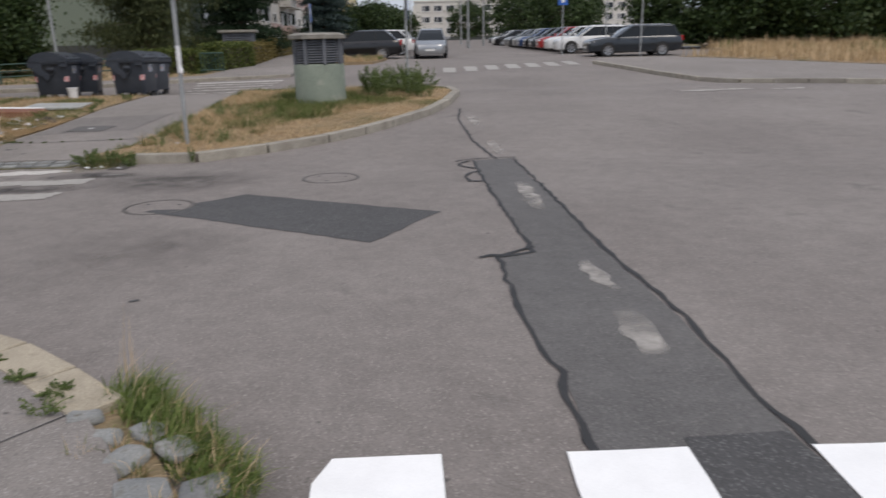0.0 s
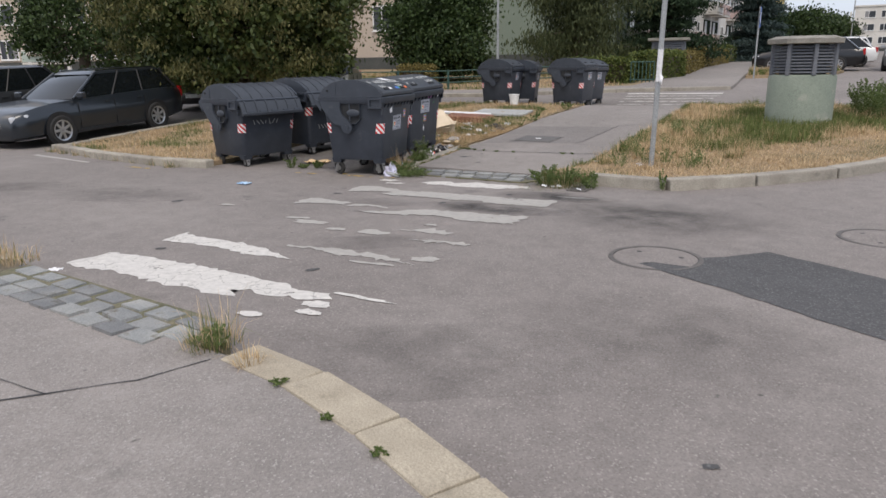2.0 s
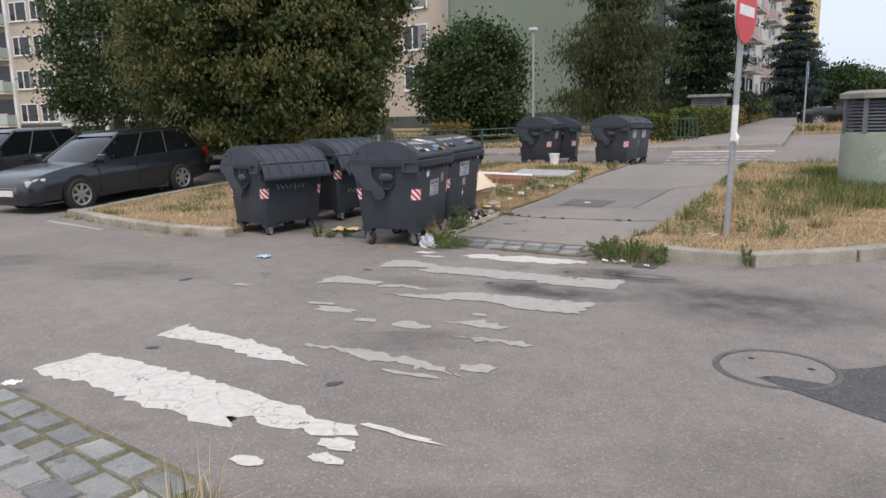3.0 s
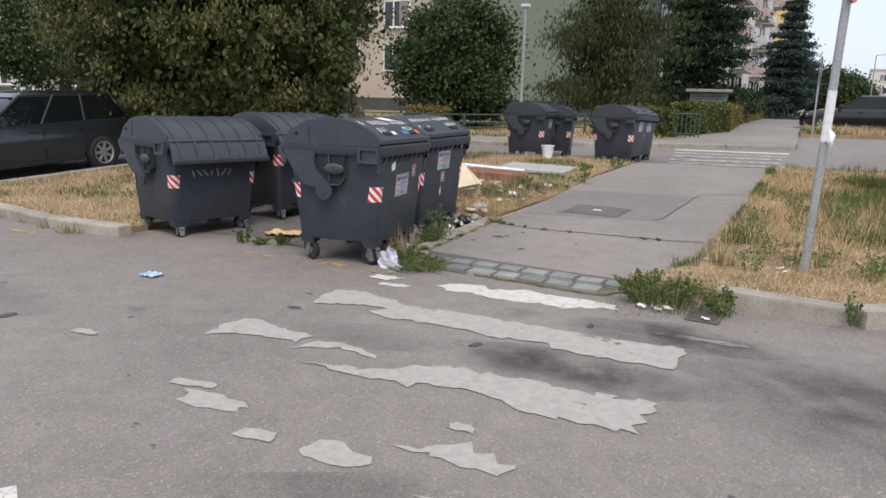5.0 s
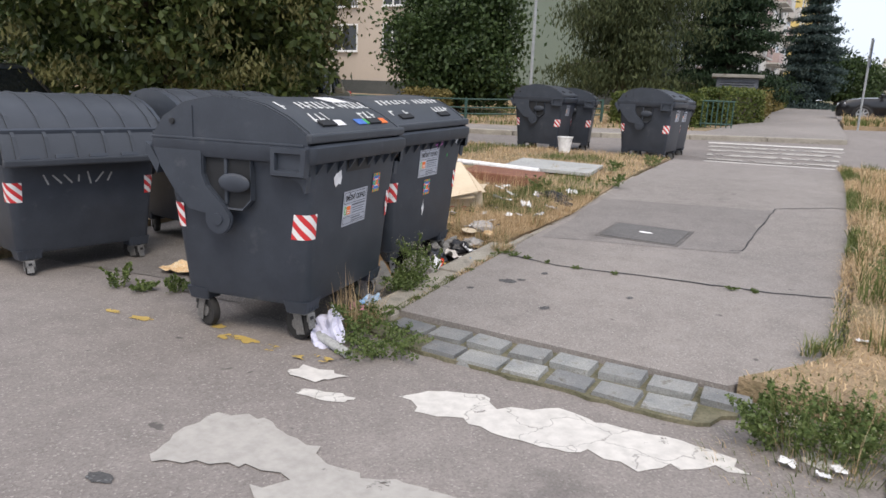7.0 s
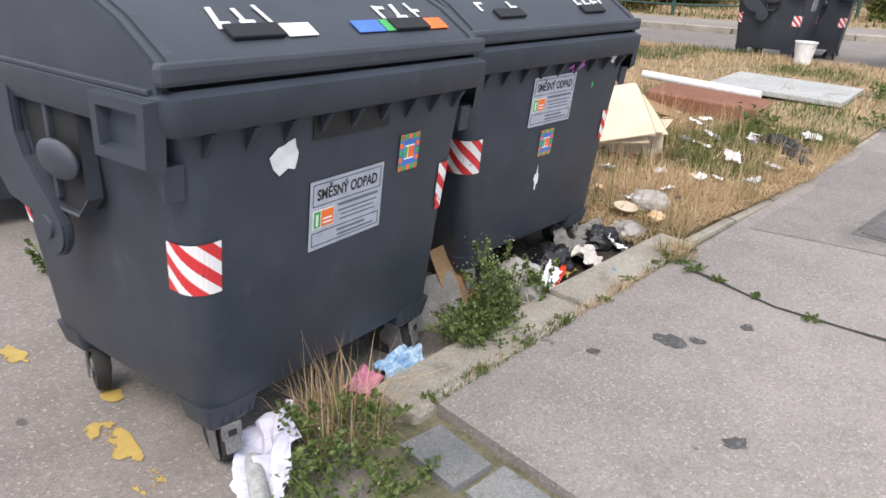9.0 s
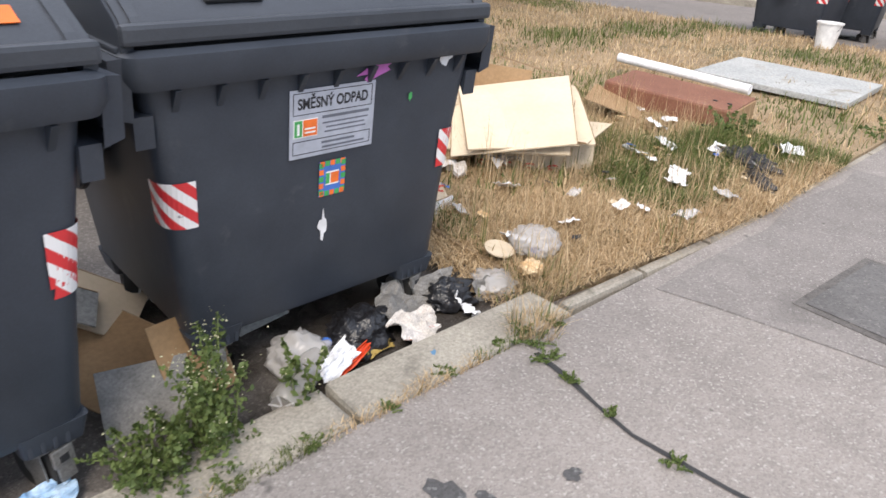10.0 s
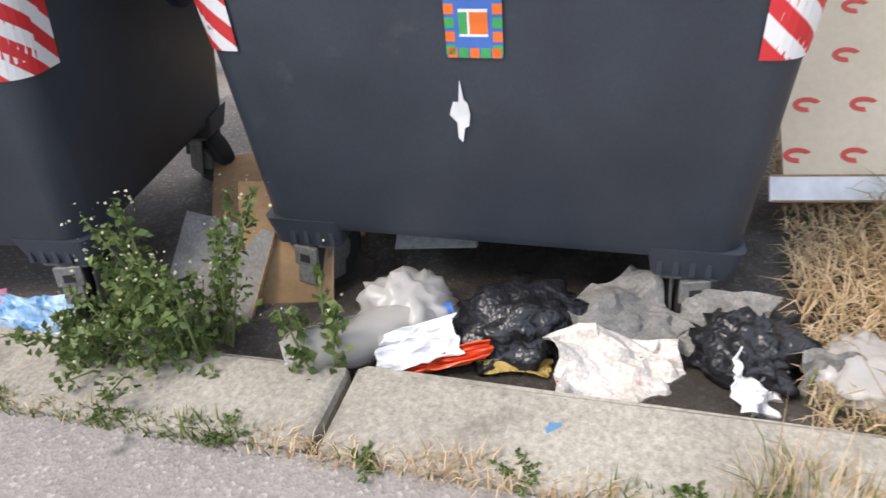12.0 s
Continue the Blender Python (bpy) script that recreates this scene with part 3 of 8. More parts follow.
def setts(name, rows, label, size=(0.215, 0.165), mat=None):
    """Granite setts in rows: each row x0, x1, y0, y1, z."""
    strip = tagged(thing(name, Matrix(), label, "setts"), kind="structure")
    meshes = []
    for i in range(4):
        bm = boxed(1, 1, 0.1, bevel=0.0)
        bmesh.ops.bevel(bm, geom=bm.edges[:], offset=0.05, segments=1, affect="EDGES")
        for v in bm.verts:
            v.co += Vector((random.uniform(-0.04, 0.04), random.uniform(-0.04, 0.04), random.uniform(-0.004, 0.004)))
        me = bpy.data.meshes.new("sett")
        bm.to_mesh(me)
        bm.free()
        me.materials.append(mat or M_SETT)
        meshes.append(me)
    for r, (x0, x1, y0, y1, z) in enumerate(rows):
        n = max(1, round(math.hypot(x1 - x0, y1 - y0) / (size[0] + 0.03)))
        a = math.degrees(math.atan2(y1 - y0, x1 - x0))
        for i in range(n):
            u = (i + 0.5 + 0.25 * (r % 2)) / n
            ob = new("sett", random.choice(meshes))
            ob.parent = strip
            ob.matrix_basis = pose(x0 + (x1 - x0) * u, y0 + (y1 - y0) * u + random.uniform(-0.01, 0.01), z + land(x0, y0) - 0.045 + random.uniform(-0.006, 0.006), random.uniform(-2, 2),
                                   random.uniform(-2, 2), a + random.uniform(-3, 3)) @ Matrix.Diagonal((size[0] * random.uniform(0.9, 1.08), size[1] * random.uniform(0.92, 1.04), 1, 1))
    return strip


drape("sett_bed_bins", ragged([(-5.48, 8.76), (-5.1, 8.64), (-3.56, 8.64), (-3.42, 8.84), (-3.42, 9.07), (-5.5, 9.07)], 0.08, 0.012, 44), 0.020, 0.035, M_JOINT, "mossy soil between the granite setts")
setts("setts_bins", [(-5.05, -3.58, 8.72, 8.74, 0.034), (-5.45, -3.42, 8.93, 8.95, 0.046)], "two rows of blue-grey granite setts at the dropped kerb", (0.235, 0.175))
drape("sett_bed_near", [(-5.15, 2.52), (-2.85, 2.36), (-2.6, 2.62), (-2.9, 2.84), (-5.1, 3.0)], 0.089, 0.1, M_JOINT, "mossy soil between the granite setts")
setts("setts_near", [(-5.05, -2.85, 2.91, 2.71, 0.094), (-5.05, -2.85, 2.73, 2.55, 0.098), (-4.95, -2.95, 2.59, 2.42, 0.1)], "three rows of worn blue-grey granite setts at the crossing",
      (0.23, 0.15))
drape("sett_bed_corner", [(0.2, 1.2), (0.45, 1.2), (0.95, 0.45), (1.05, 0.0), (0.75, 0.0), (0.5, 0.6)], 0.06, 0.06, M_SOIL, "dry soil between loose cobbles", )
cobbles = tagged(thing("setts_corner", Matrix(), "loose rounded blue-grey cobbles in the corner kerb", "setts"), kind="structure")
for k, (x, y, sx, sy, rz) in enumerate(((0.30, 1.10, 0.10, 0.08, 30), (0.44, 0.93, 0.11, 0.085, 10), (0.60, 0.76, 0.125, 0.10, 65), (0.76, 0.54, 0.13, 0.105, 20), (0.79, 0.82, 0.12, 0.085, -40), (0.97, 0.57, 0.12, 0.10, 15),
                                        (0.62, 0.98, 0.10, 0.08, -30), (0.92, 0.34, 0.12, 0.10, 50), (1.02, 0.30, 0.09, 0.08, 0))):
    st = bmesh.new()
    bmesh.ops.create_icosphere(st, subdivisions=2, radius=1.0)
    for v in st.verts:
        p = v.co.copy()
        g = 1 + 0.22 * noise.noise(p * 1.3 + Vector((7 * k, 0, 0)))
        sq = lambda q: math.copysign(abs(q) ** 0.6, q)
        v.co = Vector((sq(p.x) * g * sx * 0.78, sq(p.y) * g * sy * 0.78, sq(p.z) * g * 0.026))
    part("cobble", st, M_SETT, cobbles, "", True).matrix_basis = pose(x, y, 0.078 + 0.008 * math.sin(5 * k), 4 * math.sin(k), 5 * math.cos(2 * k), rz)

# repairs, seams and cracks in the asphalt
drape("road_repair", ragged([(-0.33, 6.28), (1.88, 5.12), (1.27, 4.04), (-1.16, 5.43), (-0.85, 5.75), (-0.62, 5.95)], 0.12, 0.008, 3), 0.004, 0, M_PATCH, "dark rectangular asphalt repair beside a manhole")
drape("road_trench", ragged([(2.40, 8.5), (2.97, 8.66), (3.06, 6.5), (3.13, 3.8), (3.25, 2.25), (3.25, 1.4), (3.28, 0.87), (3.5, -3.0), (2.45, -3.0), (2.42, 0.9), (2.40, 1.55), (2.32, 2.35), (2.3, 3.5), (2.58, 3.65), (2.46, 6.3)],
                            0.3, 0.012, 5), 0.004, 0, M_PATCH2, "long dark trench repair sealed with tar edges")
drape("road_trench_dark", ragged([(2.81, 0.95), (3.27, 0.96), (3.5, -3.0), (2.92, -3.0)], 0.3, 0.01, 6), 0.007, 0, M_PATCH, "fresh dark asphalt across the trench repair")


def seam(name, line, width, lift, material, label, seed=1):
    """A wavy filled seam along a line."""
    rng = random.Random(seed)
    pts = []
    for (x0, y0), (x1, y1) in zip(line, line[1:]):
        k = max(2, int(math.hypot(x1 - x0, y1 - y0) / 0.12))
        pts += [(x0 + (x1 - x0) * j / k, y0 + (y1 - y0) * j / k) for j in range(k)]
    pts.append(line[-1])
    verts, faces = [], []
    for i, (x, y) in enumerate(pts):
        a, b = pts[max(0, i - 1)], pts[min(len(pts) - 1, i + 1)]
        d = math.hypot(b[0] - a[0], b[1] - a[1]) or 1
        nx, ny = -(b[1] - a[1]) / d, (b[0] - a[0]) / d
        o, w = rng.gauss(0, width * 0.35), width * rng.uniform(0.3, 0.75)
        for s in (o - w, o + w):
            px, py = x + nx * s, y + ny * s
            verts.append((px, py, land(px, py) + lift))
        if i:
            k = 2 * i
            faces.append((k - 2, k, k + 1, k - 1))
    ob = raw(name, verts, faces, material)
    return tagged(ob, label, "seam", kind="structure")


seam("seam_trench", [(3.0, 8.66), (3.08, 6.5), (3.15, 3.8), (3.27, 2.25), (3.27, 1.4), (3.31, 0.85), (3.5, -2)], 0.032, 0.009, M_TAR, "black tar seam along the trench repair", 2)
seam("seam_trench_inner", [(2.40, 8.5), (2.45, 6.3), (2.58, 3.65), (2.3, 3.5), (2.32, 2.35), (2.40, 1.55), (2.42, 0.8)], 0.032, 0.009, M_TAR, "black tar seam along the trench repair", 4)
seam("seam_branch", [(2.75, 8.6), (2.5, 10.2), (2.35, 12.5), (2.45, 14.2)], 0.032, 0.009, M_TAR, "black tar seam running to the island", 6)
seam("seam_cross", [(2.15, 8.45), (2.35, 8.62), (3.05, 8.72)], 0.04, 0.01, M_TAR, "black tar seam across the road", 7)
seam("seam_hook", [(2.15, 3.52), (2.35, 3.56), (2.6, 3.8)], 0.04, 0.01, M_TAR, "black tar seam at the trench corner", 8)
seam("seam_loop", [(2.44, 6.75), (2.28, 6.8), (2.2, 7.1), (2.3, 7.45), (2.42, 7.5)], 0.045, 0.01, M_TAR, "looped black tar seam", 9)
seam("seam_loop_upper", [(2.4, 7.75), (2.22, 7.9), (2.2, 8.25), (2.36, 8.45)], 0.05, 0.01, M_TAR, "looped black tar seam", 19)
seam("crack_near", [(-2.5, 2.4), (-2.62, 2.07), (-2.87, 1.77), (-3.15, 1.45), (-3.7, 1.0)], 0.009, 0.099, M_TAR, "weedy crack across the pavement", 10)
seam("crack_near_left", [(-2.87, 1.77), (-3.5, 1.75), (-4.3, 1.6)], 0.006, 0.099, M_TAR, "hairline crack in the pavement", 11)
seam("crack_corner", [(0.24, 1.1), (-0.05, 0.75), (-0.5, 0.35), (-1.2, -0.4)], 0.008, 0.099, M_TAR, "mossy crack in the pavement corner", 12)
seam("crack_slab", [(-5.45, 10.62), (-5.0, 10.55), (-4.3, 10.66), (-3.5, 10.76), (-3.08, 10.88)], 0.018, 0.064, M_TAR, "weedy joint across the footpath", 13)
seam("crack_slab_far", [(-3.12, 14.45), (-3.3, 14.42), (-3.84, 14.0), (-3.86, 11.85), (-3.95, 11.8)], 0.014, 0.064, M_TAR, "bent crack across the footpath", 14)
drape("footpath_repair", ragged([(-5.6, 13.5), (-3.85, 13.85), (-3.88, 11.75), (-5.5, 11.3)], 0.3, 0.02, 17), 0.0625, 0, asphalt("asphalt_pavement_repair", (0.175, 0.16, 0.15), (0.22, 0.202, 0.19),
      (0.29, 0.27, 0.255), (0.86, 0.98), fine=150.0), "slightly darker asphalt repair in the footpath")

# zebra crossing, old paint
def mark(name, outline, material, label, seed, amount=0.022, lift=0.003, step=0.05):
    return drape(name, ragged(outline, step, amount, seed), lift + 0.0004 * (seed % 9), 0, material, label, "road marking")


STRIPE = "worn pale zebra crossing stripe with flaked edges"
mark("zebra_stripe", [(-5.22, 3.31), (-5.16, 3.7), (-4.96, 3.75), (-4.25, 3.79), (-3.56, 3.76), (-3.19, 3.74), (-3.05, 3.68), (-3.05, 3.52), (-3.17, 3.47), (-3.38, 3.52), (-3.5, 3.48), (-3.33, 3.37), (-3.56, 3.32),
                      (-3.79, 3.36), (-4.02, 3.31), (-4.46, 3.35), (-4.75, 3.35)], M_PAINT_WHITE, STRIPE, 1, 0.015)
mark("zebra_stripe", [(-5.15, 4.2), (-5.16, 4.54), (-4.96, 4.44), (-4.51, 4.48), (-4.02, 4.4), (-3.66, 4.26), (-3.87, 4.25), (-4.14, 4.2), (-4.54, 4.25), (-4.93, 4.22)], M_PAINT_WHITE, STRIPE, 2, 0.014)
mark("zebra_stripe", [(-4.0, 4.58), (-3.5, 4.72), (-3.1, 4.70), (-2.7, 4.62), (-3.1, 4.58), (-3.4, 4.56)], M_PAINT, STRIPE, 3)
mark("zebra_stripe", [(-3.5, 5.5), (-3.2, 5.72), (-2.9, 5.68), (-2.95, 5.58), (-3.3, 5.56)], M_PAINT, STRIPE, 4)
mark("zebra_stripe", [(-3.15, 5.28), (-3.0, 5.34), (-2.58, 5.36), (-2.6, 5.28), (-2.9, 5.24)], M_PAINT, STRIPE, 5)
mark("zebra_stripe", [(-5.28, 6.12), (-5.34, 6.29), (-5.32, 6.49), (-5.21, 6.55), (-5.07, 6.49), (-4.72, 6.47), (-4.73, 6.35), (-4.99, 6.28), (-5.2, 6.19)], M_PAINT, STRIPE, 6, 0.012)
mark("zebra_stripe", [(-4.67, 6.23), (-4.64, 6.42), (-4.48, 6.49), (-4.17, 6.42), (-4.17, 6.37), (-4.32, 6.38), (-4.45, 6.39), (-4.58, 6.31)], M_PAINT, STRIPE, 5, 0.01)
mark("zebra_stripe", [(-4.5, 6.08), (-4.1, 6.2), (-3.75, 6.52), (-3.3, 6.58), (-2.63, 6.68), (-2.60, 6.25), (-3.1, 6.2), (-3.5, 6.28), (-4.0, 6.1)], M_PAINT, STRIPE, 7)
mark("zebra_stripe", [(-5.27, 7.07), (-5.36, 7.47), (-5.13, 7.57), (-4.74, 7.49), (-4.65, 7.42), (-4.4, 7.5), (-3.81, 7.55), (-3.3, 7.58), (-2.67, 7.68), (-2.65, 7.25), (-3.04, 7.2), (-3.35, 7.18), (-3.47, 7.27),
                      (-3.78, 7.14), (-3.93, 7.19), (-4.41, 7.13), (-4.56, 7.1), (-4.79, 7.16), (-4.73, 7.29), (-4.95, 7.25)], M_PAINT, STRIPE, 8, 0.014)
mark("zebra_stripe", [(-4.8, 8.12), (-4.75, 8.26), (-4.5, 8.39), (-4.35, 8.29), (-4.14, 8.45), (-4.0, 8.41), (-3.65, 8.47), (-3.35, 8.45), (-3.31, 8.34), (-3.58, 8.23), (-3.67, 8.11), (-3.86, 8.14), (-4.05, 8.06),
                      (-4.23, 8.05), (-4.35, 8.09), (-4.67, 8.04)], M_PAINT_WHITE, STRIPE, 9, 0.014)
k = 0
for x, y, rx, ry in ((-4.45, 5.42, 0.2, 0.09), (-3.62, 5.34, 0.14, 0.1), (-2.68, 4.76, 0.12, 0.07), (-2.9, 3.62, 0.16, 0.1), (-2.75, 3.5, 0.1, 0.06), (-2.7, 3.36, 0.09, 0.04),
                     (-3.0, 3.16, 0.1, 0.05), (-5.3, 8.08, 0.14, 0.09), (-5.1, 7.92, 0.16, 0.05), (-3.05, 8.62, 0.09, 0.06), (-2.62, 7.95, 0.3, 0.04), (-3.0, 4.46, 0.2, 0.03),
                     (-4.7, 5.52, 0.16, 0.04), (-4.0, 5.28, 0.1, 0.05), (-2.55, 3.75, 0.22, 0.03), (-3.3, 5.86, 0.08, 0.04), (-5.9, 5.7, 0.1, 0.04)):
    k += 1
    mark("paint_remnant", blob(x, y, rx, ry, 4 * k % 20, k), M_PAINT_WHITE if y > 7.5 or y < 4 else M_PAINT, "torn remnant of zebra crossing paint", k, 0.008, 0.0035, 0.1)
for k, (x, y, rx, ry) in enumerate(((-5.99, 8.22, 0.13, 0.05), (-5.46, 8.24, 0.12, 0.05), (-6.25, 8.3, 0.05, 0.04), (-6.7, 8.12, 0.09, 0.035), (-6.95, 8.1, 0.06, 0.03), (-5.75, 8.22, 0.07, 0.04))):
    drape("yellow_mark", blob(x, y, rx, ry, 8, k), 0.004 if x < -5.7 else 0.012, 0, M_PAINT_YELLOW, "flaked yellow road paint beside the bins", "road marking")
for k in range(8):
    x = 1.33 + 0.985 * k
    cut = 0.16 if k == 0 else 0.0
    drape("new_zebra_stripe", ragged([(x, 0.84 - cut), (x + cut * 0.3, 0.84), (x + 0.49, 0.85), (x + 0.49, -2.9), (x + cut * 1.2, -2.9)], 0.2, 0.004, 30 + k), 0.011, 0, M_PAINT_NEW,
          "bright freshly painted white zebra crossing stripe", "road marking")
for k, (x0, y0, x1, y1, w) in enumerate(((2.76, 6.7, 2.78, 5.1, 0.17), (2.82, 3.36, 2.95, 2.7, 0.12), (2.85, 2.37, 2.85, 1.71, 0.2), (2.5, 13.0, 2.6, 11.8, 0.2), (2.68, 10.2, 2.75, 9.0, 0.18))):
    drape("old_lane_mark", ragged([(x0, y0), (x0 + w, y0), (x1 + w, y1), (x1, y1)], 0.1, 0.02, 50 + k), 0.0085, 0, M_LANE, "faded remnant of an old lane marking", "road marking")
for k in range(7):
    x, y = 2.3 + 0.9 * k, 26.2 + 0.45 * k
    drape("far_zebra_stripe", ragged([(x, y), (x + 0.5, y), (x + 0.55, y + 2.4), (x + 0.05, y + 2.4)], 0.3, 0.02, 60 + k), 0.01, 0, M_PAINT, "pale zebra crossing stripe on the main road", "road marking")
for k in range(7):
    y = 18.5 + 0.85 * k
    drape("second_street_stripe", ragged([(-5.5 - 0.14 * k, y), (-3.5, y + 0.5), (-3.5, y + 0.85), (-5.55 - 0.14 * k, y + 0.35)], 0.3, 0.02, 70 + k), 0.01, 0, M_PAINT_WHITE if k in (1, 6) else M_PAINT_FAINT, STRIPE,
          "road marking")
for k, (x, y) in enumerate(((8.8, 16.8), (9.8, 17.0), (11.2, 16.9), (14.0, 16.6))):
    drape("far_remnant", blob(x, y, 0.5, 0.18, 5, 80 + k), 0.01, 0, M_PAINT_FAINT, "faded remnant of road paint", "road marking")
drape("parking_line", ragged([(-13.0, 7.72), (-11.0, 7.46), (-11.0, 7.37), (-13.0, 7.6)], 0.2, 0.012, 90), 0.004, 0, M_PAINT, "worn pale line along the kerb", "road marking")
drape("parking_line", ragged([(-9.95, 7.4), (-9.4, 7.42), (-9.4, 7.34), (-9.95, 7.33)], 0.2, 0.012, 91), 0.004, 0, M_PAINT_YELLOW, "short worn yellow line along the kerb", "road marking")


def manhole(x, y, r, label):
    """A round cast cover in its ring, sunk flush into the road."""
    m = thing("manhole_cover", pose(x, y, land(x, y)), label, "manhole")
    m["kind"] = "structure"
    ring = [[(R * math.cos(a), R * math.sin(a), z) for a in [2 * math.pi * i / 40 for i in range(40)]] for R, z in ((r, 0.001), (r, 0.008), (r * 0.9, 0.008), (r * 0.9, 0.001))]
    part("ring", loft(ring), M_IRON, m)
    lid = bmesh.new()
    bmesh.ops.create_circle(lid, cap_ends=True, radius=r * 0.88, segments=40, matrix=pose(0, 0, 0.006))
    part("cover", lid, M_ROAD, m, "asphalt-filled cover")
    for i in range(3):
        a = 2 * math.pi * i / 3 + 0.4
        b = bmesh.new()
        bmesh.ops.create_circle(b, cap_ends=True, radius=0.022, segments=10, matrix=pose(r * 0.55 * math.cos(a), r * 0.55 * math.sin(a), 0.0075))
        part("lifting_hole", b, M_TAR, m)
    return m


manhole(-1.09, 5.66, 0.365, "round cast manhole cover at the edge of a dark repair")
manhole(0.5, 7.27, 0.365, "round cast manhole cover filled with asphalt")
hatch = tagged(thing("access_hatch", pose(-4.72, 12.0, land(-4.72, 12.0) + 0.062, 2.9), "rectangular dark inspection cover set in the footpath", "hatch"), kind="structure")
part("frame", plate([(-0.37, -0.33), (0.37, -0.33), (0.37, 0.33), (-0.37, 0.33)], "z", -0.01, 0.004), M_IRON, hatch)
part("lid", plate([(-0.335, -0.295), (0.335, -0.295), (0.335, 0.295), (-0.335, 0.295)], "z", 0.0, 0.008), M_PATCH2, hatch)
part("paint_splash", plate(blob(0.0, 0.02, 0.06, 0.03, 0, 4), "z", 0.008, 0.0095), M_PAINT_NEW, hatch)
drain = tagged(thing("drain_grate", pose(-2.72, 8.5, land(0, 8.5) + 0.002) @ Matrix.Scale(0.62, 4), "rusty cast drain grate at the kerb", "drain"), kind="structure")
for i in range(7):
    part("bar", boxed(0.3, 0.022, 0.02, 0, -0.15 + 0.05 * i, 0.008, 0.004), M_IRON, drain)
part("frame", loft([round_rect(0.19, 0.2, 0.01, 0.0), round_rect(0.19, 0.2, 0.01, 0.018), round_rect(0.155, 0.17, 0.01, 0.018), round_rect(0.155, 0.17, 0.01, 0.0)]), M_IRON, drain)
for k, (x, y, rx, ry, m) in enumerate(((-1.5, 7.3, 1.5, 1.0, M_OIL_MID), (-0.6, 4.0, 1.2, 0.9, M_OIL_FAINT), (-3.2, 6.9, 1.0, 0.34, M_OIL), (-2.8, 7.9, 0.9, 0.34, M_OIL), (-4.4, 6.7, 0.7, 0.25, M_OIL_FAINT), (-7.5, 5.6, 1.6, 0.5, M_OIL_FAINT), (-1.7, 3.1, 1.4, 0.5, M_OIL_FAINT),
                                        (-3.4, 5.0, 0.9, 0.25, M_OIL_FAINT), (-9.5, 5.2, 1.5, 0.4, M_OIL_FAINT))):
    drape("oil_film", blob(x, y, rx, ry, 5 * k, 200 + k, 24, 0.06), 0.0052, 0, m, "soft dark oil film on the road", "stain")

# dirt on the stand, darkened further to paint in the container's shade
drape("grime", blob(-6.15, 10.05, 0.62, 0.95, 0, 260, 24, 0.06), 0.0085, 0, M_GRIME_SHADE, "brown grime and painted shade beneath the container", "stain")


# ---------------- waste containers ----------------
BODY = ((0.150, 0.388, 0.474, 0.05), (0.18, 0.402, 0.487, 0.06), (0.6, 0.435, 0.518, 0.055), (0.96, 0.472, 0.560, 0.05))


def body_half(z):
    for (z0, a0, b0, r0), (z1, a1, b1, r1) in zip(BODY, BODY[1:]):
        if z <= z1:
            u = (z - z0) / (z1 - z0)
            return a0 + (a1 - a0) * u, b0 + (b1 - b0) * u, r0 + (r1 - r0) * u
    return BODY[-1][1:]


def hood(low_lid):
    """The hood's profile from the rear rim over the top to the front lip, in x and z."""
    if low_lid:
        return [(-0.52, 0.95), (-0.505, 1.04), (-0.43, 1.15), (-0.29, 1.235), (-0.1, 1.275), (0.08, 1.265), (0.26, 1.215), (0.42, 1.12), (0.545, 0.985), (0.605, 0.83)]
    return [(-0.52, 0.975), (-0.505, 1.05), (-0.43, 1.155), (-0.29, 1.235), (-0.1, 1.275), (0.08, 1.27), (0.22, 1.24), (0.35, 1.185), (0.46, 1.115), (0.485, 1.09)]


def round_wall(side, t, z, out):
    """A point on the container's outline at height z, t along the wall from its middle and on round the upright corner."""
    hx, hy, r = body_half(z)
    far, near = (hy, hx) if side == "front" else (hx, hy)
    u, s = abs(t), math.copysign(1, t)
    turn = math.pi * r / 2
    if u <= far - r:
        a, b = u, near + out
    elif u <= far - r + turn:
        w = (u - far + r) / r
        a, b = far - r + (r + out) * math.sin(w), near - r + (r + out) * math.cos(w)
    else:
        a, b = far + out, near - r - (u - far + r - turn)
    if side == "front":
        return b, s * a, z
    return s * a, -b if side == "end" else b, z


def sticker(bin_, side, s, z, w, h, material, name="reflector", label="", out=0.004, flip=False):
    """A thin sticker on a wall, bent round the upright corner where it reaches it."""
    n = 12
    verts, faces, uvs = [], [], []
    for j in range(2):
        for i in range(n + 1):
            verts.append(round_wall(side, s - w / 2 + w * i / n, z - h / 2 + h * j, out))
            uvs.append((1 - i / n if flip else i / n, j))
    for i in range(n):
        f = (i, i + 1, n + 2 + i, n + 1 + i)
        faces.append(f if side != "far" else f[::-1])
    ob = raw(name, verts, faces, material, bin_, label)
    layer = ob.data.uv_layers.new(name="map")
    for lp in ob.data.loops:
        layer.data[lp.index].uv = uvs[lp.vertex_index]
    return ob


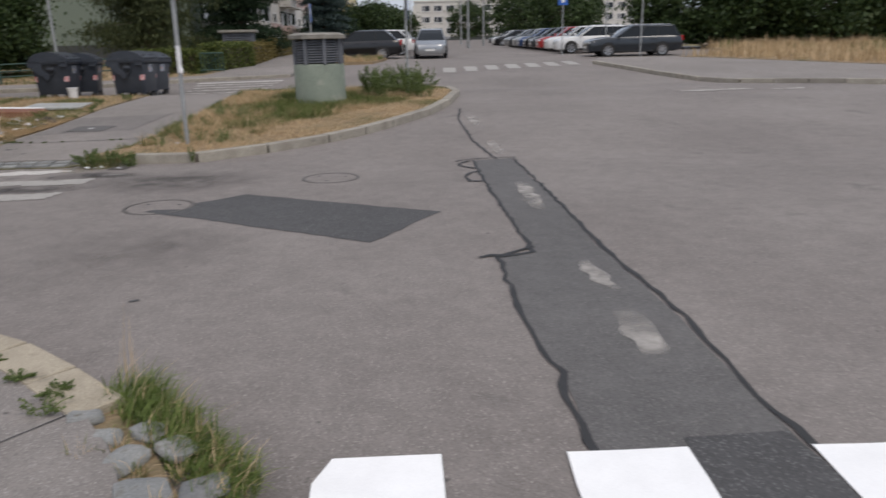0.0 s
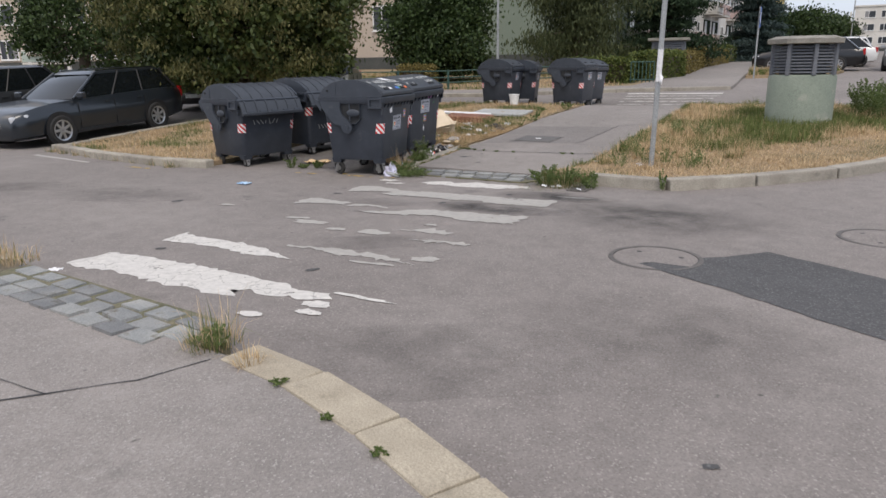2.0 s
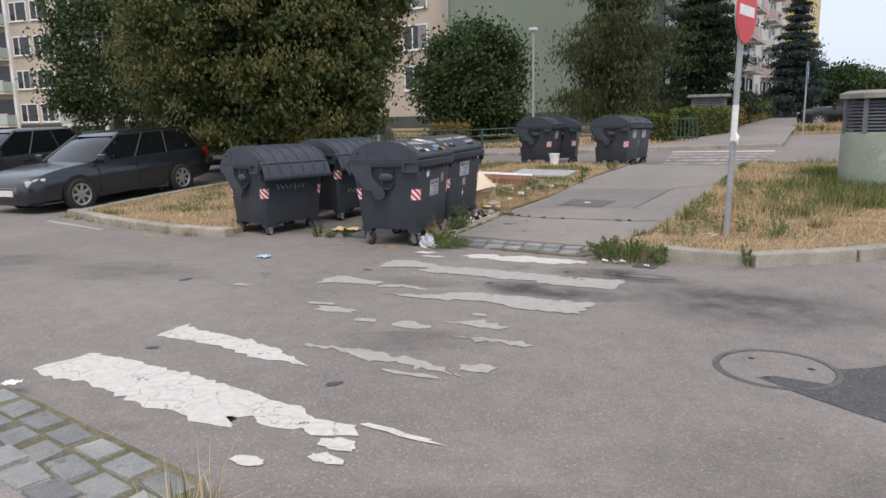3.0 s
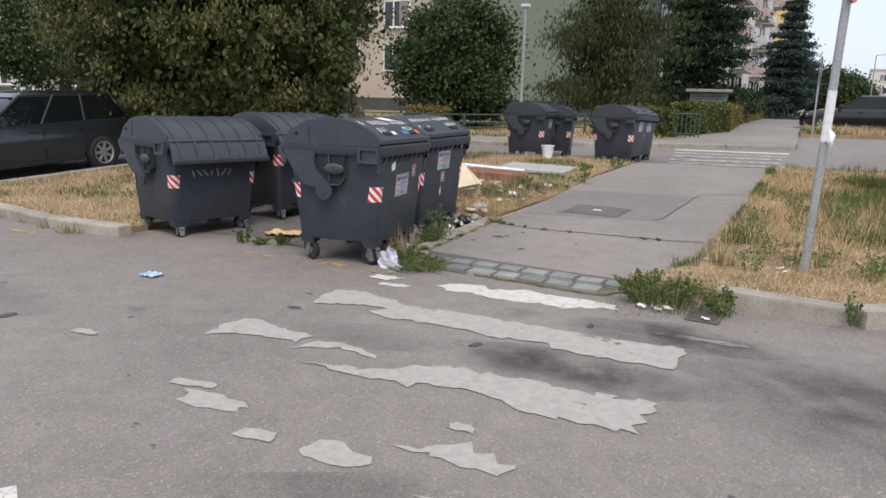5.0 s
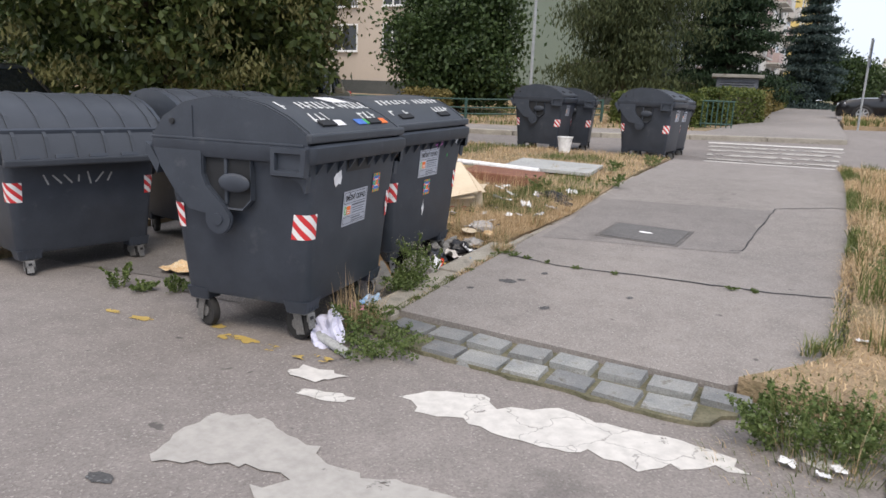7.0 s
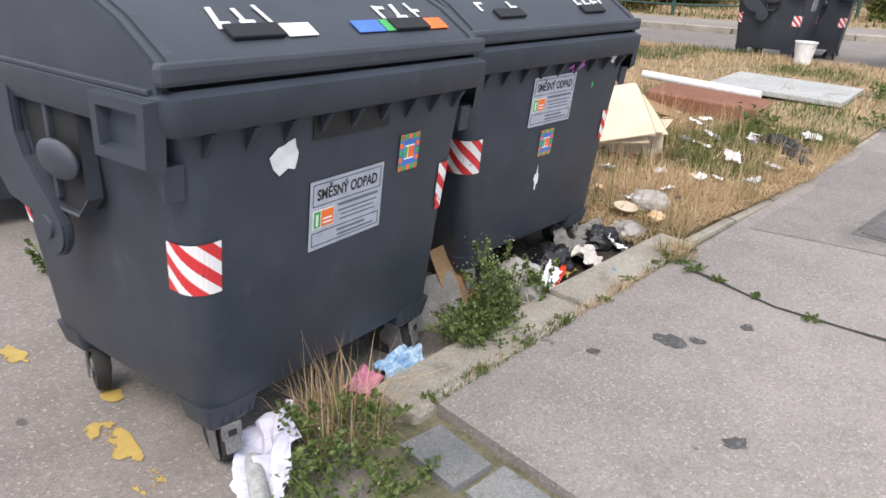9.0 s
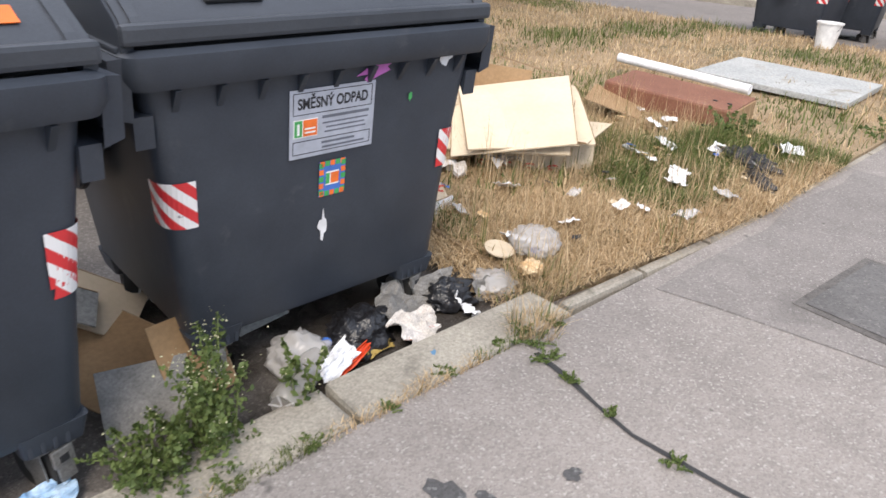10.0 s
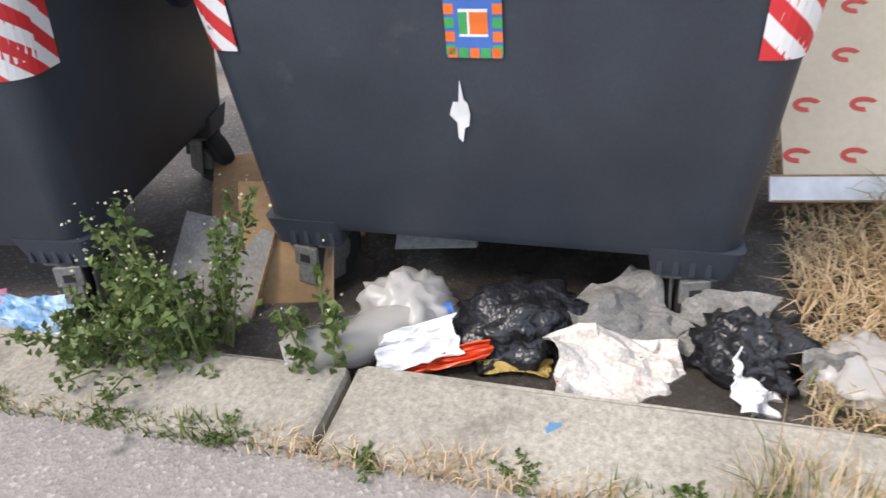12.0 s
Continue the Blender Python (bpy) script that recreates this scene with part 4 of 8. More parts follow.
def lettering(parent, text, m, size, material, name="lettering"):
    """Raised flat letters as a mesh."""
    cu = bpy.data.curves.new("lettering", "FONT")
    cu.body, cu.size, cu.align_x, cu.align_y, cu.extrude, cu.offset = text, size, "CENTER", "CENTER", 0.0002, size * 0.03
    tmp = bpy.data.objects.new("lettering", cu)
    scene.collection.objects.link(tmp)
    bpy.context.view_layer.update()
    me = bpy.data.meshes.new_from_object(tmp.evaluated_get(bpy.context.evaluated_depsgraph_get()))
    bpy.data.objects.remove(tmp)
    me.materials.clear()
    me.materials.append(material)
    ob = new(name, me)
    ob.parent = parent
    ob.matrix_basis = m
    return ob


def on_front(s, z, out):
    """The pose of a flat thing on the front wall: x along the wall, y up, z outwards."""
    hx, hy, r = body_half(z)
    lean = math.degrees(math.atan2(body_half(z + 0.1)[0] - hx, 0.1))
    return pose(hx + out, s, z, 0, 0, 0) @ pose(0, 0, 0, 0, lean, 0) @ pose(0, 0, 0, 90, 0, 90)


def flat(w, h, x=0.0, y=0.0, z0=0.0, z1=0.0006):
    return plate([(x - w / 2, y - h / 2), (x + w / 2, y - h / 2), (x + w / 2, y + h / 2), (x - w / 2, y + h / 2)], "z", z0, z1)


def bin_label(bin_, s, z, turn=0.0):
    m = on_front(s, z, 0.004) @ pose(0, 0, 0, 0, 0, turn)
    base = part("label_plate", flat(0.30, 0.21), M_LABEL, bin_, "silver information label")
    base.matrix_basis = m
    def bar(name, w, h, x, y, mat):
        part(name, flat(w, h, x, y, 0.0006, 0.0012), mat, base)
    for y0, y1 in ((0.030, 0.094), (-0.092, -0.052)):
        for y in (y0, y1):
            bar("rule", 0.276, 0.0022, 0, y, M_INK)
        for x in (-0.138, 0.138):
            bar("rule", 0.0022, y1 - y0, x, (y0 + y1) / 2, M_INK)
    lettering(base, "SMĚSNÝ ODPAD", pose(0.0, 0.060, 0.001) @ Matrix.Diagonal((0.92, 1.25, 1, 1)), 0.036, M_INK)
    bar("emblem_field", 0.082, 0.055, -0.096, -0.012, M_SIGNWHITE)
    part("emblem_green", flat(0.026, 0.05, -0.121, -0.012, 0.0012, 0.0016), M_GREENP, base)
    part("emblem_orange", flat(0.048, 0.05, -0.081, -0.012, 0.0012, 0.0016), M_ORANGE, base)
    part("emblem_bar", flat(0.008, 0.035, -0.121, -0.014, 0.0016, 0.002), M_SIGNWHITE, base)
    for y in (-0.014, -0.026):
        part("emblem_bar", flat(0.036, 0.005, -0.081, y, 0.0016, 0.002), M_SIGNWHITE, base)
    bar("print_line", 0.17, 0.009, 0.045, 0.014, M_GREYINK)
    for y, w in ((-0.005, 0.165), (-0.019, 0.14), (-0.033, 0.15)):
        bar("print_line", w, 0.005, 0.045, y, M_GREYINK)
    bar("print_line", 0.12, 0.007, 0.02, -0.066, M_GREYINK)
    bar("print_line", 0.155, 0.006, 0.04, -0.081, M_GREYINK)
    return base


def bin_badge(bin_, s, z):
    m = on_front(s, z, 0.004)
    base = part("square_badge", flat(0.096, 0.118), M_BLUEP, bin_, "small square sticker with a patterned border")
    base.matrix_basis = m
    for i in range(20):
        k, side = i % 5, i // 5
        u = -0.046 + 0.023 * k
        x, y = ((u * 0.81, 0.051), (0.040, u), (-u * 0.81, -0.051), (-0.040, -u))[side]
        part("border_tile", flat(0.016, 0.017, x, y, 0.0006, 0.0011), M_GREENP if i % 2 else M_ORANGE, base)
    part("badge_field", flat(0.048, 0.046, 0, 0, 0.0006, 0.0011), M_SIGNWHITE, base)
    part("badge_green", flat(0.014, 0.036, -0.017, 0, 0.0011, 0.0015), M_GREENP, base)
    part("badge_orange", flat(0.03, 0.036, 0.009, 0, 0.0011, 0.0015), M_ORANGE, base)
    return base


def torn(bin_, s, z, w, h, seed, material=None, turn=0):
    ob = part("torn_sticker", plate(blob(0, 0, w / 2, h / 2, 0, seed, 12, 0.45), "z", 0, 0.0006), material or M_WHITE, bin_, "torn white sticker remnant")
    ob.matrix_basis = on_front(s, z, 0.004) @ pose(0, 0, 0, 0, 0, turn)


def container(m, label, low_lid=False, group="", drop=0.05):
    """A four-wheeled dome container; drop: how far its castors reach below the origin."""
    b = thing("waste_container", m, label, "waste container", group)
    rings = [round_rect(a, c, r, z, 4) for z, a, c, r in BODY]
    inner = [round_rect(a - 0.012, c - 0.012, r, z, 4) for z, a, c, r in BODY[::-1]]
    part("body", loft(rings + inner, True, True, True), M_BIN, b, "", True)
    # rim flange with its turned-down lip
    part("rim", loft([round_rect(0.474, 0.560, 0.05, 0.945), round_rect(0.505, 0.592, 0.05, 0.952), round_rect(0.522, 0.605, 0.05, 0.985), round_rect(0.522, 0.605, 0.05, 1.035),
                      round_rect(0.495, 0.58, 0.045, 1.048), round_rect(0.46, 0.545, 0.045, 1.0)]), M_BIN, b, "", True)
    for i in range(9):
        y = -0.48 + 0.12 * i
        part("rim_gusset", plate([(0.464, 0.885), (0.508, 0.948), (0.464, 0.948)], "y", y - 0.008, y + 0.008), M_BIN, b)
    prof = hood(low_lid)
    # curved hood and lid, with ribs
    def skin(y):
        return [(x, y, z) for x, z in prof] + [(x * 0.965, y, z - 0.022) for x, z in prof[::-1]]
    part("lid", loft([skin(-0.585), skin(-0.575), skin(0.575), skin(0.585)], True, True, True), M_BIN_LID, b, "curved sliding lid", True)
    for i in range(6 if low_lid else 2):
        y = (-0.5 + 0.2 * i) if low_lid else (-0.55 + 1.1 * i)
        lift = 0.008 if low_lid else 0.004
        rib = [(x * 1.012, z + lift) for x, z in prof[2:]] + [(x * 0.99, z - 0.01) for x, z in prof[:1:-1]]
        part("lid_rib", plate(rib, "y", y - 0.012, y + 0.012), M_BIN_LID, b)
    x1, z1 = prof[-1]
    part("lid_lip", boxed(0.035, 1.19, 0.05, x1, 0, z1 - 0.008, 0.012), M_BIN_LID, b)
    if low_lid:
        for y in (-0.43, -0.2, 0.03, 0.26, 0.48):
            part("lip_tab", boxed(0.012, 0.13, 0.03, x1 - 0.004, y, z1 + 0.028, 0.005, 0, -25), M_BIN, b)
    else:
        # solid near-black box paints the shade inside the lid opening
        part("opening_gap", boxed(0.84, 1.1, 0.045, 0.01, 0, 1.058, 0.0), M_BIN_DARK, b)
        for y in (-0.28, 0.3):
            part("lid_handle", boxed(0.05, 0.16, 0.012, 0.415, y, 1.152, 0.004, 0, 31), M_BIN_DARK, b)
    for e in (-1, 1):
        # raised end wall under the hood, with a moulded seam and lower band
        end = [(-0.50, 0.97)] + [(x * 0.985, z - 0.006) for x, z in hood(False)[1:]] + [(0.475, 1.0)]
        part("end_wall", plate(end, "y", e * 0.578 - 0.014, e * 0.578 + 0.014), M_BIN, b)
        part("end_band", boxed(0.96, 0.014, 0.014, -0.02, e * 0.596, 1.045, 0.004), M_BIN, b)
        part("end_seam", boxed(0.008, 0.008, 0.17, -0.23, e * 0.594, 1.135, 0.002), M_BIN, b)
        part("end_stud", tubed((-0.36, e * 0.59, 1.13), (-0.36, e * 0.604, 1.13), 0.018, 0.015, 12), M_BIN_DARK, b)
        # broad hooked arm that carries the lid, its pivot and the pocket with the lifting trunnion
        bend = [(-0.075 + 0.086 * math.cos(a), 0.62 + 0.086 * math.sin(a)) for a in [radians(15 - 15 * k) for k in range(15)]]
        arm = [(-0.50, 0.99), (-0.165, 0.99), (-0.165, 0.86), (-0.14, 0.80), (-0.03, 0.695)] + bend + [(-0.27, 0.66), (-0.38, 0.78), (-0.45, 0.88)]
        lo, hi = sorted((e * 0.574, e * 0.604))
        hook = plate(arm, "y", lo, hi)
        bmesh.ops.bevel(hook, geom=[d for d in hook.edges if abs(d.verts[0].co.y - d.verts[1].co.y) < 1e-6], offset=0.007, segments=2, affect="EDGES")
        part("lid_arm", hook, M_BIN, b)
        part("arm_pivot", tubed((-0.075, e * 0.598, 0.62), (-0.075, e * 0.612, 0.62), 0.036, 0.032, 18), M_BIN, b)
        well = [(-0.165, 0.965), (0.125, 0.965), (0.125, 0.74), (0.07, 0.685), (-0.02, 0.685), (-0.14, 0.80), (-0.165, 0.86)]
        # near-black plate: the pocket's inner shade is put into its colour
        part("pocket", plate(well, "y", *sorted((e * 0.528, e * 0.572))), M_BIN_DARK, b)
        part("pocket_rim", loft([[(x * k, e * y, 0.83 + (z - 0.83) * k) for x, z in well] for k, y in ((1.0, 0.55), (1.0, 0.586), (1.05, 0.59), (1.06, 0.55))]), M_BIN, b)
        part("trunnion", tubed((0.03, e * 0.55, 0.825), (0.03, e * 0.60, 0.825), 0.034, 0.03, 16), M_BIN, b)
        knob = bmesh.new()
        bmesh.ops.create_uvsphere(knob, u_segments=18, v_segments=10, radius=1.0, matrix=pose(0.035, e * 0.602, 0.825) @ Matrix.Diagonal((0.10, 0.018, 0.052, 1)))
        part("trunnion_grip", knob, M_BIN, b, "", True)
        part("trunnion_web", boxed(0.018, 0.02, 0.25, -0.03, e * 0.577, 0.83, 0.004), M_BIN, b)
        part("rim_pocket", loft([[(x, e * 0.585, z) for x, z in ((0.27, 0.875), (0.475, 0.875), (0.495, 1.035), (0.27, 1.035))], [(x, e * 0.632, z) for x, z in ((0.28, 0.89), (0.475, 0.89), (0.49, 1.03), (0.28, 1.03))],
                                  [(x, e * 0.632, z) for x, z in ((0.305, 0.915), (0.45, 0.915), (0.46, 1.005), (0.305, 1.005))], [(x, e * 0.606, z) for x, z in ((0.31, 0.92), (0.44, 0.92), (0.45, 1.0), (0.31, 1.0))]],
                                 True, False, True), M_BIN, b)
        part("corner_brace", plate([(0.27, 0.885), (0.465, 0.885), (0.455, 0.80), (0.43, 0.845), (0.40, 0.865)], "y", *sorted((e * 0.535, e * 0.585))), M_BIN, b)
        hip = [(-0.515, 0.99), (-0.455, 0.90), (-0.475, 0.84), (-0.525, 0.92), (-0.55, 0.96), (-0.545, 1.01)]
        part("rear_lug", plate(hip, "y", *sorted((e * 0.5, e * 0.6))), M_BIN, b)
    for ex, ey in ((1, 1), (1, -1), (-1, 1), (-1, -1)):
        fx, fy = ex * 0.325, ey * 0.40
        part("corner_foot", loft([[(x + fx, y + fy, z) for x, y, z in round_rect(0.062, 0.075, 0.015, 0.105)], [(x + fx, y + fy, z) for x, y, z in round_rect(0.078, 0.09, 0.02, 0.175)]], True, True, True), M_BIN, b)
        c = part("castor", loft([[(x + fx, y + fy, z) for x, y, z in round_rect(0.055, 0.055, 0.01, 0.094)], [(x + fx, y + fy, z) for x, y, z in round_rect(0.055, 0.055, 0.01, 0.108)]], True, True, True),
                 M_ZINC, b, "steel swivel castor")
        turn = pose(fx + 0.02 * ex, fy, 0, 0, 0, 180 + 14 * ey if ex > 0 else 20 + 40 * ey)
        for s in (-1, 1):
            f = bmesh.new()
            box(f, 0.06, 0.006, 0.08 + drop, turn @ pose(0.02, s * 0.034, 0.08 - drop / 2, 0, 14, 0), 0.002)
            part("fork_cheek", f, M_ZINC, c)
        pedal = bmesh.new()
        box(pedal, 0.012, 0.06, 0.05, turn @ pose(-0.045, 0, 0.075, 0, 8, 0), 0.004)
        box(pedal, 0.010, 0.046, 0.045, turn @ pose(-0.052, 0, 0.03, 0, 14, 0), 0.004)
        part("brake_plate", pedal, M_ZINC, c)
        # small near-black block painted as the shaded slot in the brake plate
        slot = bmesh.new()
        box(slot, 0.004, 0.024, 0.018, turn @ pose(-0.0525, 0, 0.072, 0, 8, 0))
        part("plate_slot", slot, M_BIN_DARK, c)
        prof_w = [(-0.024, 0.072), (-0.022, 0.086), (0, 0.093), (0.022, 0.086), (0.024, 0.072), (0.02, 0.035), (-0.02, 0.035), (-0.024, 0.072)]
        w = loft([[turn @ Vector((0.045 + r * math.cos(a), y, 0.093 - drop + r * math.sin(a))) for a in [2 * math.pi * i / 22 for i in range(22)]] for y, r in prof_w])
        part("wheel", w, M_RUBBER, c, "worn black rubber wheel", True)
        part("hub", tubed(turn @ Vector((0.045, -0.028, 0.093 - drop)), turn @ Vector((0.045, 0.028, 0.093 - drop)), 0.034, None, 14), M_ZINC, c)
    # drain ribs on the feet
    for ey in (-1, 1):
        for i in range(4):
            part("foot_rib", boxed(0.008, 0.012, 0.06, 0.392, ey * (0.34 + 0.03 * i), 0.14, 0.002), M_BIN, b)
    return b


def reflectors(b, corner=False, low=0.56):
    """Striped stickers at the upright corners; corner: the near one sits on the end wall."""
    for side, s in (("front", -0.515), ("front", 0.515), ("end", -0.435), ("far", 0.40)):
        sticker(b, side, s, low + (0.028 if corner and s > 0.45 else 0.0), 0.15, 0.14, M_STRIPE_A, "reflector", "red and white striped reflector", 0.004, side == "far")


def lid_strokes(b, seed, rows):
    """Hand-painted words and figures on the lid that stay as rows of short bars."""
    rng = random.Random(seed)
    prof = hood(False)
    def lid_at(u):
        i = min(len(prof) - 2, int(u))
        (x0, z0), (x1, z1) = prof[i], prof[i + 1]
        return x0 + (x1 - x0) * (u - i), z0 + (z1 - z0) * (u - i), math.degrees(math.atan2(z1 - z0, x1 - x0))
    for u, y0, y1, h in rows:
        x, z, a = lid_at(u)
        n = int((y1 - y0) / 0.062)
        for i in range(n):
            if rng.random() < 0.12:
                continue
            y = y0 + (y1 - y0) * (i + 0.5) / n
            for s in range(2):
                ob = part("painted_bar", boxed(h * rng.uniform(0.7, 1.0) if s == 0 else 0.013, 0.014 if s == 0 else 0.04, 0.002), M_WHITEPAINT, b)
                ob.matrix_basis = pose(x, y + (0.012 if s else 0), z + 0.004, 0, -a, rng.uniform(-14, 14)) @ pose((rng.uniform(-0.4, 0.4) * h) if s else 0, 0, 0)


GROUP = "dark grey waste containers on the stand"
bin_c = container(pose(-6.09, 8.76, 0.03, 0, 0, 11), "dark grey mixed-waste container with painted lid, beside the crossing", group=GROUP, drop=0.073)
bin_label(bin_c, 0.0, 0.657, 1)
bin_badge(bin_c, 0.265, 0.775)
torn(bin_c, -0.235, 0.855, 0.09, 0.1, 4)
ob = part("glue_patch", flat(0.3, 0.085), M_BLACK, bin_c, "dark brown patch of old sticker glue")
ob.matrix_basis = on_front(0.0, 0.92, 0.003)
reflectors(bin_c, True, 0.605)
lid_strokes(bin_c, 3, ((6.1, -0.50, 0.52, 0.10), (7.15, -0.47, -0.17, 0.095), (7.1, 0.18, 0.42, 0.08)))
for y, w, mat in ((-0.14, 0.14, M_WHITE), (0.12, 0.16, M_BLUEP), (0.2, 0.05, M_GREENP), (0.42, 0.16, M_ORANGE)):
    ob = part("lid_sticker", boxed(0.05, w * 0.7, 0.0025), mat, bin_c)
    ob.matrix_basis = pose(0.413, y, 1.1505, 0, 32.5, 0)
ob = part("lid_sticker", boxed(0.14, 0.26, 0.0025), M_WHITE, bin_c, "white paper on the lid")
ob.matrix_basis = pose(0.12, 0.3, 1.265, 0, 10, 6)
bin_d = container(pose(-6.395, 10.11, 0.05, 1.5, 0, 3.6), "dark grey mixed-waste container with silver label, litter beneath it", group=GROUP)
bin_label(bin_d, -0.005, 0.795)
bin_badge(bin_d, 0.0, 0.605)
torn(bin_d, -0.03, 0.44, 0.032, 0.1, 9)
torn(bin_d, 0.43, 0.95, 0.07, 0.06, 11)
torn(bin_d, 0.15, 0.93, 0.13, 0.035, 5, M_PINK, 18)
torn(bin_d, 0.29, 0.83, 0.012, 0.03, 6, M_GREENP)
reflectors(bin_d, False, 0.62)
lid_strokes(bin_d, 8, ((6.1, -0.4, 0.5, 0.075), (7.1, 0.2, 0.45, 0.07), (7.2, -0.45, -0.2, 0.06)))
bin_a = container(pose(-8.436, 8.709, -0.03, 0, 0, -9), "dark grey waste container with ribbed dome lid and faint scribbles", True, GROUP, 0.03)
reflectors(bin_a, False, 0.60)
bin_b = container(pose(-8.26, 10.05, 0.03, 0, 0, -6), "dark grey waste container with ribbed dome lid behind another", True, GROUP, 0.02)
reflectors(bin_b, False, 0.72)
for b, zz in ((bin_a, 0.68), (bin_b, 0.45)):
    rng = random.Random(5)
    for i in range(7):
        ob = part("scribble", boxed(0.0015, 0.012, 0.10 * rng.uniform(0.5, 1)), M_GREYSLAB, b, "faint grey spray scribble" if i == 0 else "")
        ob.matrix_basis = pose(body_half(zz)[0] + 0.003, -0.28 + 0.075 * i, zz, rng.uniform(-50, 50), 8.5, 0)
FAR = "dark grey waste containers by the second street"
for x, y, rz, low, text in ((-8.67, 18.8, 8, False, "dark grey waste container behind a white bucket"), (-8.62, 20.2, 16, False, "dark grey waste container behind another"),
                            (-6.57, 18.93, 1, False, "dark grey waste container beside the footpath"), (-6.76, 20.4, -3, False, "dark grey waste container with a pale label")):
    f = container(pose(x, y, land(x, y) + 0.01, 0, 0, rz), text, low, FAR)
    reflectors(f)
    bin_label(f, 0, 0.8)


# ---------------- kiosk, signs, lamps ----------------
def vent_kiosk(m, r, label):
    """A round concrete air shaft with a louvred head under a slab."""
    k = thing("vent_shaft", m, label, "vent shaft")
    ring = lambda R, z, n=28: [(R * math.cos(2 * math.pi * i / n), R * math.sin(2 * math.pi * i / n), z) for i in range(n)]
    part("drum", loft([ring(r, -0.3), ring(r, 0.88), ring(r - 0.03, 0.92), ring(0.1, 0.93)], True, True, True), M_KIOSK, k, "", True)
    oct_ = lambda R, z: [(R * math.cos(math.pi / 4 * i + 0.39), R * math.sin(math.pi / 4 * i + 0.39), z) for i in range(8)]
    part("core", loft([oct_(r * 0.72, 0.92), oct_(r * 0.72, 1.46)], True, True, True), M_BLACK, k)
    for i in range(8):
        a = math.pi / 4 * i + 0.39
        c, s = math.cos(a), math.sin(a)
        part("post", boxed(0.07, 0.07, 0.56, r * 0.95 * c, r * 0.95 * s, 1.19, 0.008, 0, 0, math.degrees(a)), M_LOUVRE, k)
        b = a + math.pi / 8
        face = math.degrees(b)
        for j in range(9):
            sl = part("louvre", boxed(0.06, r * 0.66, 0.012, r * 0.86 * math.cos(b), r * 0.86 * math.sin(b), 0.97 + 0.055 * j, 0.0, 0, 35, face), M_LOUVRE, k)
    part("cap", loft([oct_(r * 1.02, 1.46), oct_(r * 1.16, 1.47), oct_(r * 1.17, 1.55), oct_(r * 0.9, 1.60)], True, True, True), M_KIOSK_CAP, k, "mossy concrete slab roof")
    return k


vent_kiosk(pose(-0.76, 15.15, land(0, 15.15) + 0.04), 0.58, "pale green round concrete vent shaft with grey louvres")
kiosk_b = thing("vent_shaft", pose(-7.6, 34.6, land(-7.6, 34.6) + 0.25, 0, 0, 10), "small grey vent shaft head above the hedge", "vent shaft")
part("wall", boxed(1.45, 1.45, 1.25, 0, 0, 0.62, 0.02), M_LOUVRE, kiosk_b)
for i in range(5):
    part("louvre", boxed(1.2, 0.05, 0.03, 0, -0.74, 0.75 + 0.09 * i, 0.004, 30), M_LOUVRE, kiosk_b)
part("cap", boxed(1.8, 1.8, 0.12, 0, 0, 1.32, 0.02), M_KIOSK_CAP, kiosk_b)


def disc(r, d, n=40):
    return plate([(r * math.cos(2 * math.pi * i / n), r * math.sin(2 * math.pi * i / n)) for i in range(n)], "y", 0, d)


def road_sign(x, y, z0, height, label, kind, facing, at=None, lean=0.0, r=0.031):
    """A pole with a sign; facing: degrees of the sign's outward way."""
    s = thing("road_sign", pose(x, y, z0, 0, lean, 0), label, "road sign")
    part("pole", tubed((0, 0, -0.05), (0, 0, height), r, r, 14), M_POLE, s, "", True)
    cap = bmesh.new()
    bmesh.ops.create_uvsphere(cap, u_segments=12, v_segments=6, radius=r * 1.1, matrix=pose(0, 0, height))
    part("pole_cap", cap, M_BLACK, s)
    at = at or height - 0.3
    m = pose(0, 0, at, 0, 0, facing + 90)
    if kind == "no_entry":
        p = part("sign_plate", disc(0.35, 0.006), M_SIGNRED, s, "red no-entry disc with a white bar")
        p.matrix_basis = m @ pose(0, -r - 0.012, 0)
        q = part("white_bar", boxed(0.5, 0.004, 0.11, 0, -0.002, 0, 0.0), M_SIGNWHITE, p)
        bk = part("rim", loft([[(R * math.cos(a), y_, R * math.sin(a)) for a in [2 * math.pi * i / 40 for i in range(40)]] for R, y_ in ((0.35, 0.006), (0.355, 0.02), (0.34, 0.02), (0.335, 0.0065))]), M_POLE, p)
    elif kind:
        w, h = (0.5, 0.5) if kind == "square" else (0.4, 0.75)
        p = part("sign_plate", boxed(w, 0.006, h, bevel=0.0), M_SIGNBLUE, s, "blue parking sign")
        p.matrix_basis = m @ pose(0, -r - 0.012, 0)
        part("mark", boxed(w * 0.35, 0.003, h * 0.5, 0.0, -0.0045, 0), M_SIGNWHITE, p)
        part("back", boxed(w, 0.004, h, 0, 0.006, 0), M_POLE, p)
    for dz in (-0.12, 0.12):
        if kind:
            part("clamp", boxed(0.09, 0.075, 0.03, 0, 0, at + dz, 0.004, 0, 0, facing + 90), M_ZINC, s)
    return s


sg = road_sign(-2.17, 9.85, land(-2.17, 9.85) + 0.1, 3.0, "no-entry sign on a grey steel pole with torn papers", "no_entry", -8, 2.58, 1.2, 0.034)
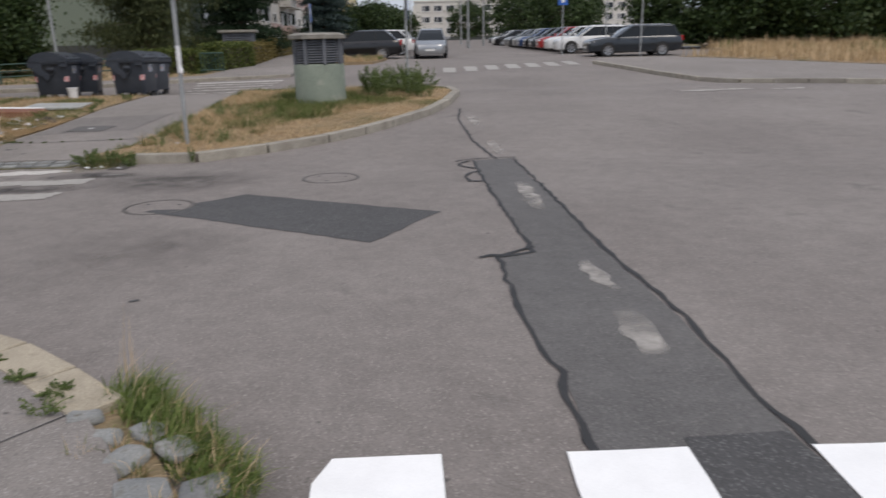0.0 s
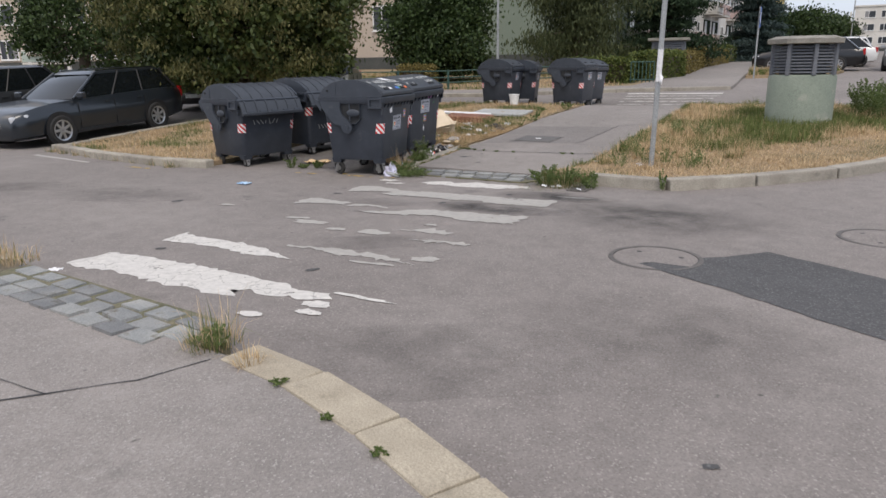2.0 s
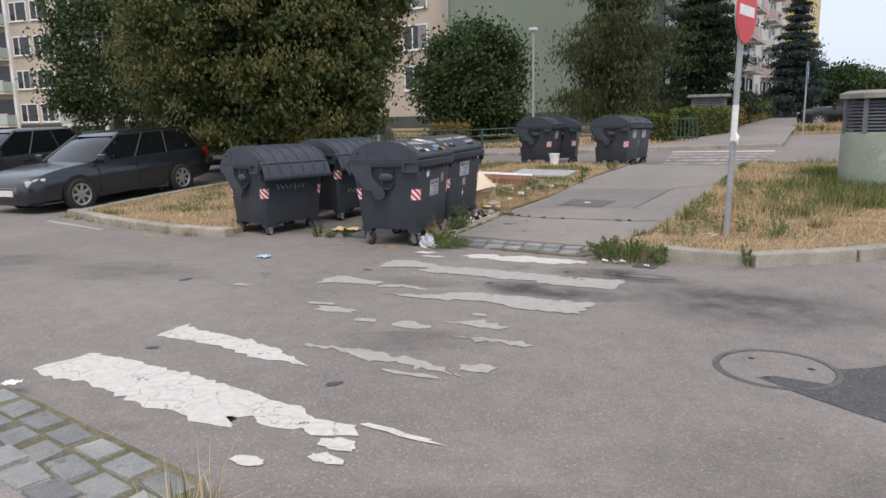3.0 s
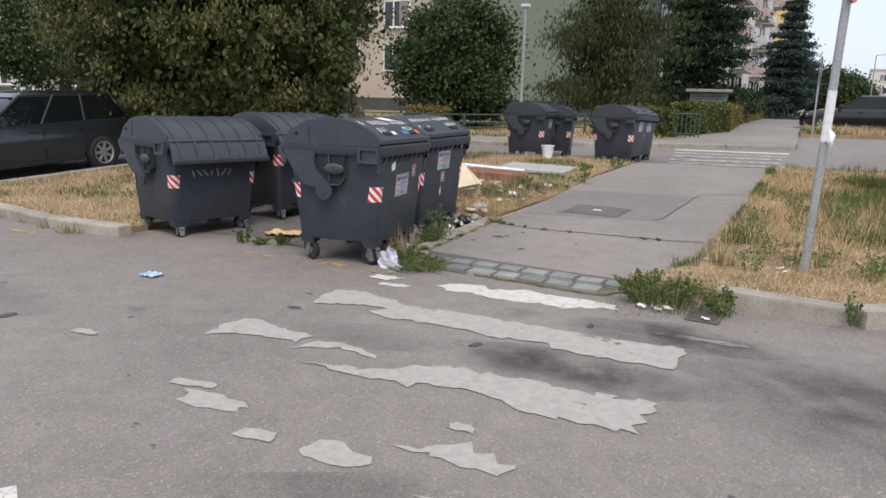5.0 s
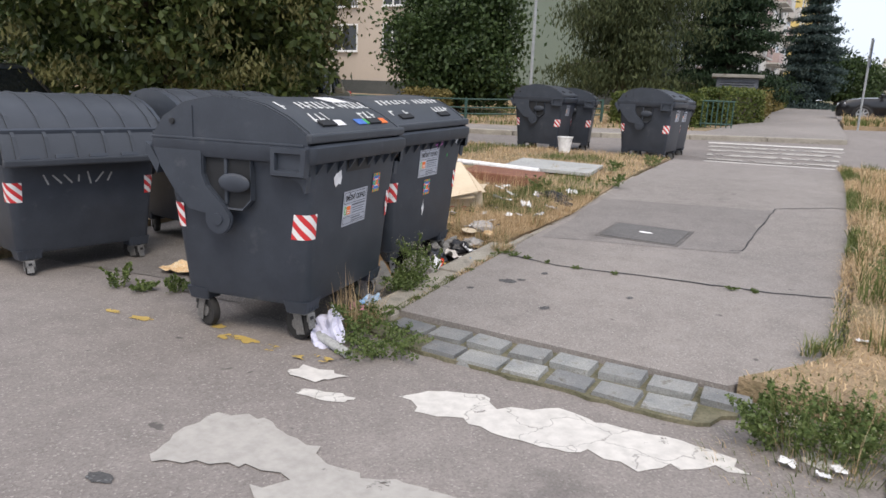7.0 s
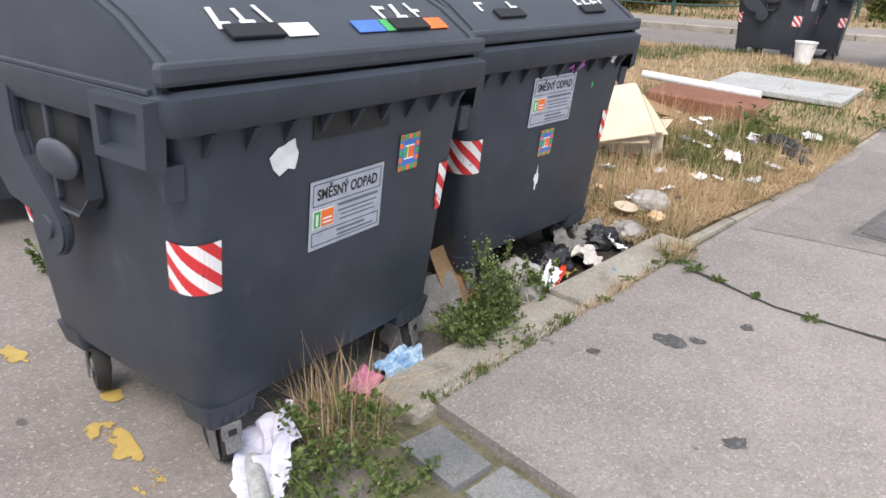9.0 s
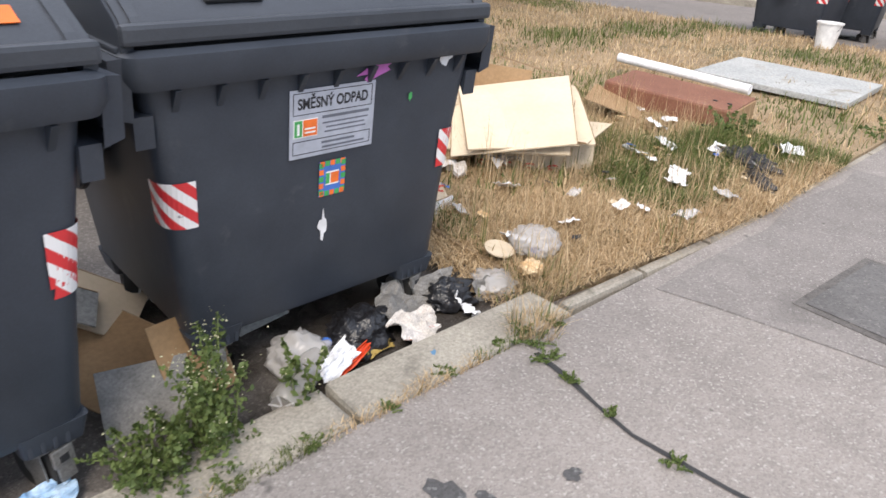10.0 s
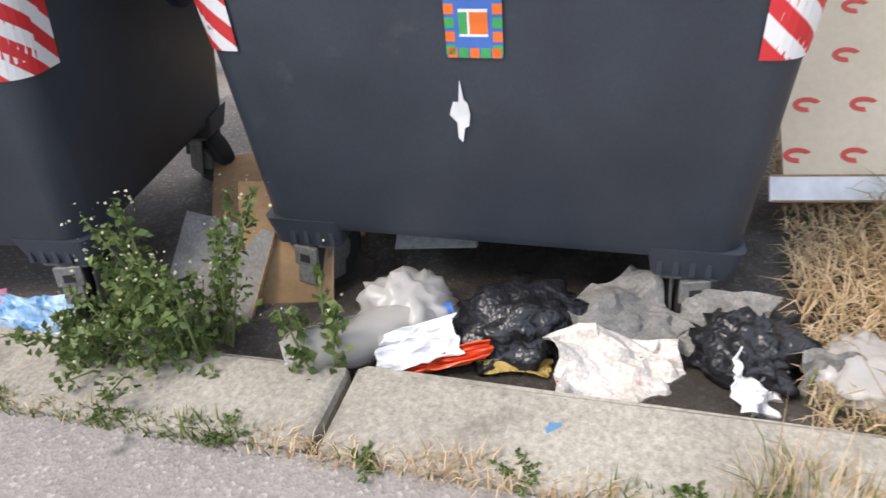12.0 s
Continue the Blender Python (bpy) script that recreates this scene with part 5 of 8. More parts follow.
for i, (z, h) in enumerate(((1.42, 0.26), (1.22, 0.16))):
    verts = [(0.0366 * math.cos(a), 0.0366 * math.sin(a), zz + 0.012 * math.sin(9 * a + i)) for zz in (z - h / 2, z + h / 2) for a in [-2.6 + 5.6 * j / 20 for j in range(21)]]
    raw("pasted_paper", verts, [(j, j + 1, 22 + j, 21 + j) for j in range(20)], M_WHITE, sg, "torn white paper pasted on the pole")
flap = raw("paper_flap", [(0.0, -0.037, 1.15), (0.06, -0.05, 1.1), (0.075, -0.055, 1.2), (0.02, -0.04, 1.26), (0.05, -0.075, 1.14)], [(0, 1, 4), (1, 2, 4), (2, 3, 4), (3, 0, 4)], M_WHITE, sg)
road_sign(1.24, 16.4, land(0, 16.4) + 0.1, 2.55, "grey pole with a blue sign seen from behind", "tall", 4, 2.15)
road_sign(-3.35, 30.3, land(0, 30.3) + 0.1, 2.6, "grey pole with a narrow blue sign beside the footpath", "tall", 2, 2.2)
road_sign(8.9, 37.2, land(0, 37.2), 3.1, "blue parking sign on a pole beside parked cars", "square", -95)
road_sign(11.0, 36.2, land(0, 36.2), 3.4, "blue parking sign on a pole beside parked cars", "square", -95)
road_sign(11.5, 31.6, land(0, 31.6) + 0.1, 3.2, "plain grey steel pole on the pavement", "", 0)


def street_lamp(x, y, h, label, arm=0.0, r=0.05):
    l = thing("street_lamp", pose(x, y, land(x, y)), label, "street lamp")
    part("pole", tubed((0, 0, 0), (0, 0, h), r, r * 0.8, 12), M_POLE, l, "", True)
    part("base", tubed((0, 0, 0), (0, 0, 0.9), r * 1.5, r * 1.5, 12), M_POLE, l)
    if arm:
        part("arm", tubed((0, 0, h - 0.03), (arm, 0, h + 0.1), r * 0.6, r * 0.5, 8), M_POLE, l)
    part("lantern", boxed(0.55 if arm else 0.3, 0.2, 0.12, arm + (0.2 if arm else 0.0), 0, h + (0.12 if arm else 0.05), 0.04), M_LAMPGLASS if not arm else M_POLE, l)
    return l


street_lamp(-12.0, 25.45, 4.25, "slim pale steel street lamp with a small lantern")
for x, y, h in ((5.2, 62, 8), (6.0, 95, 9), (7.5, 75, 7.5), (-1.5, 130, 9)):
    street_lamp(x, y, h, "tall grey street lamp along the main road", 1.2, 0.09)
for i in range(5):
    st = thing("chimney_mast", pose(-4.5 + 2.9 * i, 300, land(0, 300)), "slender pale mast on the skyline", "mast")
    part("shaft", tubed((0, 0, 0), (0, 0, 13.2 + 0.5 * (i % 2)), 0.42, 0.3, 12), M_PALE, st)

# ---------------- cars ----------------
def car(m, paint, label, length=4.6, width=1.8, height=1.48, wheelbase=2.65, style="estate", group="parked cars"):
    """A car along +x with its own wheels, lamps, glass and trim."""
    c = thing("car", m, label, "car", group)
    L, W, H = length, width / 2, height
    fx, rx = wheelbase / 2 + 0.02, -wheelbase / 2 + 0.02
    front, rear = fx + (L - wheelbase) * 0.47, rx - (L - wheelbase) * 0.53
    belt = H * 0.64
    stations = [(rear, 0.80, 0.36, belt - 0.12), (rear + 0.10, 0.90, 0.26, belt - 0.02), (rear + 0.5, 0.98, 0.22, belt + 0.01), (rx, 1.0, 0.2, belt + 0.01), (0, 1.0, 0.19, belt - 0.01), (fx - 0.55, 1.0, 0.2, belt - 0.03),
                (fx, 0.99, 0.21, belt - 0.05), (fx + 0.4, 0.97, 0.21, belt - 0.10), (front - 0.32, 0.94, 0.21, belt - 0.145), (front - 0.12, 0.86, 0.20, belt - 0.20), (front - 0.03, 0.78, 0.21, belt - 0.28), (front, 0.70, 0.27, belt - 0.38)]
    rings = []
    for x, w, z0, z1 in stations:
        w *= W
        mid = (z0 + z1) * 0.5
        half = [(0.80 * w, z0), (0.96 * w, z0 + 0.06), (w, mid - 0.02), (0.995 * w, mid + 0.1), (0.955 * w, z1 - 0.06), (0.90 * w, z1)]
        rings.append([(x, y, z) for y, z in half] + [(x, 0.45 * w, z1 + 0.015), (x, -0.45 * w, z1 + 0.015)] + [(x, -y, z) for y, z in half[::-1]])
    part("body", loft(rings, True, True, True), paint, c, "", True)
    tail = {"estate": rear + 0.16, "hatch": rear + 0.22, "saloon": rear + 0.95}[style]
    top_r = {"estate": rear + 0.5, "hatch": rear + 0.85, "saloon": rear + 1.35}[style]
    base = [(tail, 0.86 * W), (fx - 0.42, 0.88 * W)]
    top = [(top_r, 0.68 * W), (fx - 1.22, 0.70 * W)]
    zb, zt = belt - 0.02, H - 0.05
    cab = lambda t_: [(base[0][0] + (top[0][0] - base[0][0]) * t_, base[0][1] + (top[0][1] - base[0][1]) * t_), (base[1][0] + (top[1][0] - base[1][0]) * t_, base[1][1] + (top[1][1] - base[1][1]) * t_)]
    def ring(t_, z, grow=0.0):
        (x0, w0), (x1, w1) = cab(t_)
        return [(x1 + grow, -w1 * 0.8, z), (x1 - 0.08 + grow, -w1 - grow, z), (x0 + 0.08 - grow, -w0 - grow, z), (x0 - grow, -w0 * 0.8, z), (x0 - grow, w0 * 0.8, z), (x0 + 0.08 - grow, w0 + grow, z),
                (x1 - 0.08 + grow, w1 + grow, z), (x1 + grow, w1 * 0.8, z)]
    part("glasshouse", loft([ring(0, zb), ring(0.5, zb + (zt - zb) * 0.55), ring(1, zt)], True, True, True), M_CARGLASS, c, "dark window glass", True)
    part("roof", loft([ring(0.93, zt - 0.02, 0.006), ring(1.0, zt, 0.006), ring(1.06, zt + 0.035, -0.03), ring(1.25, zt + 0.05, -0.1)], True, True, True), paint, c, "", True)
    a, b = cab(0), cab(1)
    for s in (-1, 1):
        for u in (0.0, 0.36, 0.66, 1.0):
            p0 = (a[0][0] + (a[1][0] - a[0][0]) * (0.02 + 0.96 * u), s * (a[0][1] + (a[1][1] - a[0][1]) * u + 0.004), zb)
            p1 = (b[0][0] + (b[1][0] - b[0][0]) * (0.02 + 0.96 * u), s * (b[0][1] + (b[1][1] - b[0][1]) * u + 0.004), zt)
            part("pillar", tubed(p0, p1, 0.035 if u in (0.0, 1.0) else 0.022, None, 8), paint if u in (0.0, 1.0) else M_BLACK, c)
        if style == "estate":
            part("roof_rail", tubed((top_r + 0.15, s * 0.6 * W, zt + 0.055), (fx - 1.35, s * 0.6 * W, zt + 0.055), 0.015, None, 8), M_CHROME, c)
        part("sill_trim", boxed(wheelbase - 0.75, 0.03, 0.07, 0.02, s * W * 0.985, 0.25, 0.01), M_BLACK, c)
        part("door_handle", boxed(0.16, 0.025, 0.03, 0.05, s * W * 0.985, belt - 0.13, 0.008), paint, c)
        part("door_handle", boxed(0.16, 0.025, 0.03, -0.85, s * W * 0.985, belt - 0.13, 0.008), paint, c)
        for sx in (fx - 0.5, -0.12, -1.0):
            part("door_seam", boxed(0.012, 0.012, belt - 0.36, sx, s * W * 0.992, 0.28 + (belt - 0.36) / 2), M_BLACK, c)
        part("wing_mirror", boxed(0.1, 0.2, 0.13, fx - 0.55, s * (W + 0.07), belt + 0.06, 0.03), paint, c)
        hl = bmesh.new()
        box(hl, 0.36, 0.34, 0.15, pose(front - 0.24, s * W * 0.66, belt - 0.30, 0, 8, s * -28), 0.04)
        part("headlight", hl, M_LAMPGLASS, c, "clear headlight")
        part("tail_light", boxed(0.12, 0.2, 0.26, rear + 0.07, s * W * 0.76, belt - 0.12, 0.03), M_TAIL, c, "red tail light")
        part("fog_lamp", boxed(0.06, 0.16, 0.06, front - 0.06, s * W * 0.52, 0.36, 0.02), M_CHROME, c)
        for wx in (fx, rx):
            arch = bmesh.new()
            bmesh.ops.create_cone(arch, cap_ends=True, segments=28, radius1=0.365, radius2=0.365, depth=0.016, matrix=pose(wx, s * (W - 0.002), 0.335, 90))
            part("wheel_arch", arch, M_BLACK, c)
            y = s * (W - 0.075)
            prof = [(-0.10, 0.20), (-0.10, 0.28), (-0.07, 0.315), (0.07, 0.315), (0.105, 0.28), (0.105, 0.215)]
            tyre = loft([[(wx + r * math.cos(t_), y + s * d, 0.315 + r * math.sin(t_)) for t_ in [2 * math.pi * i / 28 for i in range(28)]] for d, r in prof])
            w = part("wheel", tyre, M_RUBBER, c, "black tyre", True)
            rim = bmesh.new()
            bmesh.ops.create_cone(rim, cap_ends=True, segments=28, radius1=0.21, radius2=0.21, depth=0.02, matrix=pose(wx, y + s * 0.06, 0.315, 90))
            part("rim_back", rim, M_BLACK, w)
            for k_ in range(7):
                t_ = 2 * math.pi * k_ / 7
                part("spoke", boxed(0.2, 0.02, 0.055, wx + 0.11 * math.cos(t_), y + s * 0.082, 0.315 + 0.11 * math.sin(t_), 0.006, 0, -math.degrees(t_), 0), M_RIM, w)
            part("rim_ring", loft([[(wx + r * math.cos(t_), y + s * d, 0.315 + r * math.sin(t_)) for t_ in [2 * math.pi * i / 28 for i in range(28)]] for d, r in ((0.07, 0.215), (0.108, 0.215), (0.1, 0.19), (0.07, 0.19))]), M_RIM, w)
    part("grille", boxed(0.06, 0.62 * W * 1.5, 0.14, front - 0.045, 0, belt - 0.42, 0.02), M_BLACK, c)
    for i in range(3):
        part("grille_bar", boxed(0.03, 0.85 * W, 0.012, front - 0.012, 0, belt - 0.46 + 0.04 * i, 0.003), M_CHROME, c)
    part("bumper_intake", boxed(0.05, 1.15 * W, 0.1, front - 0.03, 0, 0.33, 0.02), M_BLACK, c)
    part("number_plate", boxed(0.015, 0.5, 0.11, front + 0.008, 0, 0.44, 0.004), M_PLATE, c)
    part("number_plate", boxed(0.015, 0.5, 0.11, rear - 0.012, 0, 0.62, 0.004), M_PLATE, c)
    return c


P_DARK = car_paint("graphite_paint", (0.026, 0.032, 0.040))
P_GREY = car_paint("grey_paint", (0.05, 0.053, 0.058))
P_WHITE = car_paint("white_paint", (0.72, 0.72, 0.71), 0.0)
P_BLACK = car_paint("black_paint", (0.012, 0.012, 0.014))
P_SILVER = car_paint("silver_paint", (0.38, 0.39, 0.40), 0.7)
P_RED = car_paint("red_paint", (0.38, 0.02, 0.02), 0.1)
P_BLUE = car_paint("blue_paint", (0.03, 0.07, 0.20))
P_BEIGE = car_paint("beige_paint", (0.30, 0.275, 0.22), 0.5)


def park(x, y, turn, paint, label, z=None, **kw):
    """A car on the sloping ground, pitched to lie on it."""
    c, s = math.cos(radians(turn)), math.sin(radians(turn))
    pitch = math.degrees(math.atan2(land(x + 1.35 * c, y + 1.35 * s) - land(x - 1.35 * c, y - 1.35 * s), 2.7))
    roll = math.degrees(math.atan2(land(x - 0.8 * s, y + 0.8 * c) - land(x + 0.8 * s, y - 0.8 * c), 1.6))
    return car(pose(x, y, land(x, y) + 0.002 if z is None else z, 0, 0, turn) @ pose(0, 0, 0, roll, -pitch, 0), paint, label, **kw)


park(-15.1, 10.15, -83, P_DARK, "dark graphite estate car with alloy wheels, parked at the verge", length=4.65, wheelbase=2.64, width=1.78, height=1.44)
park(-18.2, 9.6, -82, P_GREY, "dark grey crossover parked beside an estate car", length=4.3, wheelbase=2.63, width=1.8, height=1.58, style="hatch")
park(-21.6, 8.9, -79, P_WHITE, "white car parked in a row", length=4.5, style="estate")
park(-24.6, 8.4, -79, P_BLUE, "dark blue car parked in a row", length=4.3, style="hatch")
park(-10.98, 3.3, 10, P_GREY, "dark grey crossover standing in the side street", length=4.1, wheelbase=2.5, width=1.7, height=1.48, style="hatch")
park(-17.6, 16.4, -60, P_BLACK, "black car parked beneath the linden", length=4.3, style="hatch")
park(-14.0, 17.6, -60, P_BEIGE, "beige car parked beneath the linden", length=4.3, style="saloon")
park(-2.0, 37.6, 180, P_BLACK, "black saloon car parked across the footpath's end", length=4.6, style="hatch")
park(-1.2, 42.5, 180, P_WHITE, "white hatchback parked in a row", length=4.1, style="hatch")
park(-1.4, 45.6, 180, P_WHITE, "white estate car parked in a row", length=4.4)
park(-1.2, 49.0, 180, P_RED, "red hatchback parked in a row", length=4.0, style="hatch")
park(-1.6, 54.0, 180, P_SILVER, "silver estate car parked in a row", length=4.5)
park(-1.8, 59.0, 180, P_BLUE, "blue estate car parked in a row", length=4.5)
park(1.9, 38.2, -92, P_SILVER, "silver saloon car standing on the main road", length=4.3, style="saloon", width=1.7)
park(12.1, 35.4, 180, P_DARK, "dark graphite estate car at the end of a parked row", length=4.77, wheelbase=2.71, width=1.82, height=1.5)
for i, (paint, col, style) in enumerate(((P_WHITE, "white estate car", "estate"), (P_WHITE, "white hatchback", "hatch"), (P_RED, "red hatchback", "hatch"), (P_GREY, "grey estate car", "estate"),
                                         (P_BLACK, "black hatchback", "hatch"), (P_BLUE, "dark blue saloon", "saloon"), (P_SILVER, "silver estate car", "estate"), (P_GREY, "grey hatchback", "hatch"),
                                         (P_SILVER, "silver hatchback", "hatch"), (P_BLACK, "black estate car", "estate"), (P_WHITE, "white estate car", "estate"), (P_GREY, "grey saloon", "saloon"))):
    park(11.0 - 0.05 * i, 39.4 + 3.0 * i + (6 if i > 8 else 0), 180, paint, col + " parked in a long row", length=4.3, style=style)


# ---------------- trees, hedges ----------------
def leaf_mesh(name, pts, size, rng, material, parent, flatness=0.0, droop=None, ratio=0.62, label=""):
    """Many small folded leaves at the given points."""
    n = len(pts)
    u = rng.normal(size=(n, 3))
    if droop is not None:
        u = u * 0.45 + droop
    u /= np.linalg.norm(u, axis=1)[:, None]
    w = rng.normal(size=(n, 3))
    w[:, 2] *= 1 - flatness
    v = np.cross(u, w)
    v /= np.linalg.norm(v, axis=1)[:, None] + 1e-9
    nrm = np.cross(u, v)
    s = size * rng.uniform(0.6, 1.3, (n, 1))
    a = pts - u * s * 0.5
    b = pts + v * s * ratio * 0.5 + nrm * s * 0.12
    c = pts + u * s * 0.5
    d = pts - v * s * ratio * 0.5 + nrm * s * 0.12
    verts = np.stack([a, b, c, d], 1).reshape(-1, 3)
    idx = np.arange(n) * 4
    faces = np.concatenate([np.stack([idx, idx + 1, idx + 2], 1), np.stack([idx, idx + 2, idx + 3], 1)])
    me = bpy.data.meshes.new(name)
    me.vertices.add(len(verts))
    me.vertices.foreach_set("co", verts.astype(np.float32).ravel())
    me.loops.add(len(faces) * 3)
    me.loops.foreach_set("vertex_index", faces.astype(np.int32).ravel())
    me.polygons.add(len(faces))
    me.polygons.foreach_set("loop_start", np.arange(0, len(faces) * 3, 3, dtype=np.int32))
    me.update(calc_edges=True)
    me.validate()
    me.materials.append(material)
    ob = new(name, me)
    ob.parent = parent
    if label:
        ob["label"] = label
    return ob


def crown_points(rng, n, radii, clumps, clump_size, low=-0.75, inner=0.72):
    """Points in leafy clumps spread over an uneven crown."""
    d = rng.normal(size=(clumps, 3))
    d /= np.linalg.norm(d, axis=1)[:, None]
    d = d[d[:, 2] > low]
    r = rng.uniform(inner, 1.06, len(d)) * (1 + 0.10 * np.sin(3.1 * d[:, 0] + 1.7) * np.cos(2.7 * d[:, 1] + 4.1 * d[:, 2]))
    cen = d * r[:, None] * np.array(radii)
    k = rng.integers(0, len(cen), n)
    off = rng.normal(size=(n, 3)) * np.array([1, 1, 0.75]) * clump_size * rng.uniform(0.35, 1.0, (n, 1))
    return cen[k] + off


def limb_mesh(bm, rng, start, way, length, r, depth):
    if depth == 0 or length < 0.3:
        return
    end = start + way * length
    tube(bm, start, end, r, r * 0.62, 7, False)
    for _ in range(3 if depth > 1 else 2):
        turn = Vector(rng.normal(size=3)) * 0.55
        w = (way + turn + Vector((0, 0, 0.12))).normalized()
        limb_mesh(bm, rng, end - way * length * float(rng.uniform(0, 0.3)), w, length * 0.68, r * 0.55, depth - 1)


def broad_tree(x, y, height, radii, n, leaf, mat, label, seed, low=-0.75, clear=1.5, mat2=None, clump=0.75, clumps=260, inner=0.6, core=0.0):
    rng = np.random.default_rng(seed)
    t = thing("tree", pose(x, y, land(x, y)), label, "tree")
    cz = clear + radii[2] * 0.8
    tr = bmesh.new()
    rr = 0.028 * height + 0.05
    tube(tr, (0, 0, -0.2), (0.05, 0.03, clear + 0.6), rr * 1.25, rr, 12)
    part("trunk", tr, M_BARK, t, "", True)
    for i in range(7):
        a = 2 * math.pi * i / 7 + float(rng.uniform(-0.3, 0.3))
        lb = bmesh.new()
        limb_mesh(lb, rng, Vector((0, 0, clear + 0.3 + 0.1 * i)), Vector((math.cos(a), math.sin(a), float(rng.uniform(0.5, 1.3)))).normalized(), radii[0] * 0.42, rr * 0.45, 3)
        part("limb", lb, M_BARK, t)
    pts = crown_points(rng, n, radii, clumps, clump, low, inner)
    if core:
        q = rng.normal(size=(int(n * core), 3))
        q = q / np.linalg.norm(q, axis=1)[:, None] * rng.uniform(0.2, 0.8, (len(q), 1)) * np.array(radii)
        pts = np.concatenate([pts[len(q):], q[q[:, 2] > low * radii[2]]])
    pts = pts + np.array([0, 0, cz])
    pts = pts[pts[:, 2] > clear * 0.75]
    leaf_mesh("crown", pts, leaf, rng, mat, t, droop=np.array([0, 0, -0.35]), label="dense leafy crown")
    if mat2:
        p2 = crown_points(rng, n // 3, [r * 1.03 for r in radii], clumps, clump * 0.8, low, 0.9) + np.array([0, 0, cz])
        p2 = p2[p2[:, 2] > clear * 0.8]
        leaf_mesh("seed_crown", p2, leaf * 0.75, rng, mat2, t, droop=np.array([0, 0, -0.8]), ratio=0.4, label="pale hanging seed bracts")
    return t


def conifer(x, y, height, radius, n, leaf, mat, label, seed, drooping=False, clear=0.5):
    rng = np.random.default_rng(seed)
    t = thing("tree", pose(x, y, land(x, y)), label, "tree")
    part("trunk", tubed((0, 0, -0.2), (0, 0, height * 0.97), 0.018 * height + 0.04, 0.02, 10), M_BARK, t, "", True)
    boughs = bmesh.new()
    pts = []
    levels = int(height * 1.6)
    for i in range(levels):
        u = i / levels
        z = clear + (height - clear) * u
        reach = radius * (1 - u) ** 0.8 * float(rng.uniform(0.62, 1.18)) + 0.12
        for k in range(7):
            a = 2 * math.pi * (k / 7 + float(rng.uniform(-0.06, 0.06))) + i * 0.9
            rch = reach * float(rng.uniform(0.3, 1.35) if drooping else rng.uniform(0.55, 1.15))
            dz = -0.28 * rch if not drooping else -0.12 * rch
            tip = Vector((math.cos(a) * rch, math.sin(a) * rch, z + dz))
            tube(boughs, (0, 0, z), tip, 0.022, 0.006, 5, False)
            m = max(2, int(n / (levels * 7) * (rch / (radius * 0.6))))
            v = rng.uniform(0.12, 1.0, m) ** 0.7
            p = np.outer(v, np.array(tip) - np.array([0, 0, z])) + np.array([0, 0, z])
            side = rng.normal(size=(m, 3)) * np.array([1, 1, 0.25]) * (0.16 + 0.13 * rch)
            if drooping:
                side[:, 2] -= rng.uniform(0, 0.8, m) ** 1.5 * (0.15 + v)
            pts.append(p + side)
    part("branch_frame", boughs, M_BARK, t)["kind"] = "stuff"
    leaf_mesh("crown", np.concatenate(pts), leaf, rng, mat, t, droop=np.array([0, 0, -1.1 if drooping else -0.3]), ratio=0.28, label="needled boughs")
    return t


broad_tree(-14.75, 14.75, 5.0, (3.4, 3.4, 4.1), 110000, 0.15, M_LINDEN, "broad dense linden with pale seed clusters beside the bins", 3, low=-0.85, clear=0.85, mat2=M_LINDEN_SEED, clump=0.33, clumps=380, inner=0.74, core=0.3)
broad_tree(-16.0, 27.75, 5, (2.15, 2.15, 2.5), 34000, 0.17, M_BROAD, "dark green broadleaf tree before the green gable", 7, low=-0.9, clear=0.5, clump=0.5)
broad_tree(-33.5, 22.5, 7, (3.2, 3.2, 4.0), 26000, 0.2, M_BROAD, "dark green tree in front of the beige block", 9, low=-0.9, clear=1.2, clump=0.55)
broad_tree(-22.5, 24.5, 4, (1.5, 1.5, 1.2), 9000, 0.16, M_BROAD, "dark bushy tree behind the linden", 13, low=-1, clear=0.4, clump=0.45)
conifer(-12.0, 34.5, 14, 2.5, 46000, 0.22, M_LARCH, "tall larch with drooping olive boughs", 21, True, 1.6)
conifer(-8.75, 40.0, 12.5, 2.2, 30000, 0.28, M_SPRUCE, "dark green spruce beside the balcony block", 22, False, 0.8)
conifer(-10.3, 42.5, 12, 1.8, 14000, 0.28, M_SPRUCE, "dark green spruce behind another", 24, False, 0.8)
conifer(-7.0, 60, 9.2, 2.4, 22000, 0.34, M_BLUESPRUCE, "blue-grey spruce along the footpath", 23, False, 0.6)
conifer(-7.6, 68, 10.5, 2.4, 16000, 0.36, M_SPRUCE, "dark spruce behind the blue spruce", 26, False, 0.6)
for i, (x, y, h) in enumerate(((17.8, 45, 6.0), (21.5, 43, 6.5), (25.5, 41, 6.2), (29.5, 40.5, 6.8), (34, 39, 6.5), (39, 38, 6.5), (23.5, 47, 8), (31, 46, 8.5), (45, 37, 7))):
    broad_tree(x, y, h, (3.0, 3.0, h * 0.46), 16000, 0.26, M_BROAD, "dark dense roadside tree above dry grass", 40 + i, low=-1, clear=0.4, clump=0.6, clumps=160)
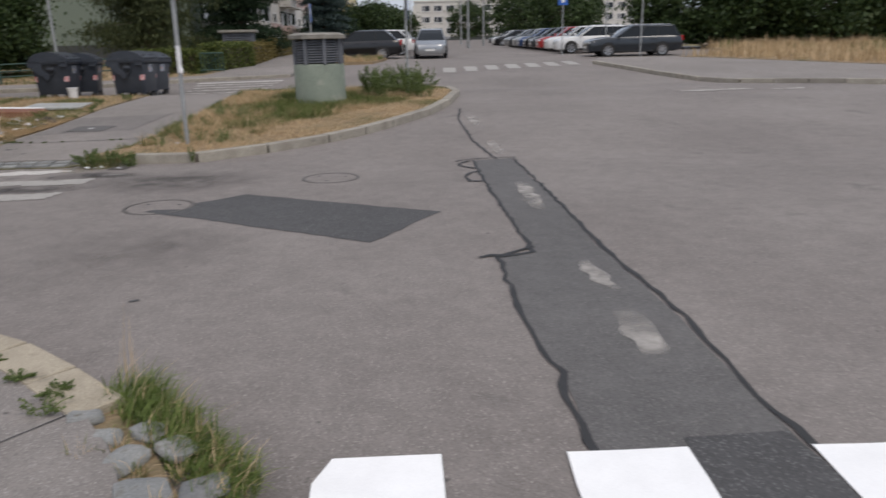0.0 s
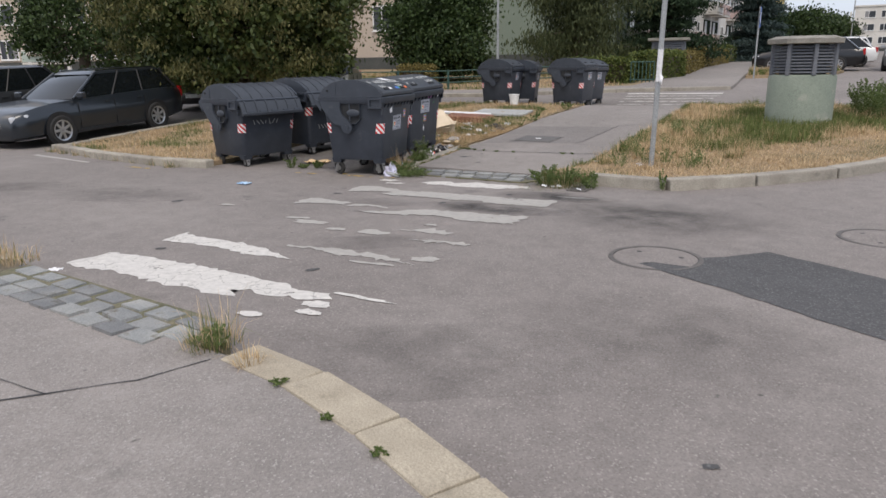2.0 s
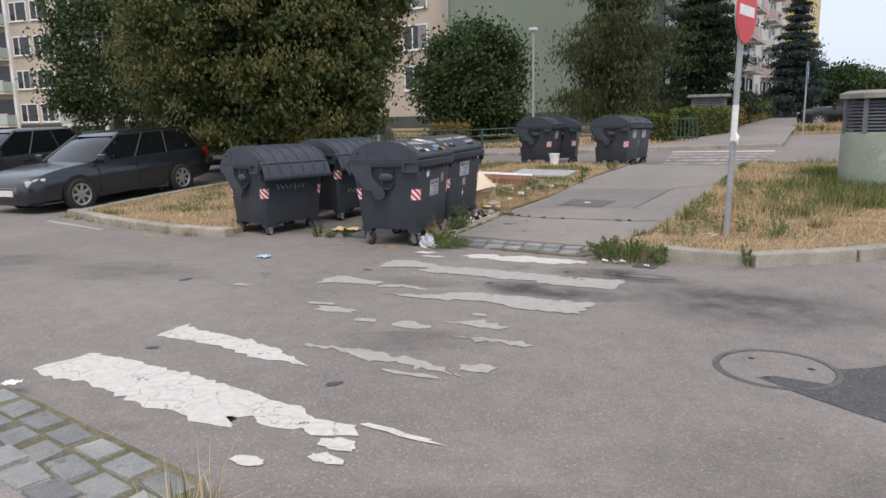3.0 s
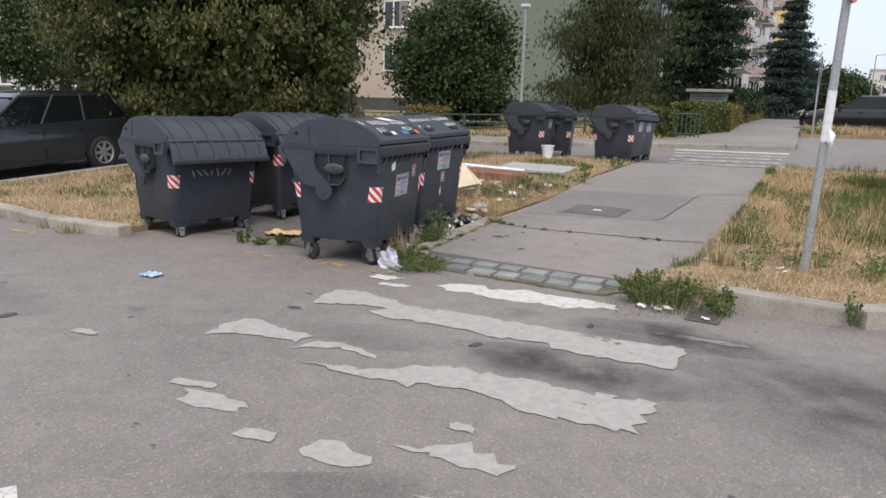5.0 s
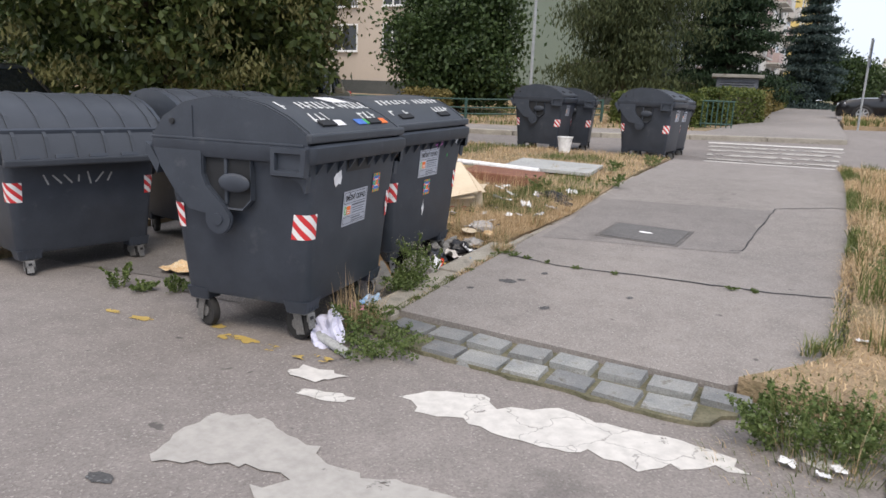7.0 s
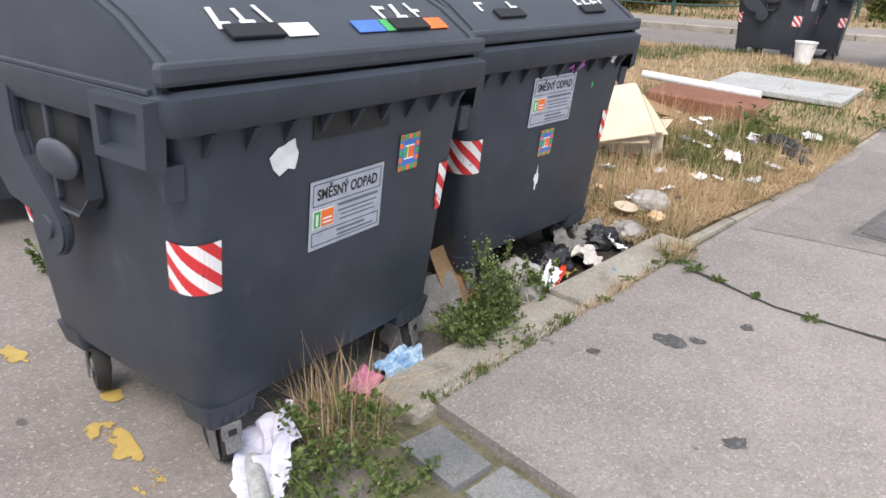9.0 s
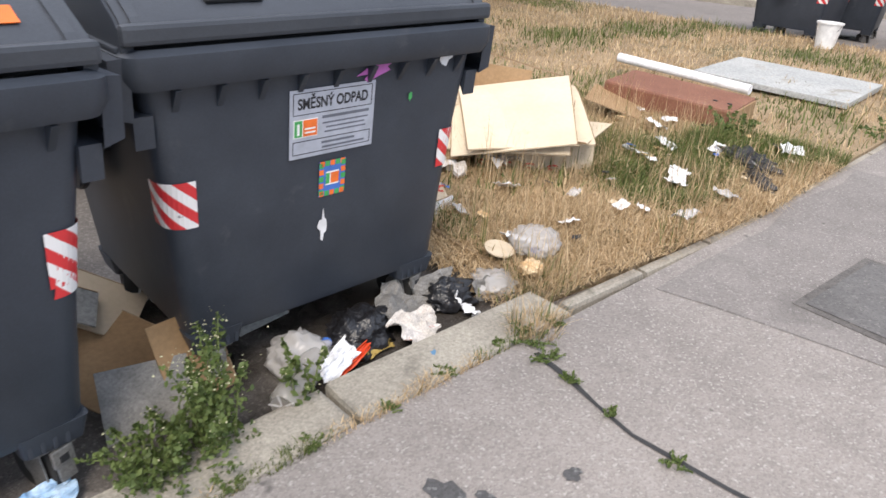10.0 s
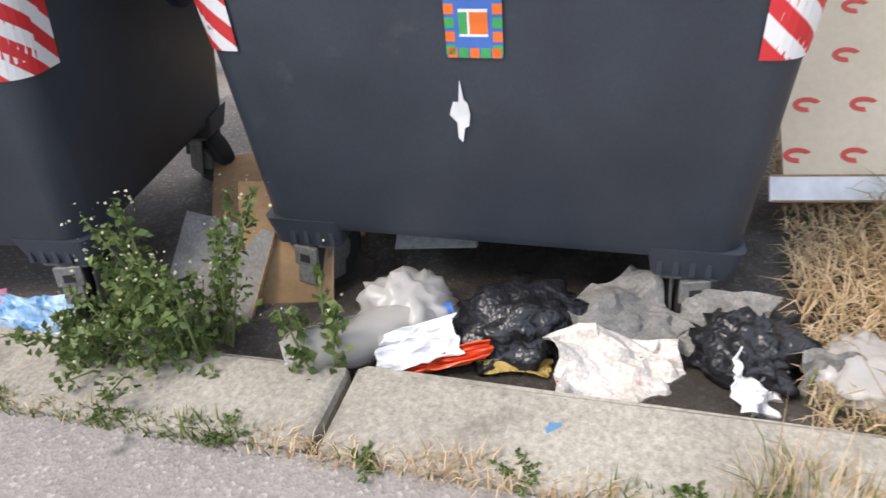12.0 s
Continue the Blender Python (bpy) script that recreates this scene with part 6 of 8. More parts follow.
for i, (x, y, h) in enumerate(((-6.5, 95, 6), (-5.5, 112, 7), (-3.5, 150, 7), (15, 105, 9), (10, 150, 9), (20, 130, 9), (17.5, 82, 8), (19, 96, 8), (26, 140, 9), (1, 220, 8), (-10, 200, 9), (9.5, 215, 9), (35, 160, 10))):
    broad_tree(x, y, h, (h * 0.5, h * 0.5, h * 0.42), 6000, 0.42, M_BROAD, "distant green tree along the main road", 60 + i, low=-1, clear=0.8, clump=0.8, clumps=90)


def hedge(line, w, h, n, mat, label, seed):
    """A clipped hedge along a line: woody inside, leaves over all."""
    rng = np.random.default_rng(seed)
    (x0, y0), (x1, y1) = line
    L = math.hypot(x1 - x0, y1 - y0)
    xm, ym = (x0 + x1) / 2, (y0 + y1) / 2
    g = thing("hedge", pose(xm, ym, land(xm, ym), 0, 0, math.degrees(math.atan2(y1 - y0, x1 - x0))), label, "hedge")
    part("wood", boxed(L * 0.94, w * 0.7, h * 0.86, 0, 0, h * 0.44, 0.1), M_BARK, g)
    p = rng.uniform(-0.5, 0.5, (n, 3))
    ax = rng.integers(0, 3, n)
    sg = np.sign(rng.uniform(-1, 1, n))
    for k in range(3):
        p[ax == k, k] = (0.5 * sg + rng.normal(0, 0.03, n))[ax == k]
    p = p * np.array([L, w, h]) + np.array([0, 0, h / 2]) + rng.normal(0, 0.05, (n, 3))
    leaf_mesh("foliage", p[p[:, 2] > 0.02], 0.11, rng, mat, g)
    return g


hedge([(-9.9, 27.4), (-7.5, 27.8)], 0.9, 0.95, 7000, M_HEDGE, "clipped green hedge beside the second street", 1)
hedge([(-7.3, 28.7), (-6.6, 31.4)], 0.9, 1.08, 7000, M_HEDGE, "clipped green hedge along the footpath", 2)
hedge([(-6.75, 31.6), (-7.3, 39)], 0.9, 0.95, 8000, M_HEDGE_DRY, "browning low hedge along the footpath", 3)
hedge([(-7.4, 39.3), (-8.1, 52)], 1.0, 1.0, 8000, M_HEDGE_DRY, "browning low hedge along the footpath", 4)
hedge([(-8.2, 52.5), (-9.9, 85)], 1.0, 1.1, 9000, M_HEDGE, "green hedge running along the footpath", 5)
hedge([(-15.9, 24.6), (-14.6, 24.9)], 0.8, 0.9, 3000, M_HEDGE_DRY, "small browning bush at the fence", 6)


def fence_run(line, h, label):
    (x0, y0), (x1, y1) = line
    L = math.hypot(x1 - x0, y1 - y0)
    f = thing("fence", pose(x0, y0, land(x0, y0), 0, 0, math.degrees(math.atan2(y1 - y0, x1 - x0))), label, "fence")
    n = int(L / 2.2) + 1
    for i in range(n + 1):
        x = L * i / n
        wx, wy = x0 + (x1 - x0) * i / n, y0 + (y1 - y0) * i / n
        part("post", boxed(0.07, 0.07, h + 0.1, x, 0, h / 2 + land(wx, wy) - land(x0, y0), 0.008), M_FENCE, f)
    dz = land(x1, y1) - land(x0, y0)
    for z in (0.28, h * 0.62, h - 0.04):
        part("rail", tubed((0, 0, z + 0.05), (L, 0, z + dz + 0.05), 0.022, None, 8), M_FENCE, f)
    return f


fence_run([(-24, 22.7), (-13.5, 24.2)], 0.75, "low green tubular rail fence along the lawn")
fence_run([(-13.5, 24.2), (-10.2, 26.9)], 0.75, "low green tubular rail fence along the lawn")
box_g = thing("railing", pose(-6.95, 27.6, land(0, 27.6) + 0.1, 0, 0, 12), "low dark green railing between two hedges", "railing")
for i in range(7):
    part("bar", tubed((-0.42 + 0.14 * i, -0.15, 0), (-0.42 + 0.14 * i, -0.15, 0.75), 0.018, None, 8), M_FENCE, box_g)
for z in (0.1, 0.75):
    part("rail", tubed((-0.45, -0.15, z), (0.45, -0.15, z), 0.022, None, 8), M_FENCE, box_g)

# ---------------- housing blocks ----------------
def window(parent, m, w, h, seed):
    """A double casement with frame, sill and curtains behind the glass, facing -y."""
    rng = random.Random(seed)
    win = part("window", loft([[(x, y, z) for x, z in ((-w / 2, -h / 2), (w / 2, -h / 2), (w / 2, h / 2), (-w / 2, h / 2))] for y in (-0.05, 0.02)] +
                              [[(x, y, z) for x, z in ((-w / 2 + 0.09, -h / 2 + 0.09), (w / 2 - 0.09, -h / 2 + 0.09), (w / 2 - 0.09, h / 2 - 0.09), (-w / 2 + 0.09, h / 2 - 0.09))] for y in (0.02, -0.05)] +
                              [[(x, -0.05, z) for x, z in ((-w / 2, -h / 2), (w / 2, -h / 2), (w / 2, h / 2), (-w / 2, h / 2))]]), M_FRAME, parent)
    win.matrix_basis = m
    part("mullion", boxed(0.1, 0.06, h - 0.1, -w * 0.12, -0.03, 0), M_FRAME, win)
    part("pane", boxed(w - 0.14, 0.01, h - 0.14, 0, -0.012, 0), M_GLASS, win)
    if rng.random() < 0.35:
        cw = w * rng.uniform(0.25, 0.5)
        part("curtain", boxed(cw, 0.008, h - 0.2, rng.choice((-1, 1)) * (w / 2 - cw / 2 - 0.1), -0.024, 0), M_CURTAIN, win)
    part("sill", boxed(w + 0.1, 0.16, 0.05, 0, -0.07, -h / 2 - 0.03), M_FRAME, win)
    return win


def balcony(parent, m, w, mat, seed):
    rng = random.Random(seed)
    b = part("balcony", boxed(w, 1.1, 0.14, 0, -0.55, 0), M_PALE, parent)
    b.matrix_basis = m
    part("front_panel", boxed(w - 0.1, 0.06, 0.85, 0, -1.08, 0.55), mat, b)
    for s in (-1, 1):
        part("side_panel", boxed(0.06, 1.0, 0.85, s * (w / 2 - 0.06), -0.55, 0.55), mat, b)
    part("handrail", boxed(w, 0.08, 0.06, 0, -1.08, 1.03), M_FRAME, b)
    part("recess", boxed(w - 0.3, 0.05, 2.2, 0, -0.03, 1.22), M_GLASS, b)
    part("door_frame", boxed(0.9, 0.06, 2.1, -w * 0.2, -0.05, 1.15), M_FRAME, b)
    if rng.random() < 0.35:
        part("awning", boxed(w * 0.5, 0.5, 0.3, rng.uniform(-0.5, 0.5), -1.1, 0.75, 0.05), M_FABRIC if rng.random() < 0.5 else M_BALCONY_RED, b)
    return b


def block(name_label, m, size, storeys, wall, plinth=None):
    """A flat-roofed panel block; its front lies at y = 0 and faces -y."""
    w, d = size
    hgt = storeys * 2.8 + 1.3
    b = thing("apartment_building", m, name_label, "building")
    part("wall", boxed(w, d, hgt + 2, 0, d / 2, hgt / 2 - 1, 0.0), wall, b)
    part("plinth", boxed(w + 0.1, d + 0.1, 1.6, 0, d / 2, 0.1), plinth or M_DARKBASE, b)
    part("roof", boxed(w + 0.4, d + 0.4, 0.35, 0, d / 2, hgt + 0.1, 0.03), M_PALE, b)
    return b


BASE = land(-18, 42) + 0.05
gable = block("tall green-rendered panel block with balcony facade", pose(-19.2, 42, BASE), (13.6, 14), 8, M_GREENWALL)
part("downpipe", tubed((-6.7, -0.08, 0), (-6.7, -0.08, 22), 0.06, None, 8), M_POLE, gable)
long_b = block("long pale panel block with rows of balconies", pose(-12.45, 77, BASE + 0.3, 0, 0, 90), (42, 10), 8, M_PALE)
for s in range(8):
    for k in range(10):
        x = -19 + 4.2 * k
        if k % 3 == 2:
            window(long_b, pose(x, 0, 2.6 + 2.8 * s), 1.7, 1.5, 10 * s + k)
        else:
            balcony(long_b, pose(x, 0, 1.3 + 2.8 * s), 3.4, M_BALCONY_RED if (s + k) % 2 else M_PALE, 10 * s + k)
for s in range(8):
    for k in range(2):
        balcony(gable, pose(6.8, 4 + 6 * k, 1.3 + 2.8 * s, 0, 0, 90), 3.6, M_PALE, 200 + 2 * s + k)
beige = block("beige-rendered panel block with white windows", pose(-33.15, 43.5, BASE), (14, 12), 8, M_BEIGE)
for s in range(6):
    for k in range(3):
        window(beige, pose(3.55 - 4.1 * k, 0, 3.6 + 2.8 * s), 2.1, 1.75, 300 + 4 * s + k)
yellow = block("distant yellow and orange panel block", pose(-13.4, 135, land(0, 120), 0, 0, 90), (36, 10), 10, M_YELLOWWALL)
for s in range(10):
    for k in range(8):
        window(yellow, pose(-15 + 4.2 * k, 0, 2.6 + 2.8 * s), 1.8, 1.5, 400 + 8 * s + k)
left_b = block("beige panel block with pale green balconies", pose(-63.6, 33.9, land(-63.6, 33.9) + 0.3, 0, 0, 14), (58, 12), 6, M_BEIGE)
for s in range(6):
    for k in range(6):
        x = 9.6 * (k - 3)
        for e in (0.0, 2.3):
            if abs(x + e) < 27.5:
                window(left_b, pose(x + e, 0, 1.9 + 2.8 * s), 1.95, 1.6, 500 + 12 * k + 2 * s + int(e))
        if abs(x + 6.4) < 26.5:
            balcony(left_b, pose(x + 6.4, 0, 0.8 + 2.8 * s), 3.7, M_BALCONY, 500 + k + 14 * s)
for k in range(6):
    for e in (-1.3, 4.35):
        if abs(9.6 * (k - 3) + e) < 28.5:
            part("downpipe", boxed(0.3, 0.2, 18, 9.6 * (k - 3) + e, -0.1, 9), M_FRAME, left_b)
office = block("pale low building far beyond the car park", pose(28, 190, land(0, 190)), (60, 20), 3, M_PALE)
for k in range(18):
    for s in range(3):
        window(office, pose(-27 + 3.2 * k, 0, 2.4 + 2.8 * s), 2.2, 1.5, 700 + k)
tower = block("hazy grey tower blocks on the skyline", pose(48, 420, land(0, 400)), (26, 20), 9, M_PALE)
for k in range(6):
    for s in range(9):
        window(tower, pose(-10 + 4 * k, 0, 2.4 + 2.8 * s), 2.4, 1.6, 800 + k)


# ---------------- litter ----------------
def crumpled(name, m, w, d, rough, material, label, seed, category="litter", n=14, thick=0.0):
    """A crumpled sheet: sharp folds from stacked noise."""
    rng = random.Random(seed)
    rough *= 0.72
    off = Vector((rng.uniform(-50, 50), rng.uniform(-50, 50), rng.uniform(-50, 50)))
    verts, faces = [], []
    for j in range(n + 1):
        for i in range(n + 1):
            u, v = i / n - 0.5, j / n - 0.5
            p = Vector((u * 3.4, v * 3.4, 0)) + off
            z = abs(noise.noise(p)) * rough + abs(noise.noise(p * 2.7)) * rough * 0.35
            e = 1 + 0.16 * noise.noise(p * 0.7 + Vector((9, 0, 0)))
            verts.append((u * w * e + 0.1 * w * noise.noise(p * 1.1), v * d * e + 0.1 * d * noise.noise(p * 1.1 + Vector((0, 5, 0))), z + 0.003))
    for j in range(n):
        for i in range(n):
            k = j * (n + 1) + i
            faces.append((k, k + 1, k + n + 2, k + n + 1))
    t = raw(name, verts, faces, material)
    mod = t.modifiers.new("thickness", "SOLIDIFY")
    mod.thickness = 0.002
    t.matrix_basis = m
    return tagged(t, label, category)


def stuffed(name, m, size, rough, material, label, seed, category="litter bag"):
    """A bunched-up bag: a lump with sharp creases, flattened below."""
    rng = random.Random(seed)
    off = Vector((rng.uniform(-50, 50), rng.uniform(-50, 50), rng.uniform(-50, 50)))
    bm = bmesh.new()
    bmesh.ops.create_icosphere(bm, subdivisions=4, radius=1.0)
    for v in bm.verts:
        p = v.co.copy()
        q = p + noise.noise_vector(p * 3 + off) * 0.2
        k = 1 + rough * (abs(noise.noise(q * 2.2 + off)) * 1.7 + abs(noise.noise(q * 5 + off)) * 1.2 + abs(noise.noise(q * 9 + off)) * 0.55 + abs(noise.noise(q * 16 + off)) * 0.2 - 0.75)
        v.co = Vector((p.x * k * size[0], p.y * k * size[1], max(-0.35, p.z) * k * size[2] + 0.35 * size[2]))
    t = part(name, bm, material)
    for f in t.data.polygons:
        f.use_smooth = True
    t.matrix_basis = m
    return tagged(t, label, category)


G = lambda x, y, dz=0.0: land(x, y) + dz
stuffed("black_bag", pose(-5.93, 10.22, G(0, 10.2, 0.01), 0, 0, 20), (0.10, 0.13, 0.085), 0.32, M_BLACKBAG, "crumpled shiny black plastic bag under the container", 3)
stuffed("clear_bag", pose(-5.92, 9.98, G(0, 10, 0.01), 0, 0, 60), (0.10, 0.10, 0.09), 0.3, M_CLEARBAG, "crumpled clear plastic bag under the container", 5)
stuffed("clear_bag", pose(-5.92, 10.86, G(0, 10.9, 0.02), 0, 0, 10), (0.095, 0.10, 0.045), 0.25, M_CLEARBAG, "crumpled clear plastic bag beside the kerb", 6)
stuffed("clear_bag", pose(-5.98, 11.14, G(0, 11.1, 0.10), 0, 0, 30), (0.11, 0.125, 0.06), 0.2, M_CLEARBAG, "inflated grey-clear plastic bag lying on dry grass", 8)
crumpled("soiled_cloth", pose(-5.84, 10.42, G(0, 10.4, 0.02), -10, 24, 15), 0.17, 0.26, 0.08, M_FABRIC, "soiled white printed cloth against the kerb", 11)
stuffed("dark_bag", pose(-5.96, 10.64, G(0, 10.6, 0.01), 0, 0, 40), (0.10, 0.09, 0.07), 0.4, M_BLACKBAG, "crumpled dark grey plastic bag at the kerb's end", 9)
crumpled("soiled_cloth", pose(-5.97, 10.42, G(0, 10.4, 0.05), 10, 20, 55), 0.17, 0.2, 0.07, M_GREYCLOTH, "pale grey crumpled cloth under the container", 12)
crumpled("paper", pose(-5.86, 10.66, G(0, 10.6, 0.02), -30, 30, 5), 0.11, 0.13, 0.07, M_WHITE, "torn white paper against the kerb", 13)
crumpled("paper", pose(-5.90, 10.78, G(0, 10.7, 0.03), 10, 70, 15), 0.12, 0.1, 0.04, M_GREYCLOTH, "grey torn card standing at the kerb's end", 14)
crumpled("cloth", pose(-5.98, 10.6, G(0, 10.6, 0.06), 20, 45, 0), 0.13, 0.17, 0.05, M_GREYCLOTH, "grey rag hanging below the container's corner", 15)
crumpled("packet", pose(-5.80, 10.05, G(0, 10.0, 0.07), 20, 40, 35), 0.075, 0.16, 0.05, M_WHITE, "white and red crisp packet leaning on the kerb", 16)
crumpled("packet", pose(-5.80, 10.10, G(0, 10.0, 0.045), 20, 40, 30), 0.035, 0.19, 0.04, M_REDPACK, "orange-red torn packet at the kerb", 17)
crumpled("packet", pose(-5.83, 10.2, G(0, 10.2, 0.02), 0, 10, 10), 0.06, 0.2, 0.03, M_PAINT_YELLOW, "yellow flattened wrapper at the kerb", 18)
crumpled("printed_bag", pose(-5.74, 9.14, G(0, 9.1, 0.03), 0, 20, 10), 0.12, 0.21, 0.08, M_BLUEBAG, "printed blue plastic bag beside the container", 19)
crumpled("wrapper", pose(-5.72, 8.96, G(0, 9.0, 0.03), 0, 10, 30), 0.1, 0.16, 0.06, M_PINKBAG, "pink torn wrapper beside the container", 20)
crumpled("paper", pose(-5.57, 8.53, -0.01, 30, -35, 30), 0.2, 0.3, 0.14, M_LILAC, "crumpled lilac-white printed paper by a wheel", 21)
crumpled("paper_scrap", pose(-7.0, 9.9, G(0, 9.9, 0.02), 0, 0, 30), 0.4, 0.3, 0.06, M_FABRIC, "dirty pale paper between the containers", 22)
crumpled("paper_scrap", pose(-7.35, 9.0, -0.02, 0, 0, 10), 0.4, 0.25, 0.06, M_FOOD, "flattened stained paper between the containers", 23)
crumpled("bag_scrap", pose(-6.85, 6.9, -0.022, 0, 0, 10), 0.16, 0.12, 0.05, M_BLUEBAG, "small blue and white plastic scrap on the road", 24)
crumpled("paper_scrap", pose(-4.87, 3.05, 0.06, 0, 0, 40), 0.1, 0.06, 0.03, M_WHITE, "small white paper scrap on the setts", 25)
# bottle
bt = thing("plastic_bottle", pose(-5.80, 9.93, G(0, 9.9, 0.065), 0, 0, 127) @ pose(0, 0, 0, 0, 86, 0) @ Matrix.Scale(1.2, 4), "crushed clear plastic bottle lying at the kerb", "bottle")
ring = lambda r, z: [(r * math.cos(2 * math.pi * i / 20), r * math.sin(2 * math.pi * i / 20) * 0.9, z) for i in range(20)]
part("shell", loft([ring(0.012, -0.118), ring(0.035, -0.128), ring(0.046, -0.115), ring(0.047, -0.06), ring(0.043, -0.04), ring(0.046, -0.02), ring(0.043, 0.0), ring(0.046, 0.03), ring(0.04, 0.07), ring(0.018, 0.12), ring(0.014, 0.14)],
                   True, True, True), M_BOTTLE, bt, "", True)
for i in range(5):
    a = 72 * i
    part("base_rib", boxed(0.004, 0.034, 0.006, 0.02 * math.sin(radians(-a)), 0.02 * math.cos(radians(a)), -0.127, 0.001, 0, 0, a), M_CLEARBAG, bt)
part("cap", tubed((0, 0, 0.14), (0, 0, 0.158), 0.016, None, 14), M_BLUEP, bt)
# drainpipe scrap by the wheel
pp = thing("pipe_offcut", pose(-5.46, 8.42, -0.016, 0, 0, -22), "grey plastic pipe offcut beside a wheel", "pipe")
part("pipe_wall", loft([[(x, r * math.cos(2 * math.pi * i / 16), r * math.sin(2 * math.pi * i / 16)) for i in range(16)] for x, r in ((-0.17, 0.027), (0.17, 0.027), (0.17, 0.022), (-0.17, 0.022))]), M_GREYSLAB, pp, "", True)
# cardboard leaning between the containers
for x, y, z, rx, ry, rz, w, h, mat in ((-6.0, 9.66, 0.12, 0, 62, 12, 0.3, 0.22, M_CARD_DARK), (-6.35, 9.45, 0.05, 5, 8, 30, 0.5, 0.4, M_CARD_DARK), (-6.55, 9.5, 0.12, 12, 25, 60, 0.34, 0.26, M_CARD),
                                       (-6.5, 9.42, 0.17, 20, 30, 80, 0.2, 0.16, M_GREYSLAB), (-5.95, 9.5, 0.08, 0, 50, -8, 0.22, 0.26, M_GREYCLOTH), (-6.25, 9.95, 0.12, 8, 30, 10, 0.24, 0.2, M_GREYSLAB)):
    s = thing("cardboard_sheet", pose(x, y, G(x, y, z), rx, ry, rz), "brown cardboard sheet lying between the containers", "cardboard")
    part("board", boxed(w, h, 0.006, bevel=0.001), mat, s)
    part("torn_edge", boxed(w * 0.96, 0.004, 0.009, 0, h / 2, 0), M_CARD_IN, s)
crumpled("tissue", pose(-6.75, 9.75, G(0, 9.7, 0.02), 0, 0, 60), 0.12, 0.42, 0.1, M_WHITE, "trail of white tissue between the containers", 27)

# dumped cartons beside the container
def carton_panel(name, x, y, z, rx, ry, rz, w, d, mat, label, prints=0):
    s = thing(name, pose(x, y, G(x, y, z), rx, ry, rz), label, "cardboard")
    part("board", boxed(w, d, 0.007, bevel=0.0015), mat, s)
    for e in (-1, 1):
        part("torn_edge", boxed(w * 0.98, 0.005, 0.0085, 0, e * d / 2, 0), M_CARD_IN, s)
    for k in range(prints):
        q = part("print_mark", loft([[((0.020 if i else 0.034) * math.cos(t_), (0.007 if i else 0.019) * math.sin(t_), 0.0042 + 0.0006 * j) for t_ in [0.4 + 4.4 * u / 10 for u in range(11)]] for j, i in ((0, 0), (1, 0), (1, 1), (0, 1))], False), M_REDPRINT, s, "red printed mark")
        q.location = (-w * 0.42 + 0.13 * (k % 4) + 0.03 * (k // 4 % 2), -d * 0.34 + 0.125 * (k // 4), 0)
    return s


def draped_carton(m, width, layers, label, seed):
    """A flattened carton folded over a ridge: nested sheets of board that hang down on both sides."""
    c = thing("flattened_carton", m, label, "cardboard box")
    rng = random.Random(seed)
    line = [(-0.34, 0.02), (-0.22, 0.12), (-0.13, 0.185), (-0.085, 0.208), (-0.03, 0.215), (0.06, 0.205), (0.22, 0.165), (0.42, 0.10), (0.53, 0.055)]
    for k in range(layers):
        q, dz, dy = 1 - 0.07 * k, -0.026 * k, rng.uniform(-0.04, 0.04)
        up = [(x * q + 0.015 * k, z + dz) for x, z in line[(1 if k % 2 else 0):]]
        shape = up + [(x, z - 0.007) for x, z in up[::-1]]
        half = width / 2 * rng.uniform(0.86, 1.0)
        skew = pose(0, dy, 0, rng.uniform(-5, 5), rng.uniform(-3, 3), rng.uniform(-11, 11) if k else 0)
        sheet = part("panel", plate(shape, "y", -half, half), M_CARD, c)
        sheet.matrix_basis = skew
        for e in (-1, 1):
            part("torn_edge", plate(shape, "y", e * half - 0.003, e * half + 0.003), M_CARD_IN, sheet)
    return c


draped_carton(pose(-7.05, 12.02, G(0, 12.0, 0.245), 9, 6, -44), 0.70, 4, "large pale carton folded over on top of the heap", 5)
pm = thing("delivery_label", pose(-6.78, 11.97, G(0, 12.0, 0.372), 9, 22, -44), "small printed label on a carton", "label")
part("paper", boxed(0.09, 0.11, 0.001), M_WHITE, pm)
for k in range(3):
    part("print_block", boxed(0.03, 0.02, 0.0012, -0.015 + 0.02 * k, 0.02 - 0.02 * k, 0.0008), M_LEATHER, pm)
carton_panel("flattened_carton", -6.78, 12.05, 0.26, 4, -6, 20, 0.6, 0.4, M_CARD, "pale carton side sticking out of the heap")
carton_panel("flattened_carton", -7.6, 12.4, 0.48, -6, 14, 60, 0.8, 0.55, M_CARD, "large open carton flap at the back of the heap")
carton_panel("flattened_carton", -7.55, 12.0, 0.32, 60, 0, 25, 0.9, 0.4, M_CARD_DARK, "upright brown carton wall at the back of the heap")
carton_panel("printed_carton", -6.72, 11.88, 0.17, 72, 0, 48, 0.66, 0.24, M_CARD, "carton side with red printed marks", 5)
leaning = carton_panel("printed_carton", -6.69, 10.90, 0.30, 47, 0, 104, 0.44, 0.55, M_CARD, "leaning carton panel with red printed marks", 16)
part("blue_strip", boxed(0.08, 0.022, 0.001, -0.05, -0.25, 0.0045), M_BLUEBAG, leaning, "pale blue sticker")
carton_panel("flattened_carton", -7.0, 11.1, 0.58, 62, 0, 104, 0.6, 0.34, M_CARD, "plain carton flap above the printed side")
oc = thing("open_carton", pose(-7.62, 11.45, G(0, 11.45, 0.09), 0, -3, -8), "open brown carton lying on its side, half crushed", "cardboard box")
